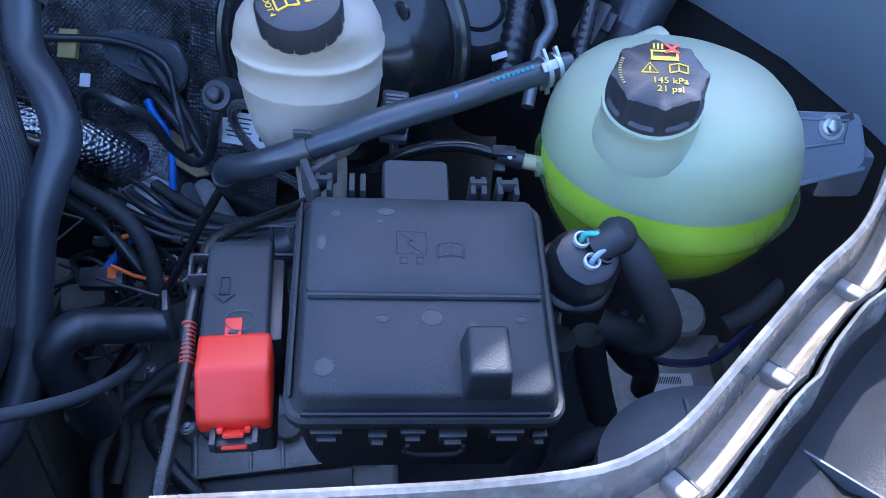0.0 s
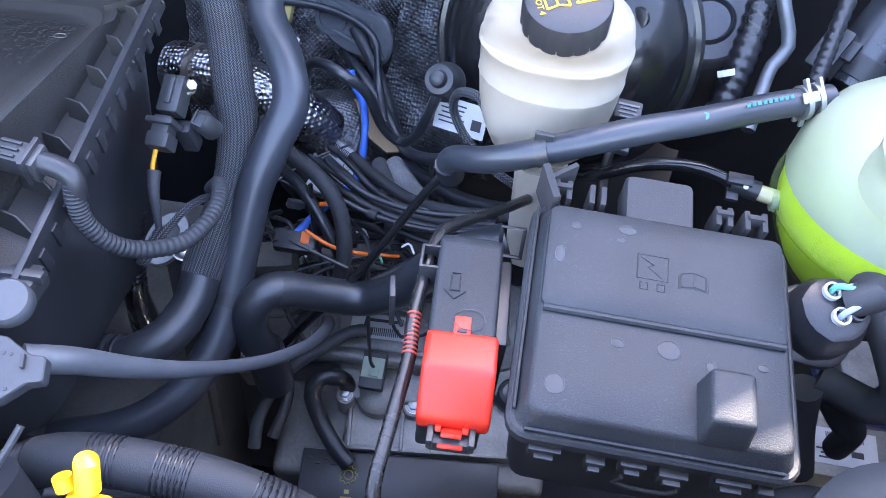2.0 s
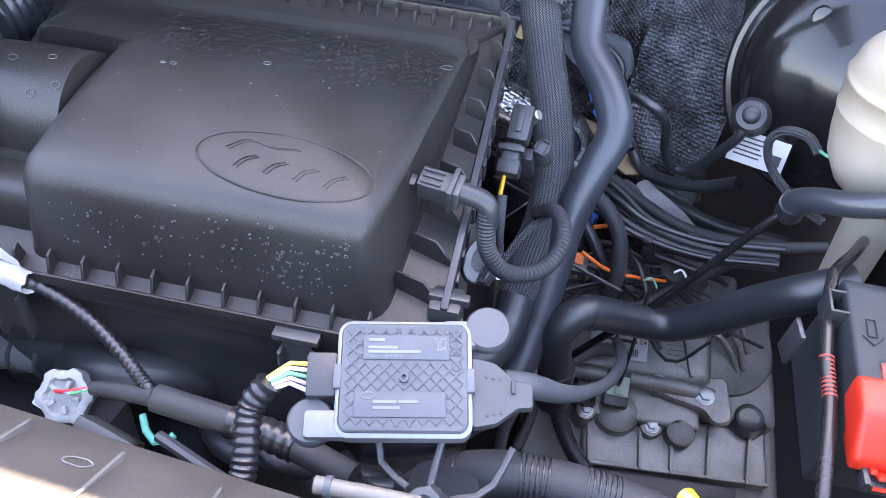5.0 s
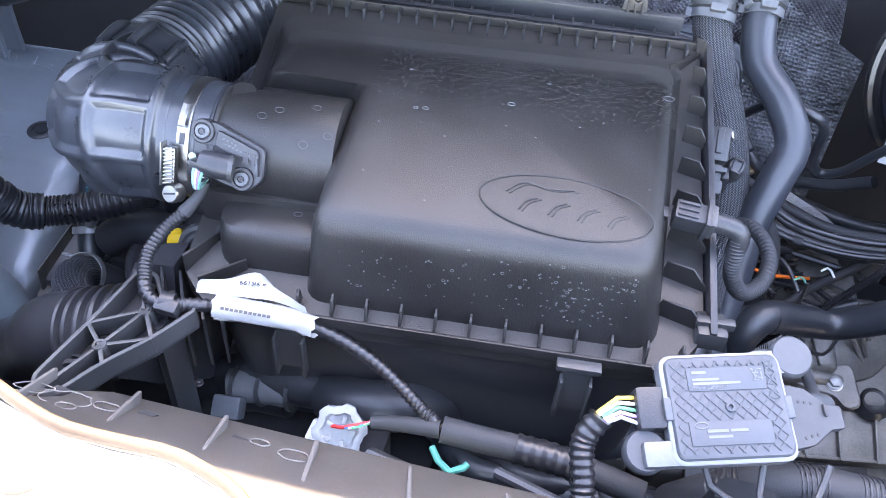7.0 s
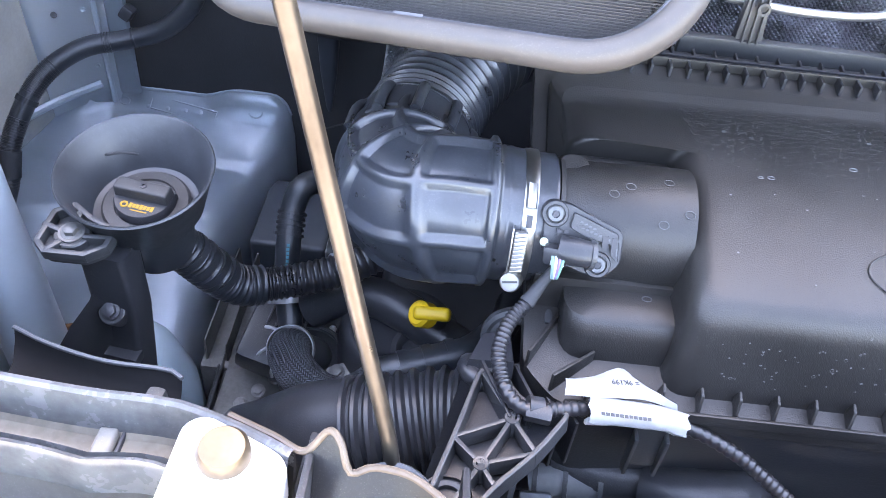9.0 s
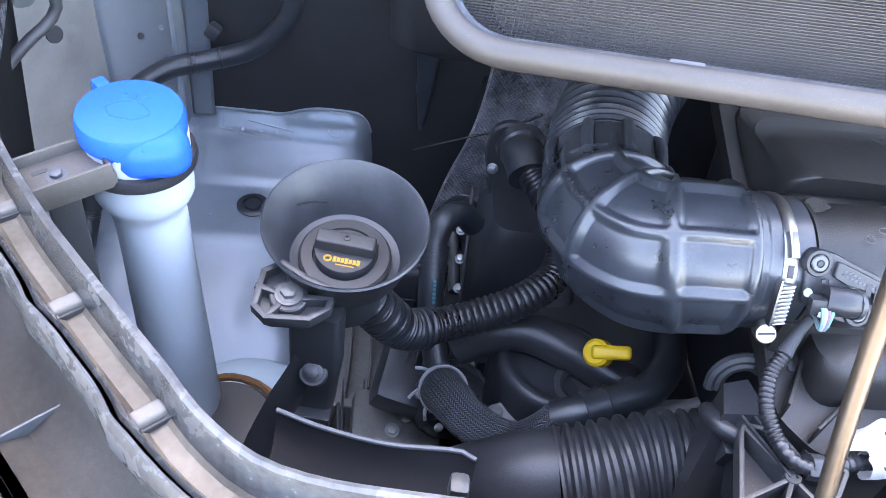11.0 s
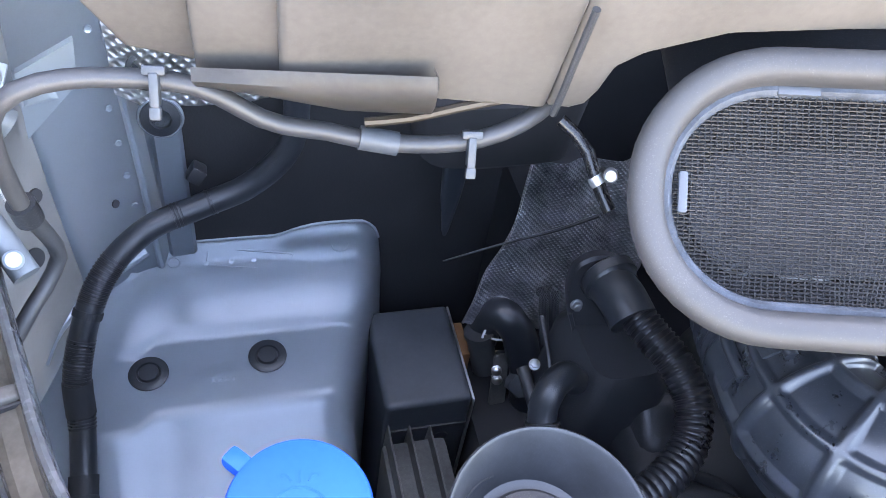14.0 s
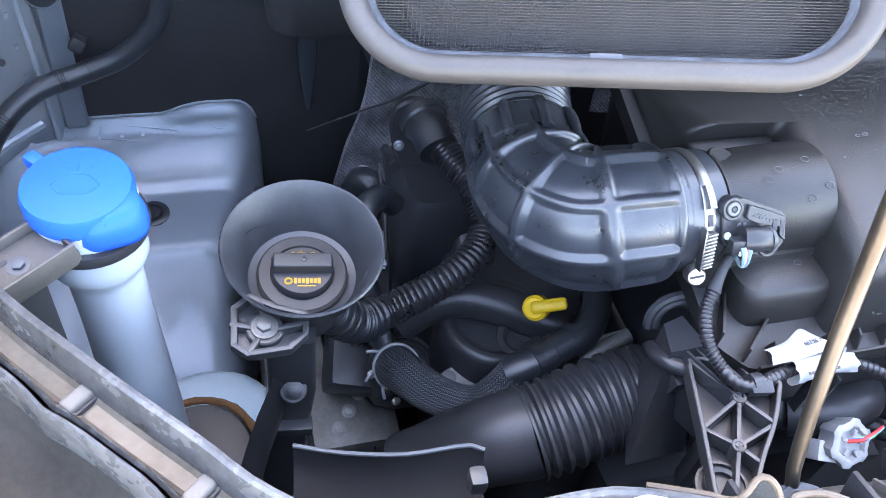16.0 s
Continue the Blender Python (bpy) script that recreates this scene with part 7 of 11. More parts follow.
    def bead(pts, r, closed):
        ps = [on_top(p) for p in pts]
        if closed:
            ps.append(ps[0])
        bm = bmesh.new()
        rings = [[bm.verts.new(q + (u * math.cos(a) + w * math.sin(a)) * r) for a in [2 * math.pi * k / 6 for k in range(6)]] for q, (d, u, w) in zip(ps, frames_of(ps))]
        skin(bm, rings)
        return bm
    part("emblem_rim", bead(ellipse(0.065, 0.0265, 56), 0.0007, True), LID, lid)
    strokes = [[(-0.046, 0.004), (-0.034, 0.015), (-0.016, 0.013), (0.004, 0.016)]] + [[(-0.034 + 0.022 * k, -0.010), (-0.030 + 0.022 * k, -0.002), (-0.022 + 0.022 * k, 0.003)] for k in range(4)]
    for s in strokes:
        part("emblem_stroke", join(bead(smooth_path([Vector((*p, 0)) for p in s], 0.002), 0.0006, False), bead(smooth_path([Vector((p[0] + 0.003, p[1] - 0.001, 0)) for p in s], 0.002), 0.0005, False)), LID, lid)
    for x, y, a in ((-0.086, -0.010, 0.002), (-0.078, -0.0095, 0.0025), (-0.010, 0.012, 0.003), (0.02, 0.06, 0.0015), (-0.10, 0.055, 0.0014), (0.124, 0.066, 0.005), (-0.178, -0.072, 0.004), (-0.165, -0.09, 0.0035), (-0.20, -0.08, 0.004)):
        z = top_z(x, y) + 0.0004 if x > -0.14 else 0.3058
        part("water_mark", ringline(AB @ Matrix.Translation((x, y, z)), ellipse(a, a * 0.7, 16), 0.0004), STAIN, lid)
    rnd = random.Random(21)
    drops = []
    for k in range(26):
        x, y = rnd.uniform(-0.12, 0.12), rnd.uniform(-0.105, 0.118)
        a = rnd.choice((0.0005, 0.0006, 0.0008, 0.0011))
        drops.append(lathe(AB @ Matrix.Translation((x, y, top_z(x, y) - 0.0001)) @ Matrix.Diagonal((1, rnd.uniform(0.5, 1), 1, 1)), [(a, 0), (a * 0.7, 0.0003), (0, 0.0003)], 7))
    beads = bmesh.new()
    for k in range(3200):
        x, y = rnd.uniform(-0.128, 0.128), rnd.uniform(0.0, 0.125)
        if rnd.random() > 0.25 + 0.75 * min(1, y / 0.05):
            continue
        a, h = rnd.choice((0.0004, 0.0005, 0.0006, 0.0008)), rnd.uniform(0.3, 0.55)
        c = AB @ Vector((x, y, top_z(x, y) - 0.00005))
        foot = [beads.verts.new(c + Vector((a * math.cos(1.0472 * q), a * math.sin(1.0472 * q), 0))) for q in range(6)]
        tip = beads.verts.new(c + Vector((0, 0, a * h)))
        for q in range(6):
            beads.faces.new((foot[q], foot[(q + 1) % 6], tip))
    tagged(part("water_bead", beads, material("water_bead", (0.022, 0.022, 0.023), 0.10, vary=0.2, bump=0, spec=0.5), lid, "fine water beads", 80), kind="stuff")
    z0 = flange_z(-0.14) + 0.012
    for k in range(150):
        x = rnd.choice((rnd.uniform(0.0, 0.10), rnd.uniform(-0.125, 0.10)))
        z1 = top_z(x, -0.134) - R
        a = rnd.choice((0.0004, 0.0005, 0.0006, 0.0007, 0.0008, 0.0013))
        if k % 6:
            h = rnd.uniform(0.15, 1.0)
            m = AB @ pose(x, -0.1402 + 0.006 * h - 0.0001, z0 + (z1 - z0) * h, 84, 0, 0)
        else:
            g = radians(rnd.uniform(5, 45))
            m = AB @ pose(x, -0.1341 + R * (1 - math.cos(g)), z1 + R * math.sin(g), 90 - math.degrees(g), 0, 0)
        drops.append(ringline(m, ellipse(a, a * rnd.uniform(0.6, 1.0), 9), 0.00017))
    tagged(part("dried_drop", join(*drops), STAIN_PALE, lid, "pale dried water drops"), kind="stuff")
    return t


air_box()


def air_path():
    # neck, sensor, clamp, rubber elbow and ribbed hose
    ax = (VEH @ Vector((1, 0, 0))).normalized()
    c0 = Vector((-0.243, 0.083, 0.324))
    n = thing("intake_neck", (-0.18, 0.09, 0.26), "round black plastic intake neck of the air box", "intake neck")
    part("pipe", lathe(facing(c0 - ax * 0.004, ax), [(0.040, 0), (0.0445, 0.002), (0.0445, 0.03), (0.046, 0.04), (0.048, 0.09), (0.048, 0.114)], 48), LID, n)
    part("rim_bead", lathe(facing(c0 + ax * 0.012, ax), [(0.044, 0), (0.0475, 0.001), (0.0475, 0.004), (0.044, 0.005)], 48), LID, n)
    part("boss", lathe(facing(c0 + ax * 0.022 + Vector((0, 0.012, 0.038)), (0.1, -0.1, 1)), [(0.013, -0.01), (0.013, 0.004), (0.011, 0.006), (0, 0.006)], 20), LID, n)
    part("lower_block", rbox(axes((-0.185, 0.075, 0.262), ax, VEH @ Vector((0, 1, 0))), 0.11, 0.07, 0.05, 0.006), LID, n)
    for f, a in ((0.05, 0.75), (0.062, 0.85), (0.086, 0.5), (0.104, 0.62), (0.09, 0.95)):
        q = c0 + ax * f + (VEH @ Vector((0, -math.cos(a * 1.57), math.sin(a * 1.57)))) * 0.0487
        part("water_mark", ringline(facing(q, VEH @ Vector((0, -math.cos(a * 1.57), math.sin(a * 1.57)))), ellipse(0.0036, 0.0028, 18), 0.0003), STAIN, n)
    s = thing("air_mass_sensor", (-0.211, 0.035, 0.30), "black air mass sensor screwed to the intake neck", "sensor")
    m = axes((-0.211, 0.0372, 0.3495), ax, (-0.07, 0.54, 0.84))
    outline = [(-0.0245, 0.023), (-0.008, 0.0245), (0.0075, 0.018), (0.030, 0.0095), (0.033, 0.005), (0.033, -0.016), (0.022, -0.026), (0.006, -0.024), (-0.006, -0.020), (-0.0235, -0.012)]
    part("plate", plate(m @ Matrix.Translation((0, 0, -0.016)), outline, 0.013, 0.001, 0.005), BLACK, s)
    ridge = [(-0.004, 0.0185), (0.008, 0.0145), (0.0285, 0.0065), (0.0305, -0.0135), (0.025, -0.0085), (0.0245, -0.001), (0.004, 0.003), (-0.006, 0.008)]
    part("label_pad", plate(m @ Matrix.Translation((0, 0, -0.004)), ridge, 0.005, 0.0008, 0.0015), BLACK, s)
    for x, y in ((-0.0168, 0.0160), (0.0168, -0.0165)):
        q = m @ Matrix.Translation((x, y, -0.002))
        part("screw_boss", lathe(q, [(0.0095, -0.012), (0.0095, 0.0), (0.0088, 0.001), (0.0068, 0.001), (0.0066, -0.0005), (0, -0.0005)], 28), BLACK, s)
        sc = part("screw", lathe(q, [(0.0060, -0.001), (0.0060, 0.0014), (0.0052, 0.0022), (0.0028, 0.0022), (0.0026, 0.0008), (0, 0.0008)], 24), material("dark_screw", (0.10, 0.105, 0.11), 0.35, 0.8), s)
        part("star_recess", lathe(q @ Matrix.Translation((0, 0, 0.0016)), [(0.0026, 0), (0.0026, 0.0008), (0, 0.0008)], 12, lambda k, r, z: r * (1 if k % 2 else 0.62)), INK, sc)
    part("socket", tube([m @ Vector((-0.012, -0.007, 0.004)), m @ Vector((0.0, -0.008, 0.006)), m @ Vector((0.010, -0.009, 0.004))], lambda k: 0.0098 - 0.0014 * abs(k - 0.4), 20, 0.003, shape=lambda a: 1 + 0.12 * abs(math.cos(2 * a))), BLACK, s)
    part("socket_collar", tube([m @ Vector((0.008, -0.009, 0.0045)), m @ Vector((0.0115, -0.0092, 0.0038))], 0.0105, 20, 0.002), GREY_BLACK, s)
    part("plug", rbox(m @ pose(-0.0125, -0.010, 0.000, 12, -12, 0), 0.017, 0.0125, 0.0115, 0.002), BLACK, s)
    part("plug_lock", rbox(m @ pose(-0.0125, -0.0165, 0.008, 0, 0, 0), 0.010, 0.004, 0.003, 0.001), PAPER, s, "white locking tab")
    part("green_pin", lathe(m @ Matrix.Translation((-0.0225, -0.004, 0.0005)), [(0.0030, 0), (0.003, 0.0012), (0.0016, 0.0015), (0, 0.0006)], 16), GREEN_GREY, s)
    for x, y, w, h in ((0.0195, 0.0005, 0.0042, 0.0085), (0.0255, -0.001, 0.0026, 0.0095), (-0.013, 0.0045, 0.003, 0.0026), (-0.008, 0.0045, 0.003, 0.0026), (0.003, 0.0095, 0.008, 0.0016)):
        part("slot", rbox(m @ Matrix.Translation((x, y, 0.0006)), w, h, 0.0009, 0), INK, s)
    part("print", bars(m @ Matrix.Translation((0, 0, 0.0011)), [(0.0015 + 0.0032 * k, 0.0125 - 0.0012 * k, 0.0023, 0.0014) for k in range(4)] + [(0.003 + 0.0031 * k, 0.0088 - 0.0011 * k, 0.0023, 0.0017) for k in range(7)] + [(0.0285, 0.0020, 0.0014, 0.0016), (0.0283, -0.006, 0.001, 0.006)]), STAIN, s)
    for k, cl in enumerate(((0.16, 0.26, 0.26), (0.34, 0.38, 0.42), (0.20, 0.12, 0.24), (0.10, 0.28, 0.22))):
        part("wire", tube([m @ Vector((-0.0165 + 0.0027 * k, -0.0115, 0.0115)), m @ Vector((-0.016 + 0.002 * k, -0.017, 0.0135)), m @ Vector((-0.015 + 0.001 * k, -0.027, 0.010)), (-0.2215, 0.0300, 0.329)], 0.0012, 6, 0.004), material("sensor_wire", cl, 0.4), s)
    el = thing("intake_elbow", (-0.34, 0.13, 0.24), "shiny black rubber intake elbow with raised ribs", "intake elbow")
    path = [c0 + ax * 0.012, c0 - ax * 0.02, c0 - ax * 0.055, (-0.327, 0.081, 0.316), (-0.350, 0.108, 0.309), (-0.3585, 0.143, 0.305), (-0.358, 0.168, 0.303)]
    rad = lambda k: 0.0462 + 0.0075 * math.sin(math.pi * min(1, k * 1.02)) ** 0.8
    part("elbow", ribbed_tube(path, rad, (0.048, 0.082, 0.122, 0.160, 0.196), 8, 0.28, 0.0062, 0.0052, 0.046, 0.198, 144, 0.0013), ELBOW, el, angle=75)
    part("cuff", tube([c0 + ax * 0.010, c0 - ax * 0.024], 0.0488, 48, 0.006), ELBOW, el)
    part("cuff_edge", tube([c0 - ax * 0.022, c0 - ax * 0.026], 0.0512, 48, 0.002), ELBOW, el)
    part("cuff_lettering", join(*[rbox(facing(c0 - ax * 0.030 + (VEH @ Vector((0, -math.cos(a), math.sin(a)))) * 0.0502, VEH @ Vector((0, -math.cos(a), math.sin(a))), ax), 0.0026, 0.0042, 0.0008, 0.0002) for a in [0.72 + 0.085 * k for k in range(8)]]), ELBOW, el)
    cl = thing("hose_clamp", c0, "bright steel worm-drive hose clamp on the intake elbow", "hose clamp")
    band_steel = material("band_steel", (0.34, 0.335, 0.32), 0.3, 1.0, vary=0.2, bump=0.05)
    cm = facing(c0 - ax * 0.013, ax)
    part("band", lathe(cm, [(0.0480, 0), (0.0503, 0), (0.0507, 0.0008), (0.0507, 0.0092), (0.0503, 0.010), (0.0480, 0.010), (0.0480, 0)], 64), band_steel, cl)
    part("band_tail", tube([c0 - ax * 0.008 + (VEH @ Vector((0, -math.cos(a), math.sin(a)))) * (0.0512 + 0.001 * k) for k, a in enumerate((1.15, 0.95, 0.8))], 0.004, 8, 0.003, shape=lambda a: 1 if abs(math.sin(a)) > 0.5 else 0.35), band_steel, cl)
    part("band_slot", rbox(facing(c0 - ax * 0.008 + (VEH @ Vector((0, -math.cos(0.62), math.sin(0.62)))) * 0.0508, VEH @ Vector((0, -math.cos(0.62), math.sin(0.62))), ax), 0.009, 0.0042, 0.0006, 0.0002), INK, cl)
    hs = axes((-0.2485, 0.0268, 0.3335), Vector((0.02, -0.32, -0.75)), (1, 0, 0))
    h = part("housing", rbox(hs @ Matrix.Translation((-0.004, 0, 0.001)), 0.030, 0.0095, 0.006, 0.002), band_steel, cl)
    part("side_fin", rbox(hs @ Matrix.Translation((-0.005, -0.0058, 0.001)), 0.034, 0.0012, 0.009, 0.0004), band_steel, cl)
    for k in range(10):
        part("thread", rbox(hs @ pose(-0.018 + 0.0030 * k, 0, 0.006, 0, 0, 16), 0.0014, 0.0080, 0.0036, 0.0005), STEEL, cl)
    head = part("screw_head", lathe(facing((-0.250, 0.022, 0.312), (-0.1, -0.62, 0.35)), [(0.0078, -0.006), (0.0078, 0.003), (0.0066, 0.005), (0, 0.005)], 24), STEEL, cl)
    part("screw_slot", rbox(facing((-0.2505, 0.0180, 0.3145), (-0.1, -0.62, 0.35)), 0.011, 0.0015, 0.0007, 0), INK, head)
    rh = thing("ribbed_intake_hose", (-0.35, 0.33, 0.22), "black ribbed rubber intake hose going back to the cowl", "hose")
    part("hose", tube([(-0.358, 0.182, 0.303), (-0.356, 0.21, 0.302), (-0.352, 0.245, 0.303), (-0.343, 0.285, 0.307), (-0.327, 0.33, 0.311), (-0.305, 0.38, 0.308), (-0.27, 0.46, 0.29)], 0.0525, 40, corr=(0.0088, 0.0030)), ELBOW, rh)
    part("collar", tube([(-0.3585, 0.150, 0.304), (-0.358, 0.168, 0.303), (-0.358, 0.188, 0.303)], 0.0515, 40, 0.004), ELBOW, rh)
    for a in (0.25, 0.85, 1.45, 2.05, 2.7):
        q = Vector((-0.3585, 0.168, 0.3035)) + Vector((math.cos(a) * 0.0515, 0, math.sin(a) * 0.0515))
        d = Vector((math.cos(a), 0, math.sin(a)))
        part("lug", tube([q - Vector((0, 0.022, 0)) + d * 0.002, q + d * 0.0035, q + Vector((0, 0.012, 0)) + d * 0.002, q + Vector((0, 0.018, 0)) - d * 0.002], 0.0048, 10, 0.004), ELBOW, rh)
    part("end_flange", tube([(-0.272, 0.455, 0.291), (-0.25, 0.56, 0.25)], 0.052, 24, 0.03), DEEP, rh)


air_path()


def bracket():
    """The ribbed arm in front of the air box: a frame with webs and round bosses over a back plate."""
    t = thing("ribbed_bracket", (-0.24, -0.08, 0.18), "black plastic bracket with triangular ribs and round holes", "bracket")
    o = Vector((-0.241, -0.088, 0.2735))
    m = axes(o, (-0.247 + 0.231, -0.104 + 0.066, -0.002), (1, -0.2, 0.1))
    # bracket plane: x runs towards the front, y towards the air box
    loc = lambda p: m.inverted() @ Vector(p)
    a, b = loc((-0.2307, -0.0661, 0.276)), loc((-0.2452, -0.1047, 0.274))
    outline = [loc(p) for p in ((-0.2753, -0.1460, 0.270), (-0.2660, -0.0878, 0.272), (-0.2585, -0.0290, 0.276), (-0.2425, -0.0300, 0.276), (-0.2255, -0.0535, 0.275), (-0.1932, -0.0560, 0.268), (-0.2108, -0.0901, 0.267), (-0.2333, -0.1184, 0.264), (-0.2510, -0.1520, 0.264))]
    rim = [Vector((p[0], p[1], 0)) for p in roundpoly([(p.x, p.y) for p in outline], (0.012, 0.004, 0.008, 0.010, 0.016, 0.004, 0.02, 0.02, 0.008), 5)]
    bm = bmesh.new()
    rings = []
    for k, p in enumerate(rim):
        d = (rim[(k + 1) % len(rim)] - rim[k - 1]).normalized()
        side = Vector((-d.y, d.x, 0)) * 0.0017
        rings.append([bm.verts.new(m @ (p + side * e + Vector((0, 0, z)))) for e, z in ((-1, -0.016), (-1, -0.0006), (-0.6, 0.0), (0.6, 0.0), (1, -0.0006), (1, -0.016))])
    for r0, r1 in zip(rings, rings[1:] + rings[:1]):
        for k in range(6):
            bm.faces.new((r0[k], r0[(k + 1) % 6], r1[(k + 1) % 6], r1[k]))
    bmesh.ops.recalc_face_normals(bm, faces=bm.faces)
    part("rim", bm, GREY_BLACK, t)

    def web(p, q, h=0.015, w=0.0031):
        d = q - p
        return rbox(m @ Matrix.Translation(((p.x + q.x) / 2, (p.y + q.y) / 2, -h - 0.0006)) @ Matrix.Rotation(math.atan2(d.y, d.x), 4, "Z"), math.hypot(d.x, d.y), w, h, 0.0005)
    tip, left, top, notch, right, low, foot, end = (outline[k] for k in (0, 1, 2, 4, 5, 6, 7, 8))
    for p, q in ((a, top), (a, left), (a, notch), (a, low), (a, b), (b, left), (b, (tip + end) / 2), (b, foot), (b, low)):
        part("web", web(p, q), GREY_BLACK, t)
    for p in (a, b):
        part("boss", lathe(m @ Matrix.Translation((p.x, p.y, -0.016)), [(0.0030, 0), (0.0056, 0), (0.0056, 0.0152), (0.0050, 0.0160), (0.0032, 0.0158), (0.0030, 0.0)], 24), GREY_BLACK, t)
        part("hole", lathe(m @ Matrix.Translation((p.x, p.y, -0.006)), [(0.0029, 0), (0.0029, 0.001), (0, 0.001)], 16), DEEP, t)
    dish = loc((-0.262, -0.128, 0.262))
    part("ring_boss", lathe(m @ Matrix.Translation((dish.x, dish.y, dish.z - 0.006)), [(0.010, 0), (0.010, 0.004), (0.013, 0.005), (0.0135, 0.0), (0.017, 0.0), (0.017, 0.003), (0.019, 0.003), (0.019, -0.002)], 28), BLACK, t)
    part("back_plate", plate(m @ Matrix.Translation((0, 0, -0.020)), [(p.x, p.y) for p in outline], 0.003, 0, 0.004), BLACK, t)
    part("leg", rbox(axes((-0.222, -0.060, 0.12), (1, -0.3, 0), (0.3, 1, 0)), 0.010, 0.022, 0.14, 0.002), BLACK, t)
    # the saddle near the dipstick
    part("hose_clip", tube([Vector((-0.237, 0.034, 0.238)) + Vector((-math.cos(a) * 0.021, 0.006 * math.sin(a), math.sin(a) * 0.021)) for a in (-0.3, 0.2, 0.7, 1.2, 1.7, 2.3)], 0.0075, 12, 0.003, shape=lambda a: 0.5 + 0.5 * abs(math.sin(a))), GREY_BLACK, t)
    part("clip_post", rbox(axes((-0.218, 0.034, 0.225), (1, 0.1, 0), (0, 1, 0.1)), 0.006, 0.016, 0.055, 0.002), GREY_BLACK, t)
    part("side_wall", loft([[Vector(p) for p in ((-0.268, -0.020, 0.268), (-0.262, 0.012, 0.262), (-0.243, 0.020, 0.262), (-0.236, -0.016, 0.270))], [Vector(p) for p in ((-0.285, -0.060, 0.16), (-0.270, 0.0, 0.16), (-0.24, 0.0, 0.16), (-0.23, -0.05, 0.16))]]), BLACK, t)
    part("saddle", join(tube([(-0.262, 0.012, 0.228), (-0.27, -0.01, 0.25), (-0.262, -0.028, 0.258), (-0.245, -0.03, 0.255)], 0.007, 10), rbox(axes((-0.25, -0.02, 0.20), (1, 0.2, 0), (0, 1, 0.2)), 0.03, 0.012, 0.05, 0.003)), BLACK, t)
    for k in range(5):
        part("saddle_web", rbox(axes((-0.245 + 0.012 * k, -0.045 + 0.006 * k, 0.20), (0.5, -0.8, 0), (0.8, 0.5, 0)), 0.05, 0.0025, 0.075 - 0.006 * k, 0.0008), BLACK, t)


bracket()

hn = thing("sensor_harness", (-0.15, -0.03, 0.15), "thin ribbed wiring conduit with a white paper flag", "harness")
part("tape_end", tube([(-0.222, 0.0285, 0.327), (-0.2285, 0.0225, 0.314), (-0.236, 0.010, 0.305)], lambda k: 0.0032 + 0.0028 * k, 12), CLOTH_TAPE, hn)
part("conduit", tube([(-0.2355, 0.0105, 0.3055), (-0.245, -0.0045, 0.298), (-0.2483, -0.026, 0.291), (-0.2425, -0.044, 0.2845), (-0.2325, -0.0572, 0.2805), (-0.217, -0.0605, 0.2785), (-0.198, -0.052, 0.2765), (-0.16, -0.036, 0.266), (-0.11, -0.026, 0.253), (-0.07, -0.028, 0.238), (-0.04, -0.036, 0.223), (-0.016, -0.046, 0.212), (0.0, -0.054, 0.208)], 0.0056, 14, corr=(0.0030, 0.0009)), CORR, hn)
part("cable_tie", join(tube([(-0.222, -0.0585, 0.2785), (-0.212, -0.0565, 0.277)], 0.0082, 12, 0.003), rbox(facing((-0.214, -0.060, 0.272), (0, -0.3, 0.9)), 0.018, 0.010, 0.012, 0.002)), BLACK, hn)
FLAG = smooth_path([Vector(p) for p in ((-0.181, -0.0485, 0.277), (-0.160, -0.0415, 0.272), (-0.135, -0.0345, 0.266), (-0.110, -0.0300, 0.260))], 0.004)
rows = []
for k, p in enumerate(FLAG):
    f = k / (len(FLAG) - 1)
    row = []
    for j in range(22):
        ang = radians(-150 + 16 * j)
        r = 0.0092 - 0.0012 * f + 0.0016 * noise.noise(Vector((f * 4, j * 0.35, 3.3))) + 0.0007 * noise.noise(Vector((f * 14, j * 0.9, 8.1)))
        row.append(p + Vector((0.003 * noise.noise(Vector((j * 0.5, f, 0.5))) * (k in (0, len(FLAG) - 1)), r * math.cos(ang) * 1.1, r * math.sin(ang))))
    rows.append(row)
part("paper_flag", sheet(rows, 0.0007), PAPER, hn, "crumpled white paper label wrapped round the conduit")
FOLD_LOW = [Vector(p) for p in ((-0.199, -0.046, 0.284), (-0.178, -0.042, 0.284), (-0.158, -0.036, 0.282), (-0.138, -0.029, 0.276), (-0.118, -0.026, 0.268))]
FOLD_TOP = [Vector(p) for p in ((-0.200, -0.031, 0.283), (-0.180, -0.025, 0.285), (-0.163, -0.014, 0.286), (-0.146, -0.019, 0.279), (-0.120, -0.024, 0.268))]
part("paper_fold", sheet([[lo.lerp(hi, f) + Vector((0, 0, 0.005 * math.sin(math.pi * f) + 0.0015 * noise.noise(lo * 60 + Vector((0, 0, 3 * f))))) for lo, hi in zip(smooth_path(FOLD_LOW, 0.004), smooth_path(FOLD_TOP, 0.004))] for f in (0, 0.2, 0.4, 0.6, 0.8, 1.0)], 0.0006), PAPER, hn, "raised fold of the paper label")
words("= 9K199", 0.0058, axes((-0.160, -0.0285, 0.2892), (-0.95, -0.28, 0.12), (0.25, -0.95, 0.0)), INK, hn)
part("flag_print", bars(axes((-0.155, -0.0435, 0.2832), (-0.95, -0.26, 0.2), (0.2, -0.95, -0.3)), [(-0.014 + 0.0034 * k, 0.007, 0.0026, 0.0022) for k in range(11)]), INK, hn)
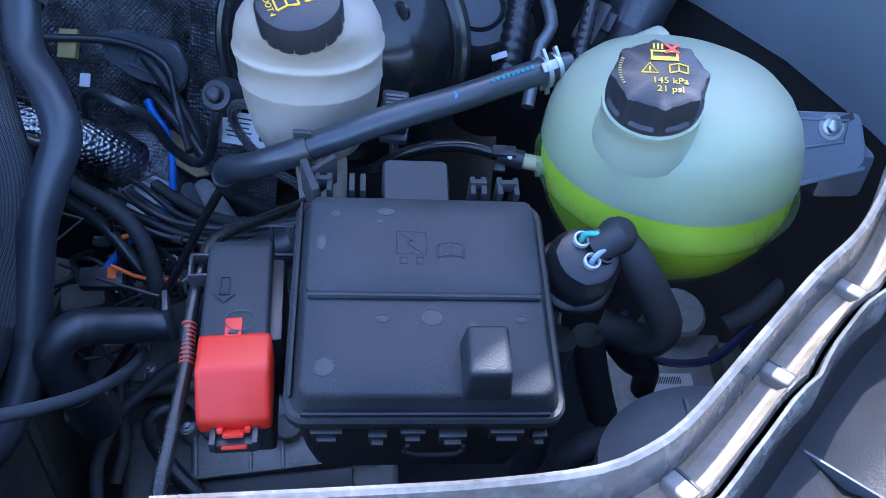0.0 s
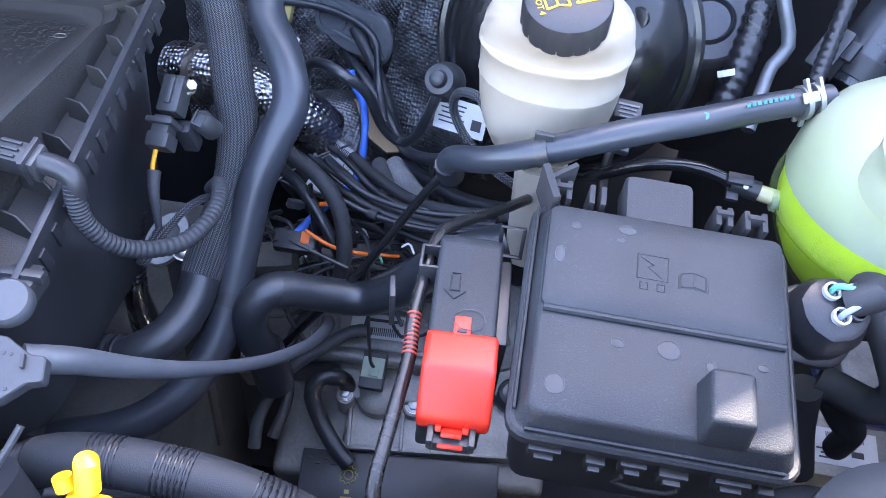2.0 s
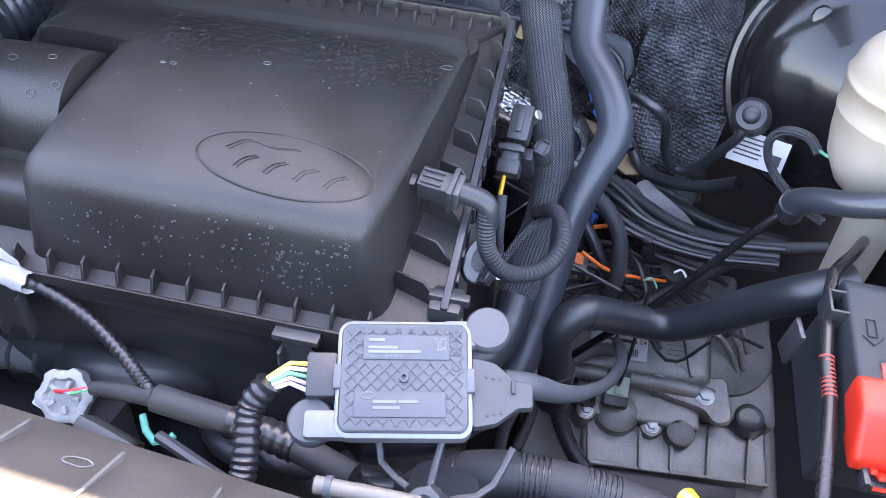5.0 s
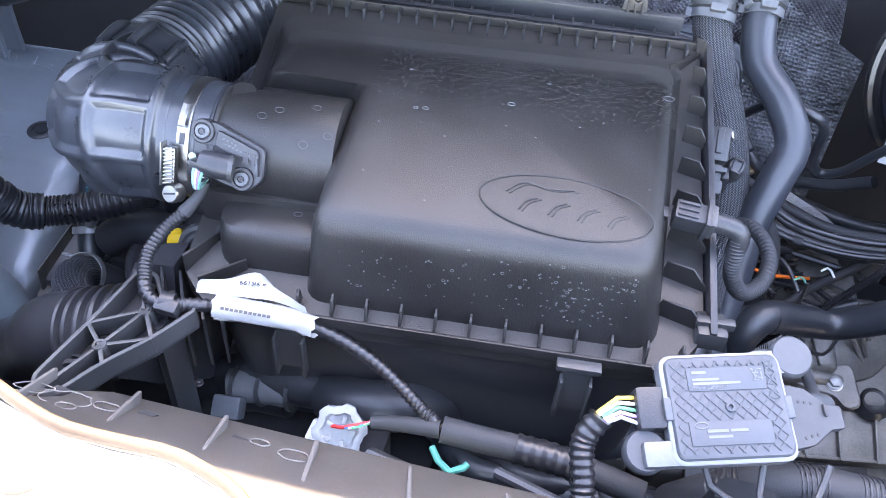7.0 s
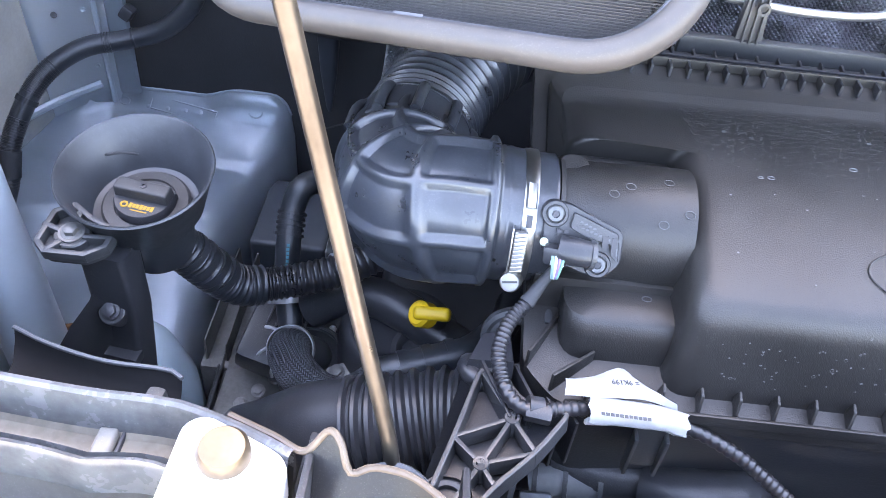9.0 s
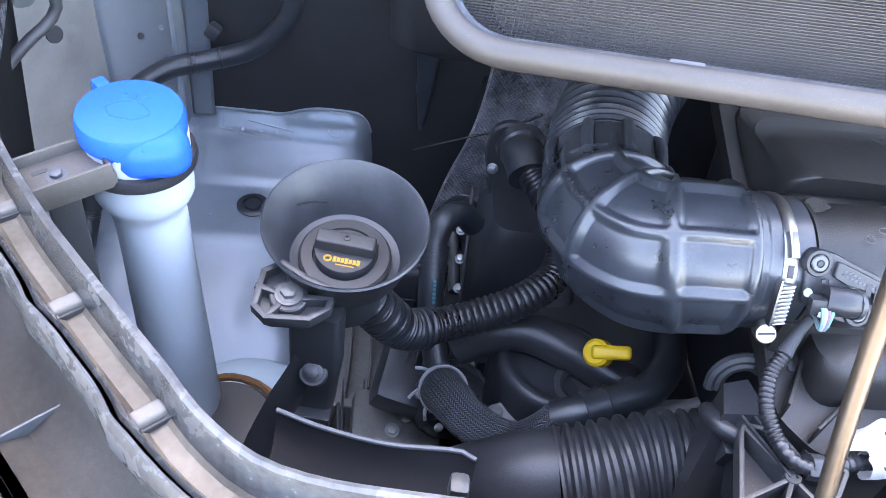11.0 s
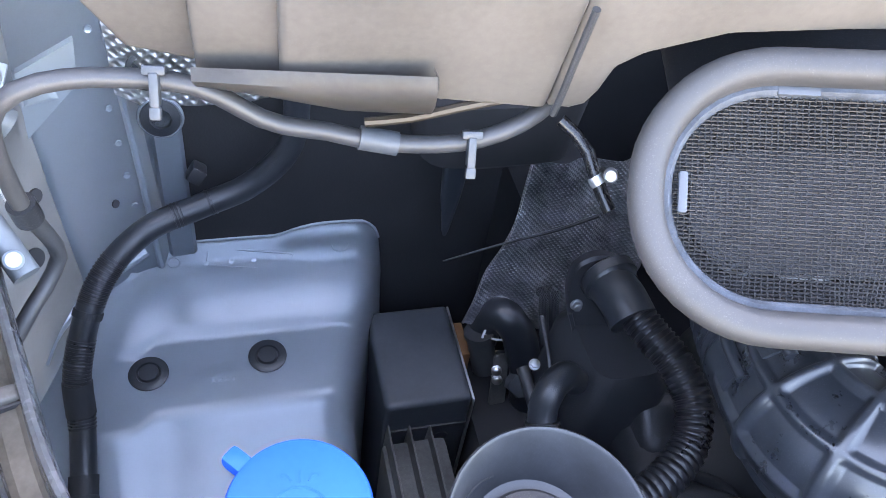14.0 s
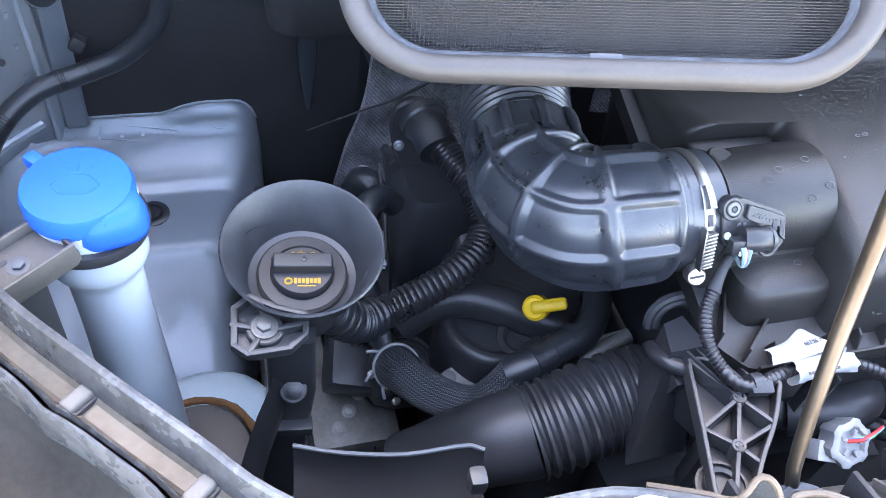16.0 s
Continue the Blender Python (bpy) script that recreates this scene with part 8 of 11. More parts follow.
part("taped_branch", tube([(0.0, -0.054, 0.208), (0.03, -0.052, 0.206), (0.079, -0.049, 0.203), (0.12, -0.052, 0.202), (0.16, -0.058, 0.2)], 0.0105, 14), CLOTH_TAPE, hn)
part("taped_branch", tube([(0.0, -0.054, 0.208), (-0.025, -0.054, 0.202), (-0.046, -0.054, 0.196), (-0.056, -0.055, 0.193)], lambda k: 0.0075 - 0.002 * k, 12), CLOTH_TAPE, hn)
part("teal_wire", tube([(-0.004, -0.066, 0.200), (0.008, -0.078, 0.196), (0.020, -0.080, 0.197), (0.026, -0.072, 0.200)], 0.0028, 8), material("teal_wire", (0.03, 0.22, 0.18), 0.4), hn)
part("ribbed_cuff", tube([(0.058, -0.050, 0.204), (0.085, -0.049, 0.203), (0.11, -0.051, 0.2025)], 0.0122, 14, corr=(0.005, 0.001)), CORR, hn)

cn = thing("grey_connector", (-0.085, -0.06, 0.12), "grey multi-pin plug with red and blue wires", "connector")
cm_ = facing((-0.082, -0.060, 0.176), (0.15, -0.72, 0.68), (0, 0, 1))
pale = material("pale_grey_plug", (0.30, 0.31, 0.32), 0.45, dust=0.1)
part("plug", lathe(cm_, [(0.016, -0.02), (0.0195, -0.004), (0.020, 0.001), (0.0175, 0.003), (0.014, 0.003), (0.012, -0.001), (0, -0.001)], 36, lambda k, r, z: r * (1 + 0.14 * (k % 6 < 3))), pale, cn)
for k in range(5):
    part("petal", rbox(cm_ @ pose(0.010 * math.cos(1.25 * k), 0.010 * math.sin(1.25 * k), 0.0, 0, 0, 72 * k), 0.006, 0.0035, 0.004, 0.001), pale, cn)
for k, cl in enumerate(((0.6, 0.03, 0.03), (0.05, 0.2, 0.5), (0.5, 0.5, 0.5), (0.05, 0.35, 0.15))):
    part("wire", tube([cm_ @ Vector((-0.006 + 0.004 * k, 0.004, 0.003)), cm_ @ Vector((0.004 + 0.002 * k, 0.006, 0.012)), (-0.055, -0.054, 0.193)], 0.0016, 6), material("plug_wire", cl, 0.4), cn)
part("second_plug", rbox(axes((-0.03, -0.075, 0.165), (1, -0.1, -0.1), (0, 0.8, 0.6)), 0.05, 0.022, 0.022, 0.004), GREY_BLACK, cn)
part("white_body", rbox(axes((-0.10, -0.05, 0.15), (1, -0.1, -0.2), (0, 0.8, 0.6)), 0.022, 0.018, 0.020, 0.002), PAPER, cn)
part("stalk", rbox(axes((-0.07, -0.05, 0.0), (1, 0, 0), (0, 1, 0)), 0.05, 0.03, 0.16, 0.004), DEEP, cn)

pu = thing("vacuum_valve", (-0.14, 0.0, 0.0), "black actuator valve with metal nozzle under the air box", "valve")
part("body", tube([(-0.215, 0.0, 0.118), (-0.18, -0.002, 0.135), (-0.13, -0.005, 0.145), (-0.07, -0.002, 0.155)], 0.020, 18), BLACK, pu)
part("elbow", tube([(-0.11, -0.012, 0.150), (-0.085, -0.020, 0.160), (-0.055, -0.018, 0.165), (-0.03, 0.0, 0.155), (-0.01, 0.03, 0.13)], 0.022, 18), BLACK, pu)
act = Vector((-0.165, -0.012, 0.135))
part("actuator", tube([act + Vector((-0.038, -0.004, -0.006)), act + Vector((-0.015, 0, -0.001)), act + Vector((0.020, 0.003, 0.003))], 0.0165, 20), material("worn_grey_plastic", (0.11, 0.115, 0.12), 0.35, dust=0.1), pu, "worn grey actuator body")
for d, r in ((-0.034, 0.0185), (-0.010, 0.0180), (0.018, 0.0195)):
    part("actuator_ring", tube([act + Vector((d, 0.001 + 0.08 * d, 0.14 * d)), act + Vector((d + 0.004, 0.001 + 0.08 * d, 0.14 * d + 0.0006))], r, 20, 0.002), GREY_BLACK, pu)
part("actuator_plug", rbox(axes(act + Vector((-0.030, -0.022, -0.012)), (1, 0.1, 0.1), (0, 0.8, 0.6)), 0.026, 0.020, 0.018, 0.003), GREY, pu)
part("actuator_socket", lathe(facing(act + Vector((-0.028, -0.030, -0.002)), (0, -0.75, 0.65)), [(0.009, -0.006), (0.009, 0.003), (0.006, 0.004), (0.0055, 0.0), (0, 0.0)], 20), BLACK, pu)
part("spring", tube([act + Vector((-0.078, 0.0, 0.012)), act + Vector((-0.074, -0.004, -0.004)), act + Vector((-0.072, -0.006, -0.016))], 0.0045, 12, corr=(0.003, 0.0014)), ZINC, pu)
part("pale_tag", plate(facing(act + Vector((-0.125, 0.004, 0.016)), (0, -0.6, 0.8)), [(-0.009, -0.015), (0.007, -0.013), (0.009, 0.012), (-0.004, 0.017)], 0.003, 0.001, 0.003), GREY, pu)
part("nozzle", tube([(-0.228, 0.018, 0.052), (-0.20, 0.012, 0.075), (-0.16, 0.006, 0.09)], 0.014, 16), GREY_BLACK, pu)
for q in ((-0.22, 0.036, 0.026), (-0.19, -0.003, 0.134), (-0.245, 0.03, 0.05), (-0.29, 0.01, 0.075)):
    part("bolt", hexbolt(facing(q, (0, -0.6, 0.8)), 0.006), STEEL, pu)
part("bed", rbox(axes((-0.15, 0.06, -0.12), (1, 0.13, 0), (-0.13, 1, 0)), 0.26, 0.16, 0.18, 0.02), DEEP, pu)
for k in range(5):
    solo("vacuum_pipe", tube([(-0.02 + 0.045 * k, 0.02, 0.09), (0.03 + 0.04 * k, -0.02, 0.11 + 0.01 * (k % 2)), (0.10 + 0.03 * k, 0.0, 0.10), (0.17 + 0.02 * k, 0.04, 0.05)], 0.011 - 0.001 * k, 12), (RUBBER, BLACK, RUBBER_GREY)[k % 3], "black hose below the front of the air box", "hose", "hoses below the air box")


def module():
    t = thing("control_module", (0.19, -0.045, 0.25), "grey electronic control module with a waffle-ribbed lid and printed labels", "control module")
    m = axes((0.1865, -0.0475, 0.307), (0.074, 0.026, 0.004), (-0.026, 0.058, 0.0245)) @ Matrix.Translation((0, 0.0026, 0)) @ Matrix.Diagonal((1, 1.07, 1, 1))
    part("frame", loft([[m @ p for p in rrect(w, h, 0.008, z)] for w, h, z in ((0.078, 0.064, -0.012), (0.082, 0.068, -0.010), (0.082, 0.068, 0.001), (0.080, 0.066, 0.002))]), material("pale_frame", (0.24, 0.25, 0.27), 0.4, 0.4), t, "silver-grey metal edge")
    lid = part("lid", loft([[m @ p for p in rrect(w, h, 0.006, z)] for w, h, z in ((0.077, 0.063, 0.0), (0.077, 0.063, 0.004), (0.075, 0.061, 0.0052))]), material("slate_plastic", (0.062, 0.070, 0.082), 0.5, dust=0.06), t)
    step = 0.0078
    rects = []
    for s in (1, -1):
        for k in range(-9, 10):
            c = k * step
            pts = []
            for u in range(-60, 61):
                x = u * 0.001
                y = s * x + c
                inside = abs(x) < 0.0355 and abs(y) < 0.0285
                lab1 = -0.026 < x < 0.028 and 0.009 < y < 0.0245
                lab2 = -0.030 < x < 0.026 and -0.024 < y < -0.0085
                if inside and not lab1 and not lab2:
                    pts.append((x, y))
                else:
                    if len(pts) > 3:
                        rects.append(rbox(m @ Matrix.Translation(((pts[0][0] + pts[-1][0]) / 2, (pts[0][1] + pts[-1][1]) / 2, 0.005)) @ Matrix.Rotation(radians(45 * s), 4, "Z"), (pts[-1][0] - pts[0][0]) * 1.414, 0.0011, 0.0011, 0))
                    pts = []
    tagged(part("waffle_ribs", join(*rects), lid.data.materials[0], lid), kind="stuff")
    for cx, cy, w, h in ((0.001, 0.0167, 0.052, 0.0145), (-0.002, -0.0163, 0.054, 0.0145)):
        part("label_pad", rbox(m @ Matrix.Translation((cx, cy, 0.005)), w, h, 0.0012, 0.0004), lid.data.materials[0], lid)
    pm = m @ Matrix.Translation((0, 0, 0.0064))
    part("print", bars(pm, [(-0.017, 0.021, 0.010, 0.0018), (-0.013, 0.0165, 0.018, 0.0017), (-0.006, 0.0140, 0.032, 0.0017), (0.003, -0.0150, 0.012, 0.0017), (-0.011, -0.0150, 0.014, 0.0019), (-0.010, -0.0185, 0.016, 0.0017)]), WHITE_PRINT, lid, "small white printed lines")
    words("Made in GERMANY", 0.0030, pm @ Matrix.Translation((-0.011, 0.0115, 0)), WHITE_PRINT, lid)
    rnd = random.Random(5)
    part("data_square", bars(pm @ Matrix.Translation((0.0215, 0.0185, 0)), [((i - 3) * 0.0011, (j - 3) * 0.0011, 0.0009, 0.0009) for i in range(7) for j in range(7) if rnd.random() < 0.6]), WHITE_PRINT, lid)
    part("emblem_mark", ringline(pm @ Matrix.Translation((-0.021, -0.0115, 0)), ellipse(0.0042, 0.0018, 20), 0.0005), WHITE_PRINT, lid)
    part("centre_boss", lathe(m @ Matrix.Translation((0, -0.001, 0.005)), [(0.0032, 0), (0.003, 0.0025), (0.0015, 0.003), (0.001, 0.001), (0, 0.001)], 16), lid.data.materials[0], lid)
    for y in (0.024, 0.015, 0.006):
        part("lid_ring", ringline(m @ Matrix.Translation((0.0315, y, 0.0052)), ellipse(0.0028, 0.0028, 14), 0.0006), lid.data.materials[0], lid)
    for x, y in ((-0.040, 0.0), (0.040, -0.002)):
        part("side_clip", rbox(m @ Matrix.Translation((x, y, -0.004)), 0.005, 0.014, 0.009, 0.001), GREY, t)
    for q, ear in (((0.2225, 0.000, 0.3255), (0.034, 0.0275)), ((0.140, -0.083, 0.293), (-0.036, -0.026))):
        part("ear", rbox(m @ Matrix.Translation((ear[0] + 0.006 * (1 if ear[0] > 0 else -1), ear[1], -0.010)), 0.034, 0.016, 0.011, 0.003), material("pale_ear", (0.16, 0.17, 0.185), 0.4, 0.4), t)
        part("knob", lathe(facing(Vector(q) - Vector((0, -0.004, 0.012)), m.to_3x3().col[2]), [(0.013, 0), (0.0145, 0.002), (0.0145, 0.009), (0.013, 0.011), (0, 0.0115)], 32), material("slate_knob", (0.055, 0.060, 0.068), 0.45), t, "round grey rubber bump stop")
    # cable outlet on one side, plug on the other
    part("outlet", plate(m @ Matrix.Translation((0.045, -0.006, -0.012)), [(-0.004, -0.021), (0.010, -0.019), (0.024, -0.010), (0.033, -0.0095), (0.033, 0.0045), (0.024, 0.006), (0.010, 0.017), (-0.004, 0.020)], 0.009, 0.0008, 0.002), material("slate_outlet", (0.045, 0.049, 0.055), 0.45, dust=0.05), t)
    part("outlet_ridge", rbox(m @ Matrix.Translation((0.066, -0.004, -0.003)), 0.0025, 0.008, 0.003, 0.001), INK, t)
    for k in range(6):
        part("outlet_dot", lathe(m @ Matrix.Translation((0.050 + 0.0042 * (k % 3), -0.020 + 0.0225 * (k // 3) - 0.0008 * (k % 3) * (1 if k > 2 else -1), -0.0032)), [(0.0012, 0), (0.0010, 0.0006), (0, 0.0006)], 8), INK, t)
    part("plug", rbox(m @ Matrix.Translation((-0.050, 0.002, -0.014)), 0.018, 0.026, 0.016, 0.002), BLACK, t)
    for k, cl in enumerate(((0.7, 0.5, 0.1), (0.65, 0.62, 0.5), (0.1, 0.4, 0.2), (0.55, 0.35, 0.6), (0.6, 0.6, 0.62))):
        part("wire", tube([m @ Vector((-0.058, 0.010 - 0.004 * k, -0.006)), m @ Vector((-0.070, 0.010 - 0.003 * k, -0.004)), m @ Vector((-0.084, 0.002 - 0.002 * k, -0.008))], 0.0014, 6), material("module_wire", cl, 0.4), t)
    part("conduit", tube([m @ Vector((-0.082, -0.001, -0.006)), m @ Vector((-0.094, -0.014, -0.016)), (0.108, -0.108, 0.262), (0.112, -0.122, 0.248), (0.130, -0.126, 0.238), (0.160, -0.120, 0.232), (0.19, -0.105, 0.225), (0.215, -0.08, 0.215)], 0.0088, 14, corr=(0.0038, 0.0011)), CORR, t)
    # stand with a bored boss
    base = Vector((0.222, -0.0963, 0.2855))
    part("stand_boss", lathe(facing(base - Vector((0, 0, 0.02)), (0, -0.5, 0.86)), [(0.0060, 0.02), (0.0062, 0.022), (0.0102, 0.022), (0.0110, 0.02), (0.0110, -0.03), (0.0060, -0.03), (0.0060, 0.02)], 28, lambda k, r, z: r * (1.16 if r > 0.010 and k % 7 == 0 else 1)), GREY_BLACK, t)
    for dx, dy in ((-0.040, 0.030), (-0.004, 0.034), (0.034, 0.040)):
        part("stand_leg", tube([base + Vector((dx * 1.1, dy * 1.1, 0.0)), base + Vector((dx * 0.9, dy * 0.5, -0.014)), base + Vector((dx * 0.35, dy * 0.1, -0.012))], 0.0023, 8), GREY_BLACK, t)
    part("stand_wall", loft([[base + Vector((p.x, p.y + 0.025, z)) for p in rrect(w, 0.05, 0.012)] for w, z in ((0.075, -0.13), (0.055, -0.08), (0.045, -0.05))]), DEEP, t)


module()


def front_beam():
    t = thing("front_beam", (0.0, -0.2, 0.1), "weathered grey-brown plastic cross member at the front of the bay", "front beam", kind="structure")
    n = 13
    rows = []
    for f, dz in ((0.0, -0.06), (0.0, -0.004), (0.02, 0.0), (0.35, 0.028), (0.8, 0.066), (1.0, 0.078)):
        row = []
        for k in range(n):
            x = -0.265 + 0.725 * k / (n - 1)
            far = Vector((x, -0.135 + 0.05 * x - 0.015 * (x < -0.25), 0.288))
            near = Vector((x, -0.232 - 0.03 * x, 0.36))
            p = far.lerp(near, f)
            row.append(Vector((p.x, p.y, 0.288 + dz)))
        rows.append(row)
    part("top", sheet(rows, 0.003), BEAM, t)
    for k in range(12):
        x = -0.235 + 0.060 * k
        part("stiffener", rbox(axes((x + 0.004, -0.180 + 0.01 * x, 0.3185), (0.22, -0.85, 0.62), (1, 0.2, 0)), 0.070, 0.0028, 0.0075, 0.001), BEAM, t)
        # Dark wedge beside each stiffener paints the shade it casts.
        part("shade_wedge", loft([[Vector((x + 0.0085 + dx * f, -0.180 + 0.01 * x + dy, 0.3215 - 0.73 * dy + dz)) for dx, dy in ((0.0, -0.022), (0.003, -0.022), (0.011, 0.016), (0.0, 0.018))] for f, dz in ((1.0, -0.002), (0.97, 0.0006))]), DEEP, t)
    for x, y, r in ((-0.232, -0.176, 0.011), (-0.206, -0.180, 0.016), (-0.184, -0.175, 0.008), (-0.197, -0.190, 0.006), (-0.088, -0.166, 0.006), (-0.064, -0.170, 0.010), (0.05, -0.168, 0.007)):
        f = (-0.135 + 0.05 * x - y) / (0.097 + 0.08 * x)
        z = 0.2885 + (0.080 * f if f > 0.02 else 0)
        part("water_mark", ringline(facing((x, y, z + 0.0006), (0, 0.62, 0.78)), [p * (1 + 0.25 * noise.noise(p * 150 + Vector((x * 90, 0, 0)))) for p in ellipse(r, r * 0.8, 26)], 0.00045), material("lime_mark", (0.16, 0.154, 0.15), 0.7, vary=0.4), t)
    part("seal", tube([(-0.252, -0.208, 0.386), (-0.225, -0.212, 0.386), (-0.2032, -0.2176, 0.386), (-0.178, -0.225, 0.386), (-0.156, -0.2285, 0.386), (-0.128, -0.2275, 0.386), (-0.1017, -0.2256, 0.386), (-0.085, -0.228, 0.386), (-0.061, -0.235, 0.386), (-0.03, -0.256, 0.386), (0.02, -0.285, 0.386)], 0.0036, 10), material("tan_seal", (0.045, 0.031, 0.020), 0.6, vary=0.4), t, "brown rubber edge seal")
    pan = thing("latch_panel", (-0.2, -0.26, 0.2), "sunlit white painted latch panel with a round stop", "latch panel")
    edge = [(-0.0215, 0.030), (-0.013, 0.036), (-0.003, 0.040), (0.022, 0.0345), (0.044, 0.031), (0.072, 0.032), (0.098, 0.034), (0.115, 0.0315), (0.139, 0.0245), (0.17, 0.003), (0.22, -0.026)]
    part("panel", plate(axes((-0.20, -0.262, 0.362), (1, 0.0, 0.0), (0, 1, 0)), [(-0.020, -0.06)] + edge + [(0.22, -0.06)], 0.021, 0.002), WHITE_PAINT, pan)
    part("stop", lathe(facing((-0.163, -0.2545, 0.383), (0, -0.15, 1)), [(0.013, 0), (0.013, 0.003), (0.0115, 0.007), (0.009, 0.0075), (0, 0.0078)], 24), material("bronze_stop", (0.12, 0.085, 0.055), 0.4, 0.6, vary=0.3), pan, "bronze-coloured round stop")
    part("pad", plate(axes((-0.362, -0.208, 0.366), (1, 0.0, 0), (0, 1, 0)), [(-0.019, -0.06), (0.028, -0.06), (0.0305, 0.004), (0.022, 0.013), (-0.018, 0.024), (-0.027, 0.016)], 0.022, 0.004, 0.010), WHITE_PAINT, pan)
    part("stop", lathe(facing((-0.362, -0.206, 0.388), (0, -0.1, 1)), [(0.0125, -0.004), (0.0125, 0.006), (0.0105, 0.009), (0, 0.010)], 24), material("bronze_nut", (0.16, 0.12, 0.08), 0.35, 0.7, vary=0.3), pan, "bronze-coloured round nut")
    part("support", rbox(axes((-0.22, -0.26, 0.15), (1, 0, 0), (0, 1, 0)), 0.30, 0.05, 0.19, 0.01), BEAM, pan)
    am = thing("marker_clip", (0.345, -0.10, 0.30), "sunlit bright yellow plastic clip on the front beam", "clip")
    q = Vector((0.352, -0.108, 0.350))
    pale_yellow = material("sunlit_yellow_plastic", (0.86, 0.42, 0.012), 0.35, vary=0.12)
    part("foot", rbox(axes(q - Vector((0, 0.004, 0.034)), (1, 0.1, 0), (0, 1, 0)), 0.022, 0.014, 0.03, 0.004), pale_yellow, am)
    part("tongue", tube([q, q + Vector((-0.002, 0.006, 0.012)), q + Vector((-0.004, 0.008, 0.009))], 0.0056, 12), pale_yellow, am)
    part("tongue", tube([q + Vector((-0.012, 0.0, -0.004)), q + Vector((-0.014, 0.002, 0.002))], 0.0045, 12), pale_yellow, am)
    tr = thing("front_trim", (0.2, -0.16, 0.2), "grey plastic front trim with clips below the module", "front trim")
    part("trim", loft([[axes((0.24, -0.15, 0.25), (1, 0.12, 0), (-0.12, 1, 0)) @ p for p in rrect(0.40, h, 0.01, z)] for h, z in ((0.05, -0.08), (0.05, 0.0), (0.044, 0.006))]), GREY_BLACK, tr)
    part("pin", tube([(0.160, -0.117, 0.284), (0.190, -0.112, 0.285), (0.2203, -0.1074, 0.285)], lambda k: 0.0052 - 0.0006 * k, 16), material("pale_pin", (0.17, 0.155, 0.135), 0.4), tr)
    part("pin_collar", tube([(0.166, -0.116, 0.284), (0.170, -0.1153, 0.2843)], 0.0065, 16, 0.002), GREY, tr)
    for k in range(4):
        part("clip", rbox(axes((0.08 + 0.03 * k, -0.155, 0.262), (1, 0.1, 0), (0, 1, 0.3)), 0.018, 0.014, 0.012, 0.002), (BEAM, GREY, BLACK, material("blue_clip", (0.1, 0.14, 0.25), 0.5))[k], tr)
    part("edge", tube([(0.05, -0.11, 0.262), (0.12, -0.128, 0.268), (0.18, -0.135, 0.27), (0.26, -0.128, 0.272), (0.30, -0.12, 0.268)], 0.004, 8), BLACK, tr)


front_beam()

rodt = thing("bonnet_prop_rod", (-0.285, -0.178, 0.35), "painted steel bonnet prop rod rising from the front beam", "prop rod")
part("rod", tube([(-0.284, -0.205, 0.362), (-0.285, -0.194, 0.366), (-0.289, -0.180, 0.382), (-0.317, -0.169, 0.5), (-0.36, -0.158, 0.7), (-0.403, -0.147, 0.9), (-0.49, 0.30, 1.2)], 0.0040, 12, 0.02), material("cream_rod", (0.08, 0.072, 0.062), 0.28, 0.8, vary=0.3), rodt)
cr = thing("rod_cradle", (-0.28, -0.21, 0.25), "weathered dark plastic cradle round the foot of the prop rod", "bracket")
RIM = [(-0.372, -0.178, 0.378), (-0.345, -0.187, 0.383), (-0.328, -0.193, 0.386), (-0.318, -0.187, 0.398), (-0.311, -0.191, 0.398), (-0.304, -0.199, 0.387), (-0.294, -0.193, 0.386), (-0.277, -0.193, 0.386), (-0.262, -0.199, 0.385), (-0.254, -0.205, 0.385), (-0.247, -0.206, 0.394), (-0.241, -0.212, 0.384)]
part("rim", tube(RIM, 0.0019, 8, 0.003), material("tan_rim", (0.10, 0.075, 0.055), 0.4, vary=0.4), cr, "pale brown rim")
part("wall", sheet([[Vector(p) + Vector((0.012 * k * (1 if i > 3 else -0.2), -0.016 * k, -0.022 * k)) for i, p in enumerate(RIM[2:])] for k in range(5)], 0.003), BLACK, cr)
part("floor", plate(axes((-0.285, -0.235, 0.335), (1, -0.1, 0), (0, 1, 0.5)), [(-0.04, -0.04), (0.04, -0.04), (0.035, 0.03), (-0.035, 0.03)], 0.006, 0.001, 0.006), BLACK, cr)
part("tongue", rbox(axes((-0.284, -0.209, 0.362), (1, 0, 0), (0, 0.7, 0.7)), 0.009, 0.022, 0.010, 0.004, 3), GREY, cr)
part("cup", lathe(facing((-0.284, -0.203, 0.366), (0, -0.5, 0.85)), [(0.024, -0.004), (0.0235, 0.002), (0.019, 0.002), (0.018, -0.006), (0, -0.008)], 32), GREY, cr)
for x, h in ((-0.322, 0.045), (-0.247, 0.045)):
    part("side_wall", rbox(axes((x, -0.213, 0.345), (0.15, -1, 0.2), (1, 0.15, 0)), 0.05, 0.004, h, 0.0015), BLACK, cr)
part("base", rbox(axes((-0.285, -0.225, 0.18), (1, 0, 0), (0, 1, 0)), 0.08, 0.04, 0.155, 0.006), BLACK, cr)


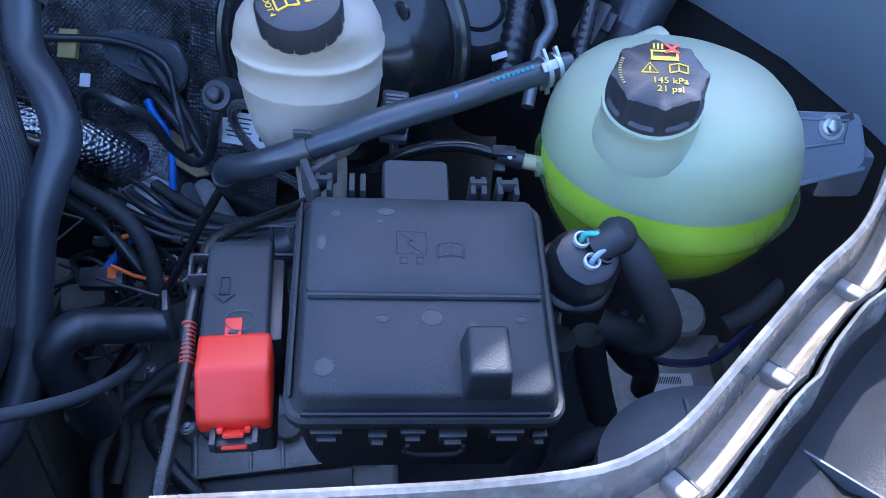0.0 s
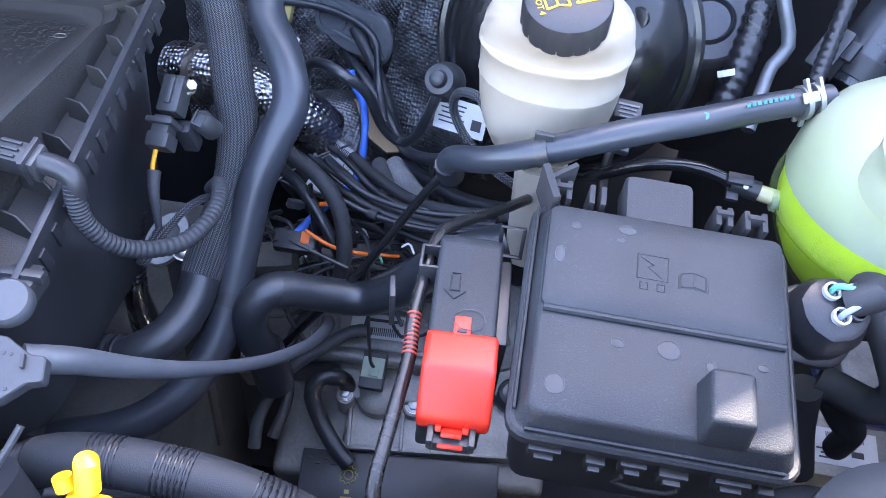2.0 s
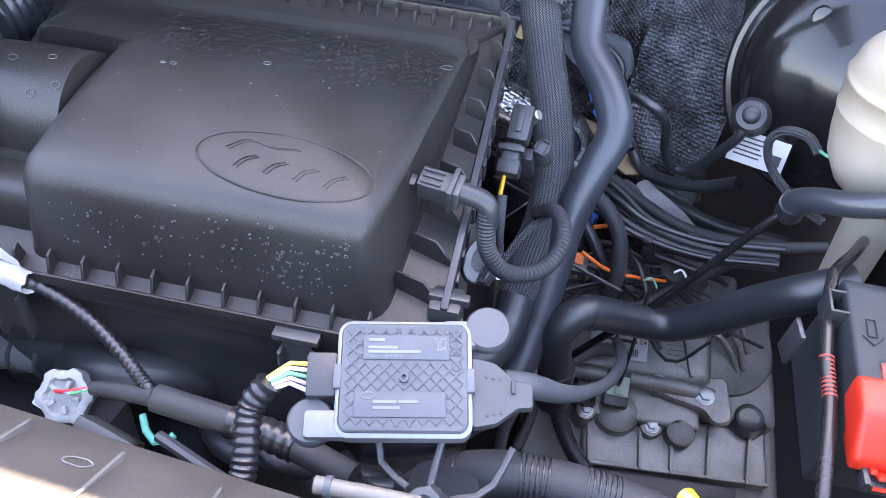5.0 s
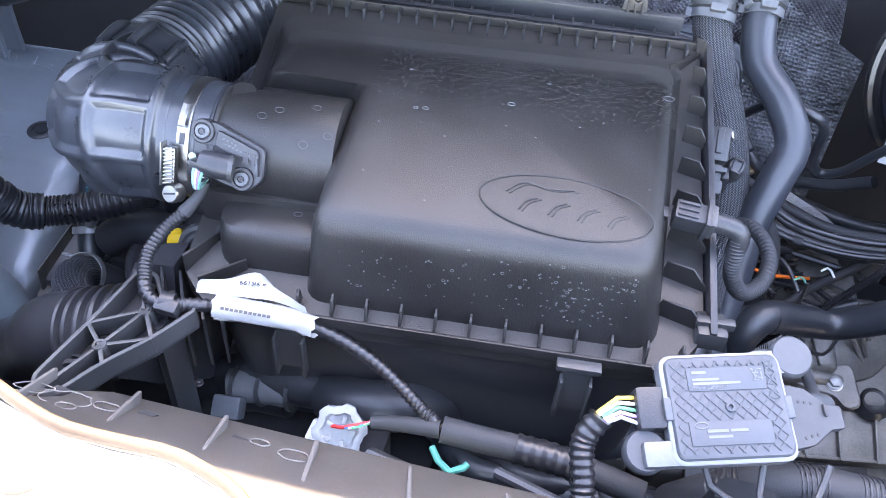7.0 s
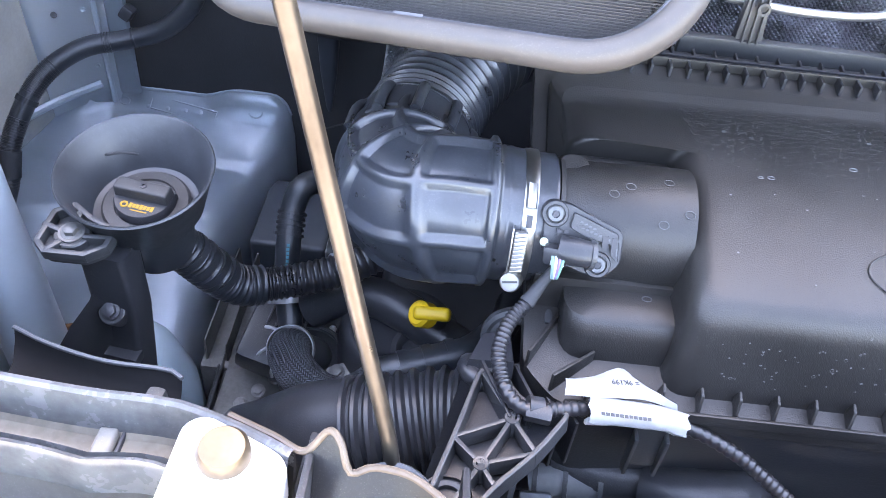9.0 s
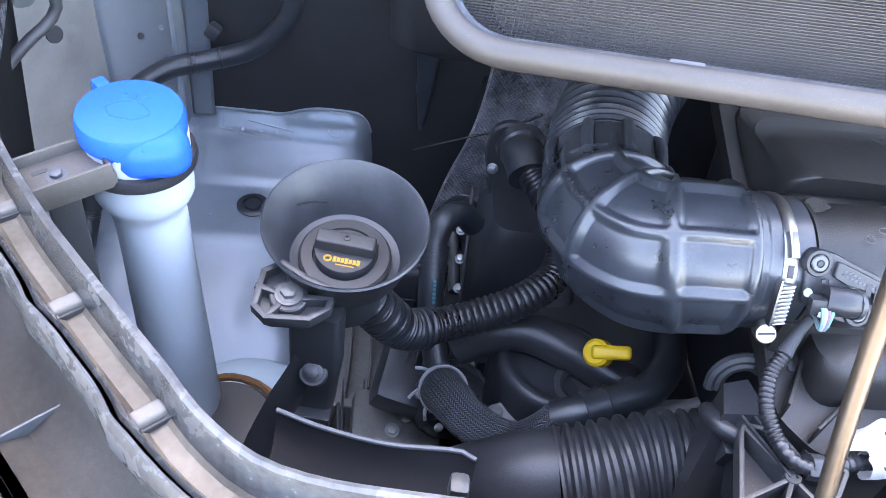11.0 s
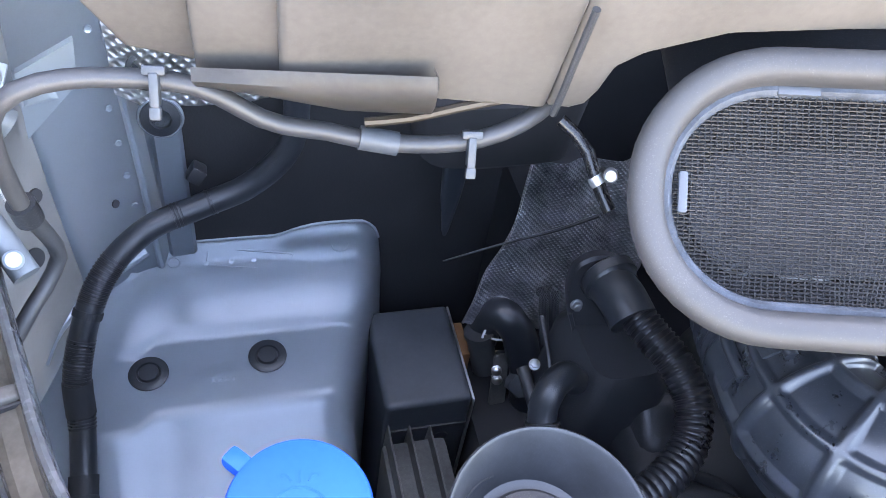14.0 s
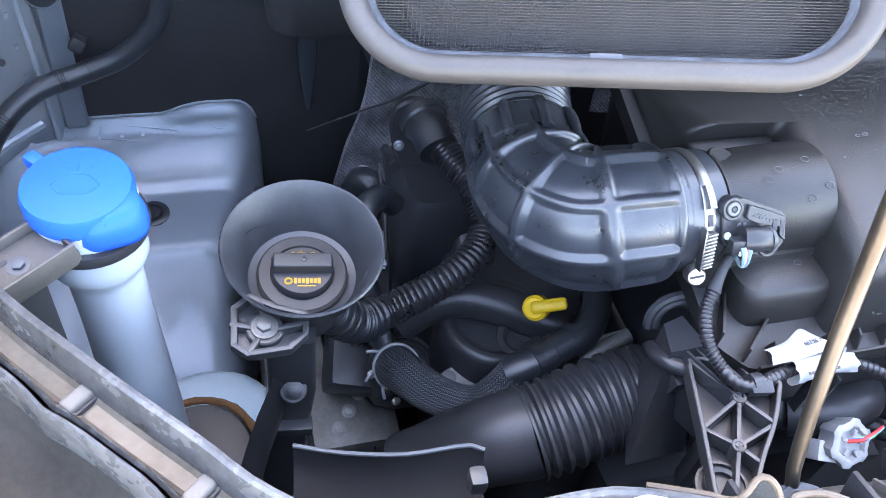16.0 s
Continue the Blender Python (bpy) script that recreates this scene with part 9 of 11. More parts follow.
tray = thing("cable_tray", (-0.02, 0.35, 0.30), "black plastic cable tray with ribs behind the air box", "cable tray")
T0, T1 = Vector((-0.20, 0.312, 0.352)), Vector((0.125, 0.356, 0.352))
along = (T1 - T0).normalized()
tm = axes((T0 + T1) / 2, along, (0, 1, 0.1))
part("rail", rbox(tm @ Matrix.Translation((0, 0, -0.03)), 0.33, 0.016, 0.030, 0.003), BLACK, tray)
part("rail_lip", rbox(tm @ Matrix.Translation((0, -0.007, 0.0)), 0.33, 0.003, 0.006, 0.001), BLACK, tray)
part("back_rail", rbox(tm @ Matrix.Translation((0.03, 0.030, -0.028)), 0.26, 0.010, 0.034, 0.003), GREY_BLACK, tray)
for k in range(16):
    part("tray_rib", rbox(tm @ Matrix.Translation((-0.15 + 0.02 * k, 0.0, 0.0)), 0.0022, 0.014, 0.005, 0.0006), BLACK, tray)
for x, h in ((-0.105, 0.05), (-0.035, 0.055), (0.11, 0.03)):
    lug = part("lug", rbox(tm @ pose(x, 0.034, -0.002, -14, 0, 0), 0.028, 0.014, h, 0.003, 2, (0.7, 0.8)), GREY_BLACK, tray)
    for d in (-0.007, 0.0, 0.007):
        part("lug_rib", rbox(tm @ pose(x + d, 0.026, 0.004, -14, 0, 0), 0.0022, 0.004, h * 0.8, 0.0006), GREY_BLACK, lug)
    part("lug_eye", lathe(tm @ pose(x, 0.024, h * 0.78, 76, 0, 0), [(0.0035, 0), (0.006, 0), (0.006, 0.003), (0.0035, 0.003), (0.0035, 0)], 18), GREY_BLACK, lug)
part("clear_pipe", tube([tm @ Vector((-0.06, 0.060, 0.03)), tm @ Vector((0.02, 0.062, 0.022)), tm @ Vector((0.09, 0.058, 0.03)), tm @ Vector((0.13, 0.07, 0.05))], 0.0045, 10), ZINC, tray)
part("foot", rbox(tm @ Matrix.Translation((0, 0.01, -0.30)), 0.20, 0.03, 0.272, 0.004), DEEP, tray)

# ==== washer, oil filler and wheel arch side ====
def washer():
    t = thing("washer_filler", (-0.69, 0.04, -0.30), "milky washer filler neck with a bright blue cap", "washer filler")
    c = Vector((-0.690, 0.036, 0))
    part("neck", tube([c + Vector((0, 0, 0.380)), c + Vector((0.0, 0.0, 0.345)), c + Vector((0.0, 0.0, 0.318)), c + Vector((0.001, 0, 0.305)), c + Vector((0.002, 0.0, 0.25)), c + Vector((0.004, 0.0, 0.15)), c + Vector((0.006, 0.0, 0.02)), c + Vector((0.01, 0, -0.1))],
                     lambda k: 0.0335 if k < 0.13 else (0.0335 - 0.008 * min(1, (k - 0.13) / 0.04) if k < 0.3 else 0.0255 + 0.010 * (k - 0.3)), 28, 0.006), NECK_WHITE, t, angle=60)
    tank = part("tank", loft([[c + Vector((0.045 + p.x, 0.036 + p.y, z)) for p in rrect(w, h, 0.062, n=8)] for w, h, z in ((0.14, 0.16, -0.40), (0.162, 0.18, -0.15), (0.154, 0.172, -0.04), (0.134, 0.148, 0.015), (0.096, 0.106, 0.042), (0.04, 0.05, 0.050))]), MILK_BLUE, t, "milky blue washer tank", 60)
    m = facing((-0.692, 0.037, 0.380), (0.0, -0.05, 1))
    cap = part("cap", lathe(m, [(0.0335, 0), (0.0345, 0.001), (0.0345, 0.012), (0.033, 0.016), (0.029, 0.0175), (0, 0.018)], 56), BLUE, t, "bright blue snap cap")
    tab = part("cap_tab", loft([[m @ Matrix.Rotation(radians(20), 4, "Z") @ Vector((0.012 + p.x * w + 0.010 * (1 - w), -0.022 + p.y * w + 0.004 * (1 - w), z)) for p in rrect(0.050, 0.036, 0.017)] for w, z in ((0.80, -0.010), (0.92, -0.009), (0.96, -0.004), (0.93, 0.004), (0.80, 0.012), (0.6, 0.015))]), BLUE, cap, angle=60)
    part("cap_hinge", rbox(m @ pose(-0.029, 0.024, 0.006, 0, 0, -40), 0.014, 0.010, 0.010, 0.003), BLUE, cap)
    part("cap_rib", rbox(m @ pose(0.02, -0.029, 0.002, 0, 0, 0), 0.0016, 0.004, 0.010, 0.0004), BLUE, cap)
    f = m @ Matrix.Translation((0.0, -0.002, 0.018))
    arc = [(0.017 * math.cos(a), -0.012 + 0.022 * math.sin(a)) for a in [radians(150 - 10 * k) for k in range(13)]]
    part("screen_symbol", join(ringline(f, arc + [(0.008, -0.008), (-0.008, -0.008)], 0.0005), ringline(f, [(-0.004, 0.013), (-0.006, 0.016), (-0.009, 0.016)], 0.0005, False), ringline(f, [(0.004, 0.013), (0.006, 0.016), (0.009, 0.016)], 0.0005, False), ringline(f, [(0, 0.012), (0, 0.018)], 0.0005, False)), BLUE, cap, "moulded windscreen washer symbol")
    br = thing("filler_bracket", (-0.72, 0.0, 0.30), "grey plastic bracket holding the washer neck", "bracket")
    part("collar", lathe(facing((-0.690, 0.035, 0.362), (0, 0, 1)), [(0.033, -0.004), (0.0375, -0.004), (0.0385, 0.0), (0.0375, 0.005), (0.033, 0.005), (0.033, -0.004)], 40), BLACK, br)
    arm_grey = material("dusty_arm_plastic", (0.075, 0.069, 0.063), 0.5, dust=0.2, vary=0.3)
    bm_ = axes((-0.722, -0.010, 0.372), (0.7, 0.7, 0.05), (-0.7, 0.7, 0))
    part("arm", rbox(bm_ @ Matrix.Translation((0.004, 0, -0.010)), 0.054, 0.036, 0.012, 0.003), arm_grey, br)
    for y in (-0.017, 0.017):
        part("arm_wall", rbox(bm_ @ Matrix.Translation((0.004, y, -0.006)), 0.050, 0.0026, 0.0155, 0.001), arm_grey, br)
    part("arm_end", rbox(bm_ @ Matrix.Translation((0.028, 0, -0.006)), 0.003, 0.034, 0.0145, 0.001), BLACK, br)
    part("arm_slot", rbox(bm_ @ Matrix.Translation((-0.008, 0.006, 0.0015)), 0.010, 0.0035, 0.0009, 0.0003), INK, br)
    part("grommet", lathe(facing((-0.721, -0.012, 0.3735), (0, -0.1, 1)), [(0.0072, -0.002), (0.0070, 0.001), (0.0045, 0.0014)], 24), GREY, br)
    part("bolt", join(hexbolt(facing((-0.721, -0.012, 0.3725), (0, -0.1, 1)), 0.0042, 0.005), lathe(facing((-0.721, -0.012, 0.3725), (0, -0.1, 1)), [(0.007, -0.002), (0.007, 0.001), (0, 0.001)], 20)), GREY, br)
    part("foot", rbox(axes((-0.722, -0.01, 0.25), (1, 0.7, 0), (-0.7, 1, 0)), 0.02, 0.02, 0.112, 0.003), GREY_BLACK, br)
    mp = thing("washer_cover", (-0.64, 0.04, -0.3), "dark cover on the washer tank with a rusty edge", "cover")
    part("drum", lathe(facing((-0.650, 0.012, 0.080), (-0.1, -0.15, 1)), [(0.055, -0.30), (0.055, -0.012), (0.050, -0.002), (0.03, 0.002), (0, 0.002)], 36), GREY_BLACK, mp)
    rr = [(0.056 * math.cos(radians(a)), 0.056 * math.sin(radians(a))) for a in range(10, 130, 8)]
    fm = facing((-0.650, 0.012, 0.080), (-0.1, -0.15, 1))
    part("rust_edge", tube([fm @ Vector((x, y, -0.004 + 0.003 * noise.noise(Vector((x, y, 0)) * 200))) for x, y in rr], lambda k: 0.0035 + 0.002 * abs(noise.noise(Vector((k * 9, 0, 0)))), 8, 0.004), RUST, mp, "rust-brown flaky edge")


washer()


def oil_filler():
    t = thing("oil_funnel", (-0.555, 0.07, 0.10), "black plastic oil filler funnel with bracket", "funnel")
    m = facing((-0.553, 0.064, 0.262), (0.02, -0.16, 0.98))
    part("funnel", lathe(m, [(0.022, -0.05), (0.030, -0.045), (0.034, -0.006), (0.046, 0.010), (0.0595, 0.052), (0.0612, 0.054), (0.0600, 0.0552), (0.0580, 0.054), (0.044, 0.014), (0.042, 0.010), (0.037, 0.008), (0.0, 0.008)], 64), material("funnel_plastic", (0.028, 0.031, 0.036), 0.34, dust=0.05, vary=0.35, coarse=40, spec=0.6), t)
    for a0, a1 in ((120, 150), (342, 350)):
        q = [m @ Vector((r * math.cos(radians(a)), r * math.sin(radians(a)), z)) for a, r, z in ((a0, 0.0475, 0.022), ((a0 + a1) / 2, 0.049, 0.027), (a1, 0.0505, 0.031))]
        part("inner_rib", tube(q, 0.0013, 8, 0.003), BLACK, t)
    bm_ = axes((-0.580, 0.001, 0.288), (0.92, 0.30, 0.03), (-0.30, 0.92, 0.15))
    outline = [(-0.024, -0.006), (-0.017, -0.016), (0.012, -0.021), (0.026, -0.014), (0.031, 0.001), (0.012, 0.014), (-0.002, 0.028), (-0.016, 0.022)]
    part("ear", plate(bm_ @ Matrix.Translation((0, 0, -0.014)), outline, 0.006, 0.001, 0.004), GREY_BLACK, t)
    ribs = list(zip(outline, outline[1:] + outline[:1])) + [((-0.010, 0.004), (-0.021, 0.010)), ((0.010, -0.004), (0.028, -0.006)), ((0.002, 0.011), (0.003, 0.020)), ((-0.008, -0.008), (-0.016, -0.015))]
    for p, q in ribs:
        d = Vector((q[0] - p[0], q[1] - p[1]))
        part("ear_rib", rbox(bm_ @ Matrix.Translation(((p[0] + q[0]) / 2, (p[1] + q[1]) / 2, -0.009)) @ Matrix.Rotation(math.atan2(d.y, d.x), 4, "Z"), d.length + 0.004, 0.0050, 0.010, 0.0020), GREY_BLACK, t)
    part("ear_boss", lathe(bm_ @ Matrix.Translation((0, 0, -0.010)), [(0.0135, 0), (0.0135, 0.008), (0.0125, 0.009), (0, 0.009)], 24), GREY_BLACK, t)
    part("bolt", join(hexbolt(bm_, 0.0058, 0.006), lathe(bm_, [(0.0098, -0.002), (0.0098, 0.001), (0, 0.001)], 24)), ALU_DARK, t, "dull flanged bolt")
    cap = thing("oil_filler_cap", m @ Vector((0, 0, 0.008)), "black oil filler cap with yellow markings", "oil cap")
    dusty = material("dusty_cap_plastic", (0.034, 0.033, 0.033), 0.45, dust=0.2, vary=0.3)
    part("disc", lathe(m @ Matrix.Translation((0, 0, 0.008)), [(0.0355, 0), (0.0355, 0.004), (0.0335, 0.0062), (0.0250, 0.0068), (0.0242, 0.0050), (0, 0.0050)], 56), dusty, cap)
    bar = m @ Matrix.Translation((0.0, 0.0, 0.013))
    def half(r, top, z):
        return [bar @ Vector((r * math.cos(a), r * math.sin(a), z)) for a in [math.pi + math.pi * k / 18 for k in range(19)]] + [bar @ Vector((r * f, top, z)) for f in (1, 0.5, 0, -0.5, -1)]
    part("grip", loft([half(0.0238, 0.010, 0.0), half(0.0238, 0.010, 0.008), half(0.0228, 0.009, 0.0092)]), BLACK, cap)
    part("grip_bar", rbox(bar @ Matrix.Translation((0, 0.0015, 0.006)), 0.046, 0.014, 0.013, 0.002, 3, (0.97, 0.9)), dusty, cap)
    part("grip_boss", lathe(bar @ Matrix.Translation((0.001, 0.002, 0.0188)), [(0.0028, 0), (0.0026, 0.0008), (0.0012, 0.001), (0.001, 0.0003), (0, 0.0003)], 16), BLACK, cap)
    gf = bar @ Matrix.Translation((0.001, -0.0125, 0.0094))
    part("brand_mark", join(ringline(gf @ Matrix.Translation((-0.0118, 0, 0)), ellipse(0.0026, 0.0024, 16), 0.0009), bars(gf, [(-0.0065 + 0.0030 * k, 0.0002, 0.0024, 0.0040 if k % 3 else 0.0050) for k in range(7)] + [(0.002, -0.0042, 0.014, 0.0010)])), OCHRE_PRINT, cap, "yellow printed brand bars")
    of = m @ Matrix.Translation((0.001, 0.0175, 0.0134))
    part("oil_can_symbol", join(ringline(of, [(-0.009, 0.002), (-0.006, 0.0), (-0.005, -0.002), (0.003, -0.002), (0.006, 0.001), (0.009, 0.0015)], 0.0008, False), ringline(of, [(-0.005, 0.001), (0.002, 0.001)], 0.0008, False), ringline(of, [(-0.002, 0.001), (-0.002, 0.003)], 0.0007, False)), OCHRE_PRINT, cap)
    hs = thing("funnel_drain_hose", (-0.46, 0.15, 0.08), "black corrugated hose curving behind the funnel", "hose")
    part("boot", tube([(-0.545, 0.075, 0.225), (-0.530, 0.085, 0.195), (-0.512, 0.096, 0.165), (-0.498, 0.106, 0.150), (-0.484, 0.116, 0.145)], 0.0200, 24, corr=(0.0040, 0.0014)), RUBBER, hs)
    for k in range(4):
        a = Vector((-0.535, 0.0825, 0.205)).lerp(Vector((-0.515, 0.095, 0.17)), k / 3)
        part("boot_fold", tube([a - Vector((-0.0015, -0.001, 0.003)), a + Vector((-0.0015, -0.001, 0.003))], 0.0208, 18, 0.002), RUBBER, hs)
    part("conduit", tube([(-0.490, 0.111, 0.147), (-0.470, 0.124, 0.144), (-0.435, 0.142, 0.147), (-0.398, 0.163, 0.155), (-0.372, 0.190, 0.165), (-0.366, 0.220, 0.180), (-0.377, 0.250, 0.193), (-0.393, 0.275, 0.200), (-0.408, 0.300, 0.205)], 0.0168, 22, corr=(0.0030, 0.0016)), CORR, hs)
    part("end_boot", tube([(-0.408, 0.29, 0.203), (-0.416, 0.315, 0.208), (-0.424, 0.345, 0.20)], 0.022, 18, 0.006), RUBBER, hs)
    sp = thing("support_arm", (-0.55, -0.05, 0.0), "black pressed bracket carrying the funnel", "bracket")
    part("post", loft([[Vector((-0.562 + dx + p.x, 0.014 + p.y, z)) for p in rrect(w, 0.030, 0.005)] for w, dx, z in ((0.034, -0.030, -0.40), (0.034, -0.020, 0.0), (0.038, -0.008, 0.12), (0.038, 0.0, 0.20), (0.038, 0.0, 0.268))]), BLACK, sp)
    arm_r = smooth_path([Vector(p) for p in ((-0.546, 0.030, 0.268), (-0.550, 0.030, 0.210), (-0.572, -0.006, 0.165), (-0.588, -0.045, 0.13), (-0.590, -0.07, 0.06))], 0.012)
    arm_l = smooth_path([Vector(p) for p in ((-0.580, 0.016, 0.268), (-0.576, 0.000, 0.226), (-0.590, -0.024, 0.200), (-0.606, -0.058, 0.155), (-0.608, -0.08, 0.07))], 0.012)
    n = min(len(arm_r), len(arm_l))
    part("arm", sheet([[arm_l[k].lerp(arm_r[k], f) + Vector((0.004, -0.004, 0.003)) * math.sin(math.pi * f) for f in (0, 0.12, 0.3, 0.5, 0.7, 0.88, 1)] for k in range(n)], 0.004), BLACK, sp, "swept black arm of the bracket")
    part("gusset", rbox(axes((-0.566, -0.004, 0.15), (1, 0, 0), (0, 1, 0)), 0.040, 0.014, 0.010, 0.002), BLACK, sp)
    part("bolt_boss", lathe(facing((-0.561, -0.002, 0.208), (0.02, -0.6, 0.8)), [(0.011, -0.014), (0.011, 0.003), (0.010, 0.004), (0, 0.004)], 24), BLACK, sp)
    part("bolt", hexbolt(facing((-0.561, -0.005, 0.212), (0.02, -0.6, 0.8)), 0.0058), BLACK, sp)


oil_filler()


def engine_top():
    t = thing("cam_cover", (-0.36, 0.15, -0.2), "black plastic cam cover with sweeping raised shapes", "engine cover")
    part("cover", loft([[V(-0.270 + p.x, 0.20 + p.y, z) for p in rrect(w, h, 0.03, n=6)] for w, h, z in ((0.19, 0.34, -0.2), (0.18, 0.33, 0.055), (0.17, 0.32, 0.075), (0.15, 0.30, 0.083), (0.07, 0.15, 0.086))]), BLACK, t, angle=60)
    part("raised_runner", tube([(-0.45, 0.16, 0.075), (-0.42, 0.165, 0.098), (-0.385, 0.165, 0.108), (-0.34, 0.150, 0.108), (-0.30, 0.135, 0.10), (-0.26, 0.12, 0.095)], 0.021, 16), BLACK, t)
    def oval(a, b, z):
        return [Vector((-0.352, 0.146, z)) + Matrix.Rotation(radians(12), 3, "Z") @ Vector((a * math.cos(2 * math.pi * k / 40) * (1 + 0.08 * math.sin(2 * math.pi * k / 40)), b * math.sin(2 * math.pi * k / 40), 0)) for k in range(40)]
    part("moulded_oval", loft([oval(0.064, 0.062, -0.10), oval(0.062, 0.060, 0.075), oval(0.060, 0.058, 0.088), oval(0.055, 0.053, 0.0955), oval(0.047, 0.046, 0.0965), oval(0.043, 0.042, 0.0905), oval(0.036, 0.035, 0.0895), oval(0.02, 0.018, 0.0915), oval(0.004, 0.002, 0.092)]), BLACK, t, "smooth moulded oval of the cover", 70)
    # Recess in matt black, which stands in for the shadow round the dipstick.
    part("dipstick_well", lathe(facing((-0.330, 0.122, 0.094), (-0.2, -0.3, 1)), [(0.026, -0.004), (0.024, 0.004), (0.018, 0.006), (0.014, 0.002), (0.012, -0.01), (0, -0.01)], 28), DEEP, t)
    d = thing("dipstick", (-0.318, 0.118, 0.07), "bright yellow oil dipstick handle in a black tube", "dipstick")
    q = Vector((-0.326, 0.116, 0.152))
    part("collar", lathe(facing(q, (-0.55, -0.55, 0.62)), [(0.006, -0.012), (0.0125, -0.010), (0.0128, 0.004), (0.010, 0.007), (0, 0.0075)], 24), YELLOW, d)
    part("handle", rbox(axes(q + Vector((0.012, -0.001, 0.004)), (0.96, -0.05, 0.26), (0, 0.8, 0.6)), 0.036, 0.013, 0.012, 0.005, 3), YELLOW, d)
    part("tube", tube([q - Vector((-0.006, -0.006, 0.007)), q + Vector((0.015, 0.02, -0.03)), q + Vector((0.03, 0.04, -0.09))], 0.0075, 12), BLACK, d)
    e = thing("egr_valve", (-0.47, 0.08, -0.2), "black round vacuum valve with screws and a braided hose", "valve")
    em = facing((-0.443, 0.137, 0.024), (0.235, -0.322, 0.917))
    part("body", lathe(em, [(0.036, -0.05), (0.040, -0.03), (0.040, -0.006), (0.036, 0.0), (0.026, 0.005), (0.012, 0.006), (0, 0.006)], 36, lambda k, r, z: r * (1 + 0.06 * (k % 6 == 0))), BLACK, e)
    for k in range(6):
        a = 2 * math.pi * k / 6 + 0.3
        part("screw", lathe(em @ Matrix.Translation((0.039 * math.cos(a), 0.039 * math.sin(a), -0.005)), [(0.0045, 0), (0.0045, 0.005), (0.003, 0.006), (0, 0.005)], 12), STEEL, e)
    part("rim_ring", lathe(em, [(0.034, -0.002), (0.034, 0.004), (0.030, 0.005), (0.028, 0.0)], 36), GREY_BLACK, e)
    part("spigot", tube([em @ Vector((0, 0, 0.002)), em @ Vector((-0.003, -0.004, 0.016)), (-0.4570, 0.1175, 0.055)], 0.0205, 24, 0.005), GREY_BLACK, e)
    part("locking_ring", ringline(em @ Matrix.Translation((0, 0, 0.006)), ellipse(0.0335, 0.0335, 44), 0.0022), GREY_BLACK, e)
    for k in range(9):
        a = math.radians(200 + 15 * k)
        part("rim_web", rbox(em @ pose(0.032 * math.cos(a), 0.032 * math.sin(a), -0.004, 0, 0, math.degrees(a)), 0.008, 0.0018, 0.012, 0.0005), GREY_BLACK, e)
    part("carrier", rbox(em @ Matrix.Translation((-0.03, 0.02, -0.06)), 0.10, 0.09, 0.05, 0.01), BLACK, e)
    for k in range(5):
        part("carrier_rib", rbox(em @ pose(-0.060 + 0.010 * k, 0.045, -0.030 + 0.004 * k, 20, 0, 0), 0.0025, 0.034, 0.030, 0.0008), GREY_BLACK, e)
    INLET = [(-0.455, 0.262, 0.150), (-0.470, 0.256, 0.168), (-0.485, 0.242, 0.168), (-0.4915, 0.228, 0.150), (-0.489, 0.205, 0.127), (-0.485, 0.185, 0.100), (-0.476, 0.160, 0.078), (-0.4666, 0.1400, 0.058)]
    part("inlet", tube(INLET, 0.0132, 18, 0.006), RUBBER, e)
    for k in range(5):
        p = Vector((-0.4912, 0.2245, 0.1465)).lerp(Vector((-0.4895, 0.2085, 0.1305)), k / 4)
        part("inlet_clip", tube([p, p + Vector((0.0002, -0.0022, -0.0022))], 0.0148 if k % 2 else 0.0157, 18, 0.002), BLACK, e)
    part("print_line", bars(axes((-0.4830, 0.1830, 0.1210), (0.12, -0.62, -0.78), (0.95, 0.2, 0.0)), [(-0.012 + 0.0042 * k, 0, 0.003, 0.0030) for k in range(6)]), CYAN_PRINT, e, "cyan printed part number")
    pale_clamp = material("pale_clamp", (0.36, 0.37, 0.38), 0.35, 0.35, vary=0.15)
    start, ahead = Vector((-0.4575, 0.1160, 0.058)), Vector((0.0, -0.030, 0.030)).normalized()
    part("end_clamp", lathe(facing(start + ahead * 0.004, ahead), [(0.0238, -0.004), (0.0250, -0.004), (0.0250, 0.004), (0.0238, 0.004), (0.0238, -0.004)], 36), pale_clamp, e, "bright spring clamp")
    for a in (2.4, 3.3, 4.1):
        part("clamp_ear", tube([facing(start + ahead * 0.004, ahead) @ Vector((r * math.cos(a + 0.12 * k), r * math.sin(a + 0.12 * k), z)) for k, (r, z) in enumerate(((0.0245, 0.0), (0.030, 0.003), (0.035, 0.001)))], 0.0018, 8, 0.003), pale_clamp, e)
    part("ring_clamp", pushed_band(facing((-0.4780, 0.1650, 0.0825), (0.25, -0.62, -0.70)), 0.0150, 0.008), pale_clamp, e)
    part("branch_nozzle", tube([(-0.466, 0.155, 0.10), (-0.455, 0.150, 0.115), (-0.448, 0.155, 0.135)], 0.006, 10), ZINC, e)
    part("braided_hose", tube([(-0.4570, 0.1180, 0.054), (-0.4560, 0.1060, 0.066), (-0.4470, 0.0850, 0.082), (-0.4300, 0.0640, 0.088), (-0.4060, 0.0500, 0.090), (-0.3840, 0.0480, 0.092), (-0.3660, 0.0560, 0.100), (-0.350, 0.0665, 0.116)], lambda k: 0.0228 - 0.0065 * k, 28, 0.005), BRAID, e)
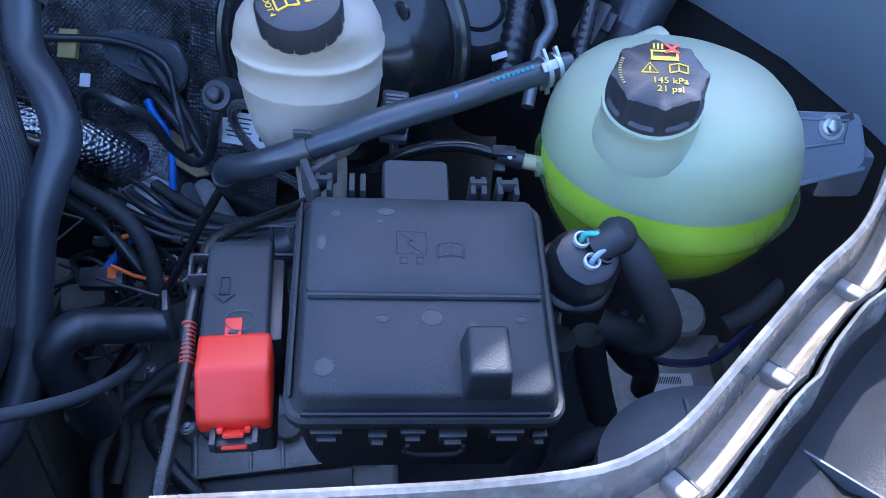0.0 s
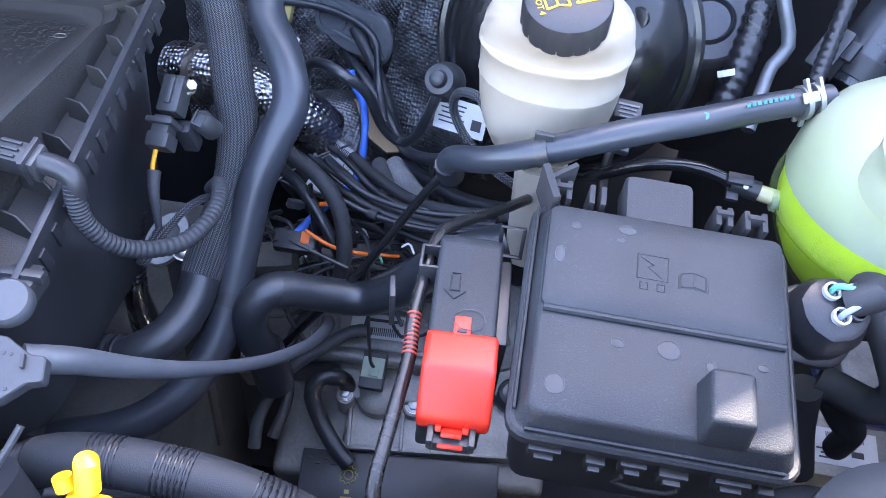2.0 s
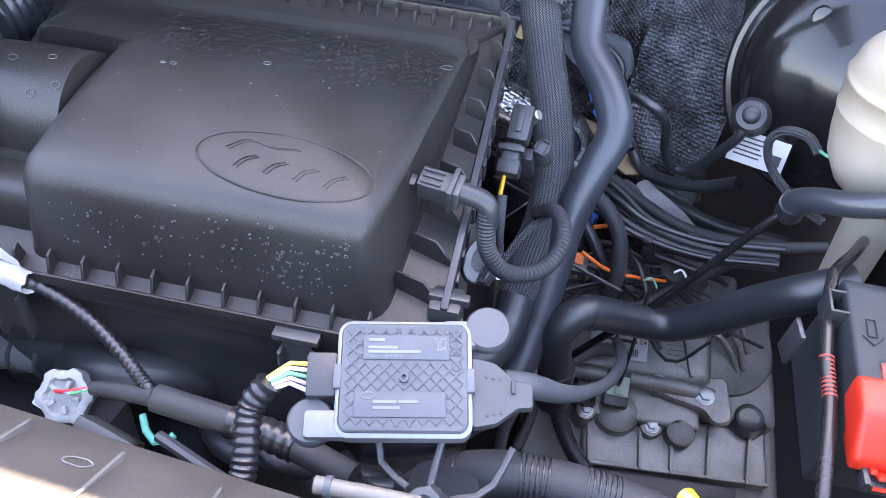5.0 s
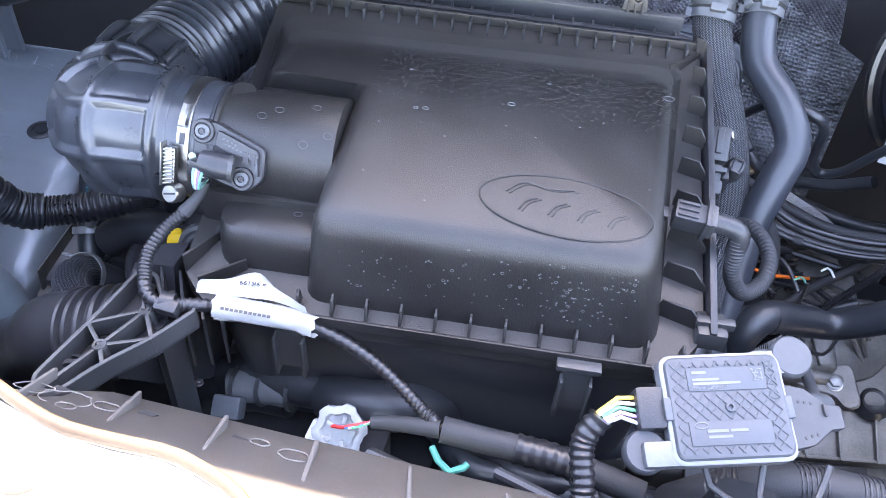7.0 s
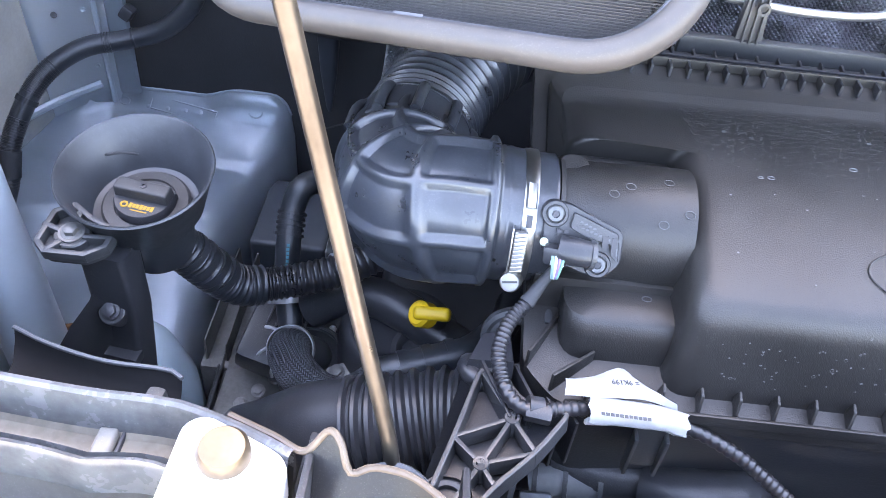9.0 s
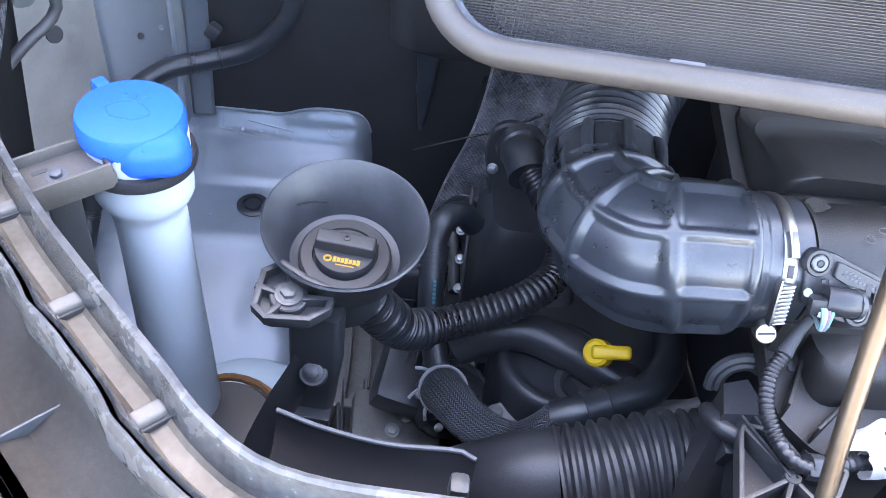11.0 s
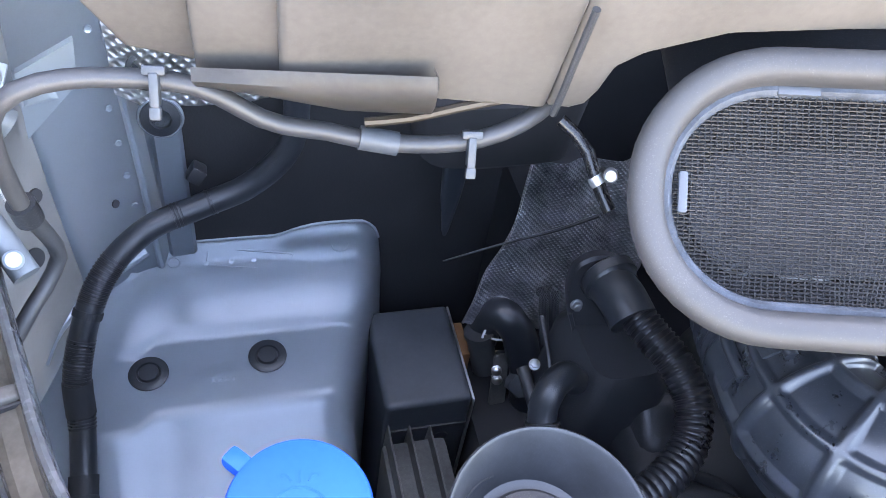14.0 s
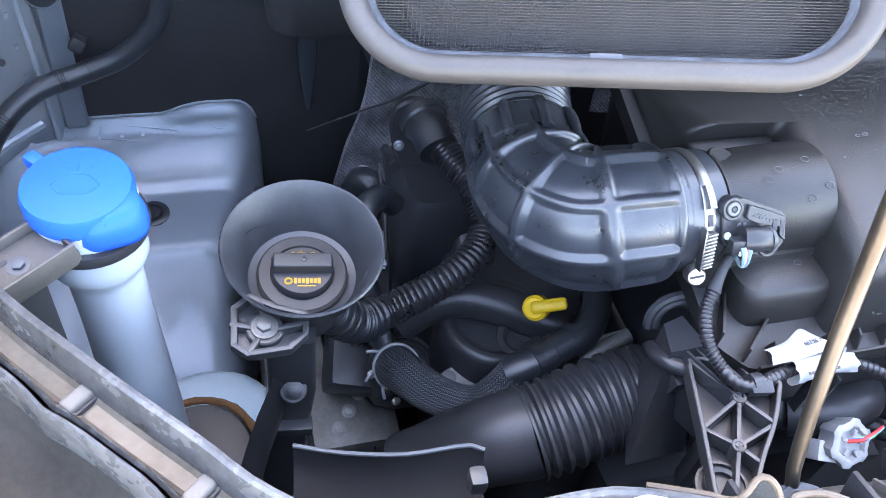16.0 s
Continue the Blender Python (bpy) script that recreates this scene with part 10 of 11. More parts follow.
    part("hose_end", tube([(-0.356, 0.0645, 0.113), (-0.3337, 0.0686, 0.125), (-0.304, 0.0826, 0.130), (-0.2737, 0.0982, 0.135), (-0.2507, 0.1404, 0.130), (-0.2445, 0.1849, 0.120)], 0.0158, 18), RUBBER, e)
    for k in range(3):
        a = Vector((-0.330, 0.070, 0.126)).lerp(Vector((-0.29, 0.090, 0.132)), k / 2)
        part("hose_band", tube([a - Vector((0.004, 0.002, 0.0005)), a + Vector((0.004, 0.002, 0.0005))], 0.0172, 18, 0.001), RUBBER, e)
    part("casting", rbox(axes((-0.50, 0.13, -0.30), VEH @ Vector((1, 0, 0)), VEH @ Vector((0, 1, 0))), 0.10, 0.10, 0.26, 0.012), ALU_DARK, e)
    for k in range(4):
        part("casting_bolt", hexbolt(facing((-0.515 + 0.012 * k, 0.10 + 0.022 * k, -0.038), (0, -0.3, 0.95)), 0.006), ALU, e)
    part("casting_lug", plate(axes((-0.398, 0.100, 0.048), (0.95, 0.2, 0.05), (-0.2, 0.9, 0.3)), [(-0.020, -0.012), (0.022, -0.014), (0.026, 0.010), (0.004, 0.016), (-0.018, 0.008)], 0.010, 0.002, 0.005), ALU, e, "bare cast lug")
    part("lug_bolt", hexbolt(facing((-0.404, 0.099, 0.0585), (0, -0.3, 0.95)), 0.006), ALU_DARK, e)
    part("alloy_plate", rbox(axes((-0.243, 0.100, 0.092), (1, 0.2, 0.1), (-0.2, 1, 0.3)), 0.055, 0.03, 0.020, 0.003), ALU, e)
    part("alloy_nozzle", tube([(-0.272, 0.088, 0.098), (-0.255, 0.093, 0.108), (-0.222, 0.104, 0.118)], 0.008, 14), ALU, e)
    bt = thing("ribbed_side_box", (-0.585, 0.16, -0.3), "grey ribbed casting beside the wheel arch", "casting")
    part("box", rbox(axes((-0.567, 0.245, -0.40), VEH @ Vector((1, 0, 0)), VEH @ Vector((0, 1, 0))), 0.075, 0.17, 0.335, 0.008), ALU_DARK, bt)
    for k in range(3):
        part("fin", rbox(axes((-0.598 + 0.024 * k, 0.250 + 0.003 * k, -0.085), VEH @ Vector((1, 0, 0)), VEH @ Vector((0, 1, 0))), 0.004, 0.17, 0.052 - 0.006 * k, 0.0015, 2, (0.6, 0.94)), ALU_DARK, bt)
    part("gear_case", loft([[Vector((x, y, z)) for x, y in ((-0.588, 0.225), (-0.512, 0.242), (-0.484, 0.075), (-0.556, 0.060))] for z in (-0.30, -0.085)] + [[Vector((x, y, -0.068 + 0.12 * (0.15 - y))) for x, y in ((-0.583, 0.215), (-0.518, 0.230), (-0.491, 0.085), (-0.550, 0.072))]]), BLACK, bt, "oily black gear case")
    for k in range(4):
        x = -0.578 + 0.024 * k
        part("case_rib", rbox(axes((x + 0.018, 0.135 + 0.005 * k, -0.082), (0.19, -0.97, 0.11), (0.97, 0.19, 0)), 0.150, 0.0050, 0.024, 0.002, 2, (0.97, 0.6)), GREY_BLACK, bt)
    for k in range(3):
        part("front_rib", rbox(axes((-0.548 + 0.024 * k, 0.0595 + 0.005 * k, -0.25), (1, 0.2, 0), (-0.2, 1, 0)), 0.005, 0.008, 0.17, 0.0015), GREY_BLACK, bt)
    for x, y in ((-0.568, 0.20), (-0.505, 0.095)):
        part("case_bolt", hexbolt(facing((x, y, -0.069 + 0.12 * (0.15 - y)), (0, -0.1, 1)), 0.0045, 0.004), ALU_DARK, bt)
    part("case_lip", tube([Vector((-0.583, 0.215, -0.074)), Vector((-0.566, 0.145, -0.066)), Vector((-0.550, 0.072, -0.058))], 0.003, 8), GREY_BLACK, bt)
    gb = thing("rear_box", (-0.55, 0.44, -0.4), "dark grey box behind the oil filler", "box")
    part("box", rbox(axes(V(-0.505, 0.505, -0.40), VEH @ Vector((1, 0, 0)), VEH @ Vector((0, 1, 0))), 0.104, 0.14, 0.352, 0.008, 3), material("dull_slate_box", (0.052, 0.058, 0.067), 0.42, dust=0.06), gb)
    part("edge_strip", rbox(axes(V(-0.4515, 0.505, -0.40), VEH @ Vector((1, 0, 0)), VEH @ Vector((0, 1, 0))), 0.003, 0.14, 0.347, 0.001), ZINC, gb)
    part("fold", rbox(axes(V(-0.505, 0.4335, -0.10), VEH @ Vector((1, 0, 0)), VEH @ Vector((0, 1, 0))), 0.098, 0.003, 0.003, 0.001), GREY_BLACK, gb)
    part("bolt_hole", lathe(facing(V(-0.485, 0.4345, -0.125), VEH @ Vector((0, -1, 0))), [(0.010, 0), (0.009, 0.0012), (0, 0.0012)], 18), INK, gb)
    hb = thing("rear_hose", (-0.46, 0.47, -0.2), "black breather hose with a white tie behind the engine", "hose")
    part("hose", tube([(-0.483, 0.468, -0.060), (-0.480, 0.466, -0.022), (-0.468, 0.458, -0.002), (-0.451, 0.446, -0.012), (-0.438, 0.432, -0.045), (-0.426, 0.418, -0.095), (-0.415, 0.40, -0.25)], 0.0215, 20, 0.006), RUBBER, hb)
    part("white_tie", join(ringline(facing((-0.472, 0.455, -0.006), (-0.50, -0.62, 0.60)), ellipse(0.0262, 0.0262, 30), 0.0014), tube([(-0.486, 0.447, -0.016), (-0.490, 0.441, -0.026), (-0.486, 0.438, -0.036)], 0.0016, 6, 0.004)), PAPER, hb, "thin white cable tie")
    stub = part("grey_stub", tube([(-0.492, 0.452, -0.030), (-0.486, 0.445, -0.055), (-0.478, 0.438, -0.085)], 0.0165, 18, 0.005), GREY_BLACK, hb)
    part("stub_ring", tube([(-0.4925, 0.4525, -0.028), (-0.4915, 0.4515, -0.034)], 0.0185, 18, 0.003), GREY_BLACK, stub)
    part("branch", tube([(-0.437, 0.425, -0.060), (-0.415, 0.415, -0.062), (-0.392, 0.408, -0.066), (-0.375, 0.40, -0.09)], 0.019, 18), RUBBER, hb)
    part("sealant", lathe(facing((-0.436, 0.405, -0.072), (-0.2, -0.8, 0.5)), [(0.020, -0.006), (0.016, 0.004), (0.008, 0.007), (0, 0.006)], 14, lambda k, r, z: r * (1 + 0.3 * ((k * 7) % 5) / 5)), GREY, hb)
    for x, z in ((-0.470, -0.062), (-0.466, -0.082)):
        part("flange_bolt", hexbolt(facing((x, 0.418, z), (-0.2, -0.7, 0.6)), 0.005), STEEL, hb)
    part("flange", plate(axes((-0.464, 0.424, -0.085), (0.9, 0.2, 0.0), (-0.15, 0.3, 0.9)), [(-0.012, -0.04), (0.010, -0.04), (0.012, 0.034), (-0.006, 0.036)], 0.004, 0.001, 0.004), ALU_DARK, hb)
    part("rust_bracket", rbox(axes((-0.512, 0.462, -0.30), (1, 0.13, 0), (-0.13, 1, 0)), 0.018, 0.05, 0.245, 0.003), RUST, hb, "rusty bracket strip")
    part("engine_side", rbox(axes((-0.42, 0.40, -0.40), VEH @ Vector((1, 0, 0)), VEH @ Vector((0, 1, 0))), 0.16, 0.20, 0.28, 0.02), DEEP, hb)
    for k in range(2):
        part("braided_line", tube([(-0.450 + 0.011 * k, 0.408, 0.100), (-0.449 + 0.011 * k, 0.400, 0.108), (-0.446 + 0.011 * k, 0.395, 0.085), (-0.438 + 0.011 * k, 0.390, 0.045), (-0.428 + 0.011 * k, 0.385, 0.0), (-0.425 + 0.01 * k, 0.37, -0.10)], 0.0058, 12, 0.006), BRAID, hb)
    vc = thing("valve_housing", (-0.41, 0.33, 0.0), "dull black lobed valve housing at the back of the engine", "valve housing")
    part("lobe", loft([[V(-0.36 + p.x, 0.36 + p.y, z) for p in rrect(w, h, 0.02)] for w, h, z in ((0.10, 0.12, 0.0), (0.09, 0.11, 0.13), (0.07, 0.09, 0.15))]), BLACK, vc)
    fm_ = axes((0.0, 0.305, 0.0), (1, 0, 0), (0, 0.22, 1))
    part("flange", plate(fm_, [(-0.457, 0.194), (-0.453, 0.222), (-0.432, 0.233), (-0.405, 0.224), (-0.388, 0.18), (-0.378, 0.105), (-0.392, 0.066), (-0.420, 0.072), (-0.437, 0.104), (-0.430, 0.130), (-0.446, 0.150)], 0.012, 0.003, 0.012), BLACK, vc, "lobed black flange plate")
    part("flange_slot", rbox(fm_ @ pose(-0.438, 0.206, 0.0118, 0, 0, 30), 0.016, 0.004, 0.0012, 0.0004), INK, vc)
    for x, z in ((-0.445, 0.176), (-0.400, 0.090)):
        part("flange_bolt", hexbolt(fm_ @ Matrix.Translation((x, z, 0.012)), 0.0045), ZINC, vc)
    part("flange_ridge", tube([fm_ @ Vector(q) for q in ((-0.449, 0.165, 0.012), (-0.440, 0.138, 0.013), (-0.441, 0.108, 0.013), (-0.424, 0.078, 0.012), (-0.398, 0.072, 0.012))], 0.0022, 8), BLACK, vc)
    part("collar", lathe(facing((-0.419, 0.335, 0.205), (0.25, -0.85, -0.05)), [(0.024, -0.01), (0.0265, -0.008), (0.0265, 0.002), (0.0235, 0.005), (0.0225, 0.012), (0.021, 0.012)], 30), RUBBER, vc)
    part("pocket", rbox(axes((-0.362, 0.268, 0.060), (1, 0.1, -0.1), (-0.1, 0.8, 0.5)), 0.050, 0.062, 0.045, 0.018, 4), BLACK, vc)
    part("side_label", rbox(facing((-0.4275, 0.265, 0.085), (-0.5, -0.5, 0.7), (0, 1, 0.3)), 0.006, 0.026, 0.0012, 0.0003), PAPER, vc, "small white label")
    part("steel_strip", tube([(-0.462, 0.36, 0.12), (-0.458, 0.31, 0.10), (-0.455, 0.26, 0.06), (-0.452, 0.22, 0.02)], 0.0025, 8), BLACK, vc)
    part("rocker_edge", tube([(-0.475, 0.335, 0.065), (-0.468, 0.30, 0.055), (-0.462, 0.262, 0.045)], 0.007, 10), GREY_BLACK, vc)
    for k in range(3):
        part("cover_bolt", hexbolt(facing((-0.466 + 0.004 * k, 0.33 - 0.035 * k, 0.078 - 0.012 * k), (-0.2, -0.4, 0.9)), 0.0045), ZINC, vc)
    dt = thing("air_duct", (-0.33, -0.02, 0.05), "black plastic cold air duct with a ribbed section", "duct")
    part("duct", tube([(-0.462, -0.002, 0.060), (-0.436, -0.003, 0.078), (-0.412, -0.006, 0.100), (-0.385, -0.012, 0.126), (-0.350, -0.012, 0.140)], lambda k: 0.034 + 0.008 * k, 32, 0.008), BLACK, dt)
    part("ribbed_section", tube([(-0.356, -0.013, 0.138), (-0.325, -0.007, 0.146), (-0.291, 0.003, 0.153), (-0.258, 0.008, 0.160), (-0.232, 0.010, 0.165)], 0.0445, 40, corr=(0.0088, 0.0048)), BLACK, dt)
    rnd = random.Random(8)
    for k in range(9):
        f, a = rnd.uniform(0.35, 0.95), rnd.uniform(0.2, 1.5)
        c, r = Vector((-0.462, -0.002, 0.060)).lerp(Vector((-0.350, -0.012, 0.140)), f), 0.034 + 0.008 * f
        d = Vector((0.15, -math.cos(a), math.sin(a))).normalized()
        part("water_mark", ringline(facing(c + d * (r + 0.0016), d), ellipse(rnd.uniform(0.002, 0.0042), rnd.uniform(0.0016, 0.003), 14), 0.0003), STAIN, dt)
    part("mouth", loft([[Vector((-0.475 + p.x, -0.01 + p.y, z)) for p in rrect(w, h, 0.02)] for w, h, z in ((0.08, 0.08, -0.2), (0.08, 0.08, 0.02), (0.065, 0.06, 0.055))]), BLACK, dt)
    sf = thing("slam_shelf", (-0.50, -0.12, 0.2), "black pressed shelf below the headlamp edge", "shelf")
    top = [Vector(p) for p in ((-0.560, -0.100, 0.298), (-0.53, -0.108, 0.300), (-0.49, -0.112, 0.301), (-0.45, -0.108, 0.301), (-0.438, -0.112, 0.301))]
    part("shelf", sheet([[p + Vector((0, -d, -h)) for p in top] for d, h in ((0.0, 0.0), (0.004, 0.010), (0.012, 0.022), (0.030, 0.030))], 0.003), DEEP, sf)
    part("lip", tube(top, 0.0016, 8, 0.01), GREY, sf, "pale edge of the shelf")
    part("under", rbox(axes((-0.50, -0.145, 0.10), (1, 0.05, 0), (0, 1, 0)), 0.13, 0.02, 0.16, 0.004), DEEP, sf)
    part("end_clip", rbox(axes((-0.446, -0.132, 0.292), (1, 0.05, 0), (0, 1, 0)), 0.012, 0.014, 0.016, 0.004), GREY_BLACK, sf)


engine_top()

fo = thing("foil_apron", (-0.46, 0.50, -0.05), "crumpled silver foil heat apron behind the intake hose", "heat shield")
def apron_point(i, j):
    f, g = i / 30, j / 24
    left = Vector((-0.462, 0.505, 0.200)).lerp(Vector((-0.505, 0.470, -0.03)), f) + Vector((0.006 * math.sin(5 * f), 0, 0))
    right = Vector((-0.330, 0.470, 0.245)).lerp(Vector((-0.335, 0.430, 0.0)), f)
    fold = 0.010 * abs(math.sin(7 * (g - 0.8 * f) + 0.4)) ** 3
    return left.lerp(right, g) + Vector((0, -1, 0.3)) * (0.008 * noise.noise(Vector((i * 0.22, j * 0.25, 2))) + 0.004 * noise.noise(Vector((i * 0.6, j * 0.7, 9))) + fold)


part("sheet", sheet([[apron_point(i, j) for j in range(25)] for i in range(31)], 0.0016), FOIL_APRON, fo)
part("edge_strip", tube([apron_point(i, 0) for i in range(0, 31, 5)], 0.0016, 8), FOIL_FINE, fo)
part("wire", tube([(-0.545, 0.480, 0.068), (-0.51, 0.477, 0.088), (-0.47, 0.472, 0.112), (-0.43, 0.462, 0.140), (-0.395, 0.450, 0.175)], lambda k: 0.0009 + 0.0016 * k, 6), GREY_BLACK, fo)
part("back", rbox(axes((-0.42, 0.56, -0.1), (1, 0.13, 0), (-0.13, 1, 0)), 0.10, 0.12, 0.24, 0.01), DEEP, fo)

fb = thing("foil_band", V(-0.6, 0.62, 0.26), "bright dimpled foil strip on the firewall edge", "heat shield")
band = []
for i in range(15):
    row = []
    for j in range(45):
        x, low = -0.868 + 0.245 * j / 44, 0.262 + 0.030 * max(0, (j / 44 - 0.45) / 0.55) + 0.016 * max(0, 0.10 - j / 44) / 0.10
        p = Vector((x, 0.500 + 0.13 * (x + 0.8), low + 0.15 * i / 14))
        row.append(p + Vector((0, -1, 0.2)) * (0.004 * noise.noise(p * 30) + 0.002 * noise.noise(p * 80) - 0.010 * (i / 14)))
    band.append(row)
part("strip", sheet(band, 0.0016), FOIL, fb)
hole_at = Vector((-0.832, 0.492, 0.252))
part("hole_ring", lathe(facing(hole_at, (0.13, -1, 0.25)), [(0.0185, 0.0), (0.0190, 0.0012), (0.0200, 0.0012), (0.0215, -0.002)], 32), BODY_SHADED, fb, "painted rim of the bung hole")
part("hole", lathe(facing(hole_at, (0.13, -1, 0.25)), [(0.019, 0.0), (0.018, 0.002), (0.010, 0.003), (0.009, 0.0), (0, 0.0)], 32), RUBBER, fb)
sk = thing("drain_spout", (-0.545, 0.52, 0.10), "tapered black rubber drain spout on the firewall", "drain spout")
part("spout", loft([[Vector((-0.542 + p.x, 0.512 + p.y, z)) for p in rrect(w, h, 0.006)] for w, h, z in ((0.030, 0.02, 0.215), (0.028, 0.018, 0.19), (0.022, 0.014, 0.14), (0.008, 0.008, 0.085), (0.003, 0.004, 0.078))]), RUBBER_GREY, sk)
part("cup", loft([[V(-0.44 + p.x, 0.575 + p.y, z) for p in rrect(w, h, 0.03)] for w, h, z in ((0.10, 0.06, 0.208), (0.16, 0.09, 0.225), (0.17, 0.10, 0.30))]), DEEP, sk)

lm_ = thing("wing_loom", V(-0.82, 0.55, 0.0), "taped and ribbed black wiring loom along the inner wing", "wiring loom")
LOOM = [V(-0.872, 0.30, -0.058), V(-0.870, 0.345, -0.040), V(-0.868, 0.392, -0.022), V(-0.866, 0.432, 0.008), V(-0.862, 0.465, 0.06), V(-0.835, 0.515, 0.118), V(-0.79, 0.552, 0.148), V(-0.735, 0.572, 0.158), V(-0.685, 0.580, 0.175), V(-0.645, 0.585, 0.215), V(-0.635, 0.59, 0.27), V(-0.64, 0.595, 0.34)]
part("loom", tube(LOOM, 0.0128, 18, 0.008), RUBBER, lm_)
lp = smooth_path(LOOM, 0.003)
for f0, f1 in ((0.0, 0.05), (0.08, 0.12), (0.24, 0.38), (0.44, 0.52), (0.60, 0.618), (0.655, 0.670)):
    part("ribbed_patch", tube(lp[int(f0 * len(lp)):int(f1 * len(lp))], 0.0137, 18, corr=(0.0032, 0.0016)), CORR, lm_)
part("clip", rbox(facing(V(-0.735, 0.60, 0.185), VEH @ Vector((0, -1, 0.2))), 0.016, 0.018, 0.02, 0.004), BLACK, lm_)
part("collar", tube([V(-0.870, 0.338, -0.043), V(-0.869, 0.372, -0.030)], 0.0150, 14, 0.01), CLOTH_TAPE, lm_)
for f0, f1 in ((0.13, 0.17), (0.26, 0.31), (0.41, 0.43)):
    part("tape_wrap", tube(lp[int(f0 * len(lp)):int(f1 * len(lp))], 0.0142, 18, 0.004), CLOTH_TAPE, lm_)


def cowl():
    t = thing("cowl", (-0.62, 0.30, 0.45), "warm grey moulded windscreen cowl panel", "cowl panel")

    def block(name, pts, y0, y1, bevel=0.004):
        bm = loft([[Vector((x, y0 + 0.02 * (x + 0.6) - 0.25 * (z - 0.5), z)) for x, z in pts], [Vector((x, y1, z + 0.02)) for x, z in pts]])
        bmesh.ops.recalc_face_normals(bm, faces=bm.faces)
        bmesh.ops.bevel(bm, geom=bm.edges[:], offset=bevel, segments=3, profile=0.6, affect="EDGES")
        part(name, bm, WARM_GREY, t, angle=60)
    block("end_panel", [(-0.83, 0.62), (-0.80, 0.54), (-0.782, 0.505), (-0.745, 0.496), (-0.742, 0.62)], 0.236, 0.34)
    block("side_panel", [(-0.744, 0.62), (-0.747, 0.496), (-0.703, 0.494), (-0.701, 0.62)], 0.226, 0.34, 0.003)
    block("middle_panel", [(-0.703, 0.62), (-0.705, 0.494), (-0.62, 0.486), (-0.560, 0.481), (-0.556, 0.62)], 0.218, 0.34, 0.005)
    block("duct_panel", [(-0.5565, 0.62), (-0.5585, 0.4805), (-0.545, 0.479), (-0.5365, 0.483), (-0.532, 0.494), (-0.5285, 0.513), (-0.516, 0.524), (-0.476, 0.540), (-0.41, 0.546), (-0.36, 0.548), (-0.34, 0.62)], 0.222, 0.34, 0.003)
    block("far_panel", [(-0.342, 0.62), (-0.36, 0.549), (0.0, 0.556), (0.30, 0.562), (0.30, 0.62)], 0.236, 0.34, 0.003)
    lip = []
    for f, dy, dz in ((0.0, 0.004, 0.003), (0.12, -0.003, 0.0), (0.45, -0.006, 0.0), (0.85, -0.004, 0.0), (0.97, 0.001, -0.001), (1.0, 0.008, 0.0)):
        row = []
        for u in (0, 0.06, 0.2, 0.4, 0.6, 0.8, 0.93, 0.985, 1.0):
            top, low = Vector((-0.747 + 0.1225 * u, 0.206 - 0.010 * u, 0.507 + 0.007 * u)), Vector((-0.742 + 0.119 * u, 0.222, 0.493 - 0.0155 * min(1, u * 1.6)))
            p = top.lerp(low, f)
            row.append(p + Vector((-0.004 * (u == 1.0) * (f in (0, 1)), dy + 0.010 * (u == 1.0), dz)))
        lip.append(row)
    part("lower_lip", sheet(lip, 0.005), WARM_GREY, t, "drooping cowl flap", 60)
    part("seam_bead", tube([(-0.5575, 0.2165, 0.484), (-0.5572, 0.212, 0.50), (-0.557, 0.205, 0.53), (-0.5565, 0.198, 0.56)], 0.0022, 8), GREY_BLACK, t)
    part("pull_cable", tube([(-0.66, 0.222, 0.470), (-0.635, 0.222, 0.474), (-0.61, 0.223, 0.481), (-0.585, 0.226, 0.486)], 0.0028, 8), material("bronze_cable", (0.06, 0.048, 0.036), 0.4, 0.4), t)
    c = thing("cowl_cable", (-0.65, 0.22, 0.43), "grey sheathed cable clipped along the cowl", "cable")
    part("cable", tube([(-0.882, 0.19, 0.295), (-0.868, 0.214, 0.313), (-0.858, 0.235, 0.322), (-0.851, 0.243, 0.337), (-0.852, 0.236, 0.365), (-0.855, 0.227, 0.392), (-0.855, 0.221, 0.42), (-0.853, 0.215, 0.45), (-0.848, 0.211, 0.474), (-0.836, 0.213, 0.487), (-0.818, 0.22, 0.491), (-0.79, 0.228, 0.489), (-0.749, 0.230, 0.484), (-0.712, 0.230, 0.462), (-0.679, 0.230, 0.456), (-0.647, 0.230, 0.449), (-0.602, 0.230, 0.451), (-0.57, 0.234, 0.462), (-0.545, 0.25, 0.472), (-0.51, 0.28, 0.485)], 0.0054, 14), material("cable_sheath", (0.060, 0.060, 0.063), 0.36, dust=0.06), c)
    part("sleeve_joint", tube([(-0.662, 0.230, 0.4525), (-0.640, 0.230, 0.4485)], 0.0072, 14, 0.006), GREY, c)
    for q, s in (((-0.768, 0.222, 0.487), 1), ((-0.598, 0.222, 0.451), 1)):
        m = facing(q, (0, -0.85, 0.45), (0, 0, 1))
        part("cable_tie", join(rbox(m @ Matrix.Translation((0, 0, -0.004)), 0.005, 0.018, 0.009, 0.0015), rbox(m @ Matrix.Translation((0, 0.010, -0.002)), 0.012, 0.005, 0.006, 0.0015), rbox(m @ Matrix.Translation((0, -0.012, 0)), 0.006, 0.007, 0.005, 0.0015)), GREY, c)
    w = part("black_wire", tube([(-0.545, 0.236, 0.465), (-0.53, 0.225, 0.455), (-0.522, 0.21, 0.440), (-0.515, 0.195, 0.43)], 0.004, 10), GLOSS_BLACK, c)
    part("wire_clip", tube([(-0.524, 0.212, 0.443), (-0.521, 0.208, 0.440)], 0.005, 10), ZINC, c)
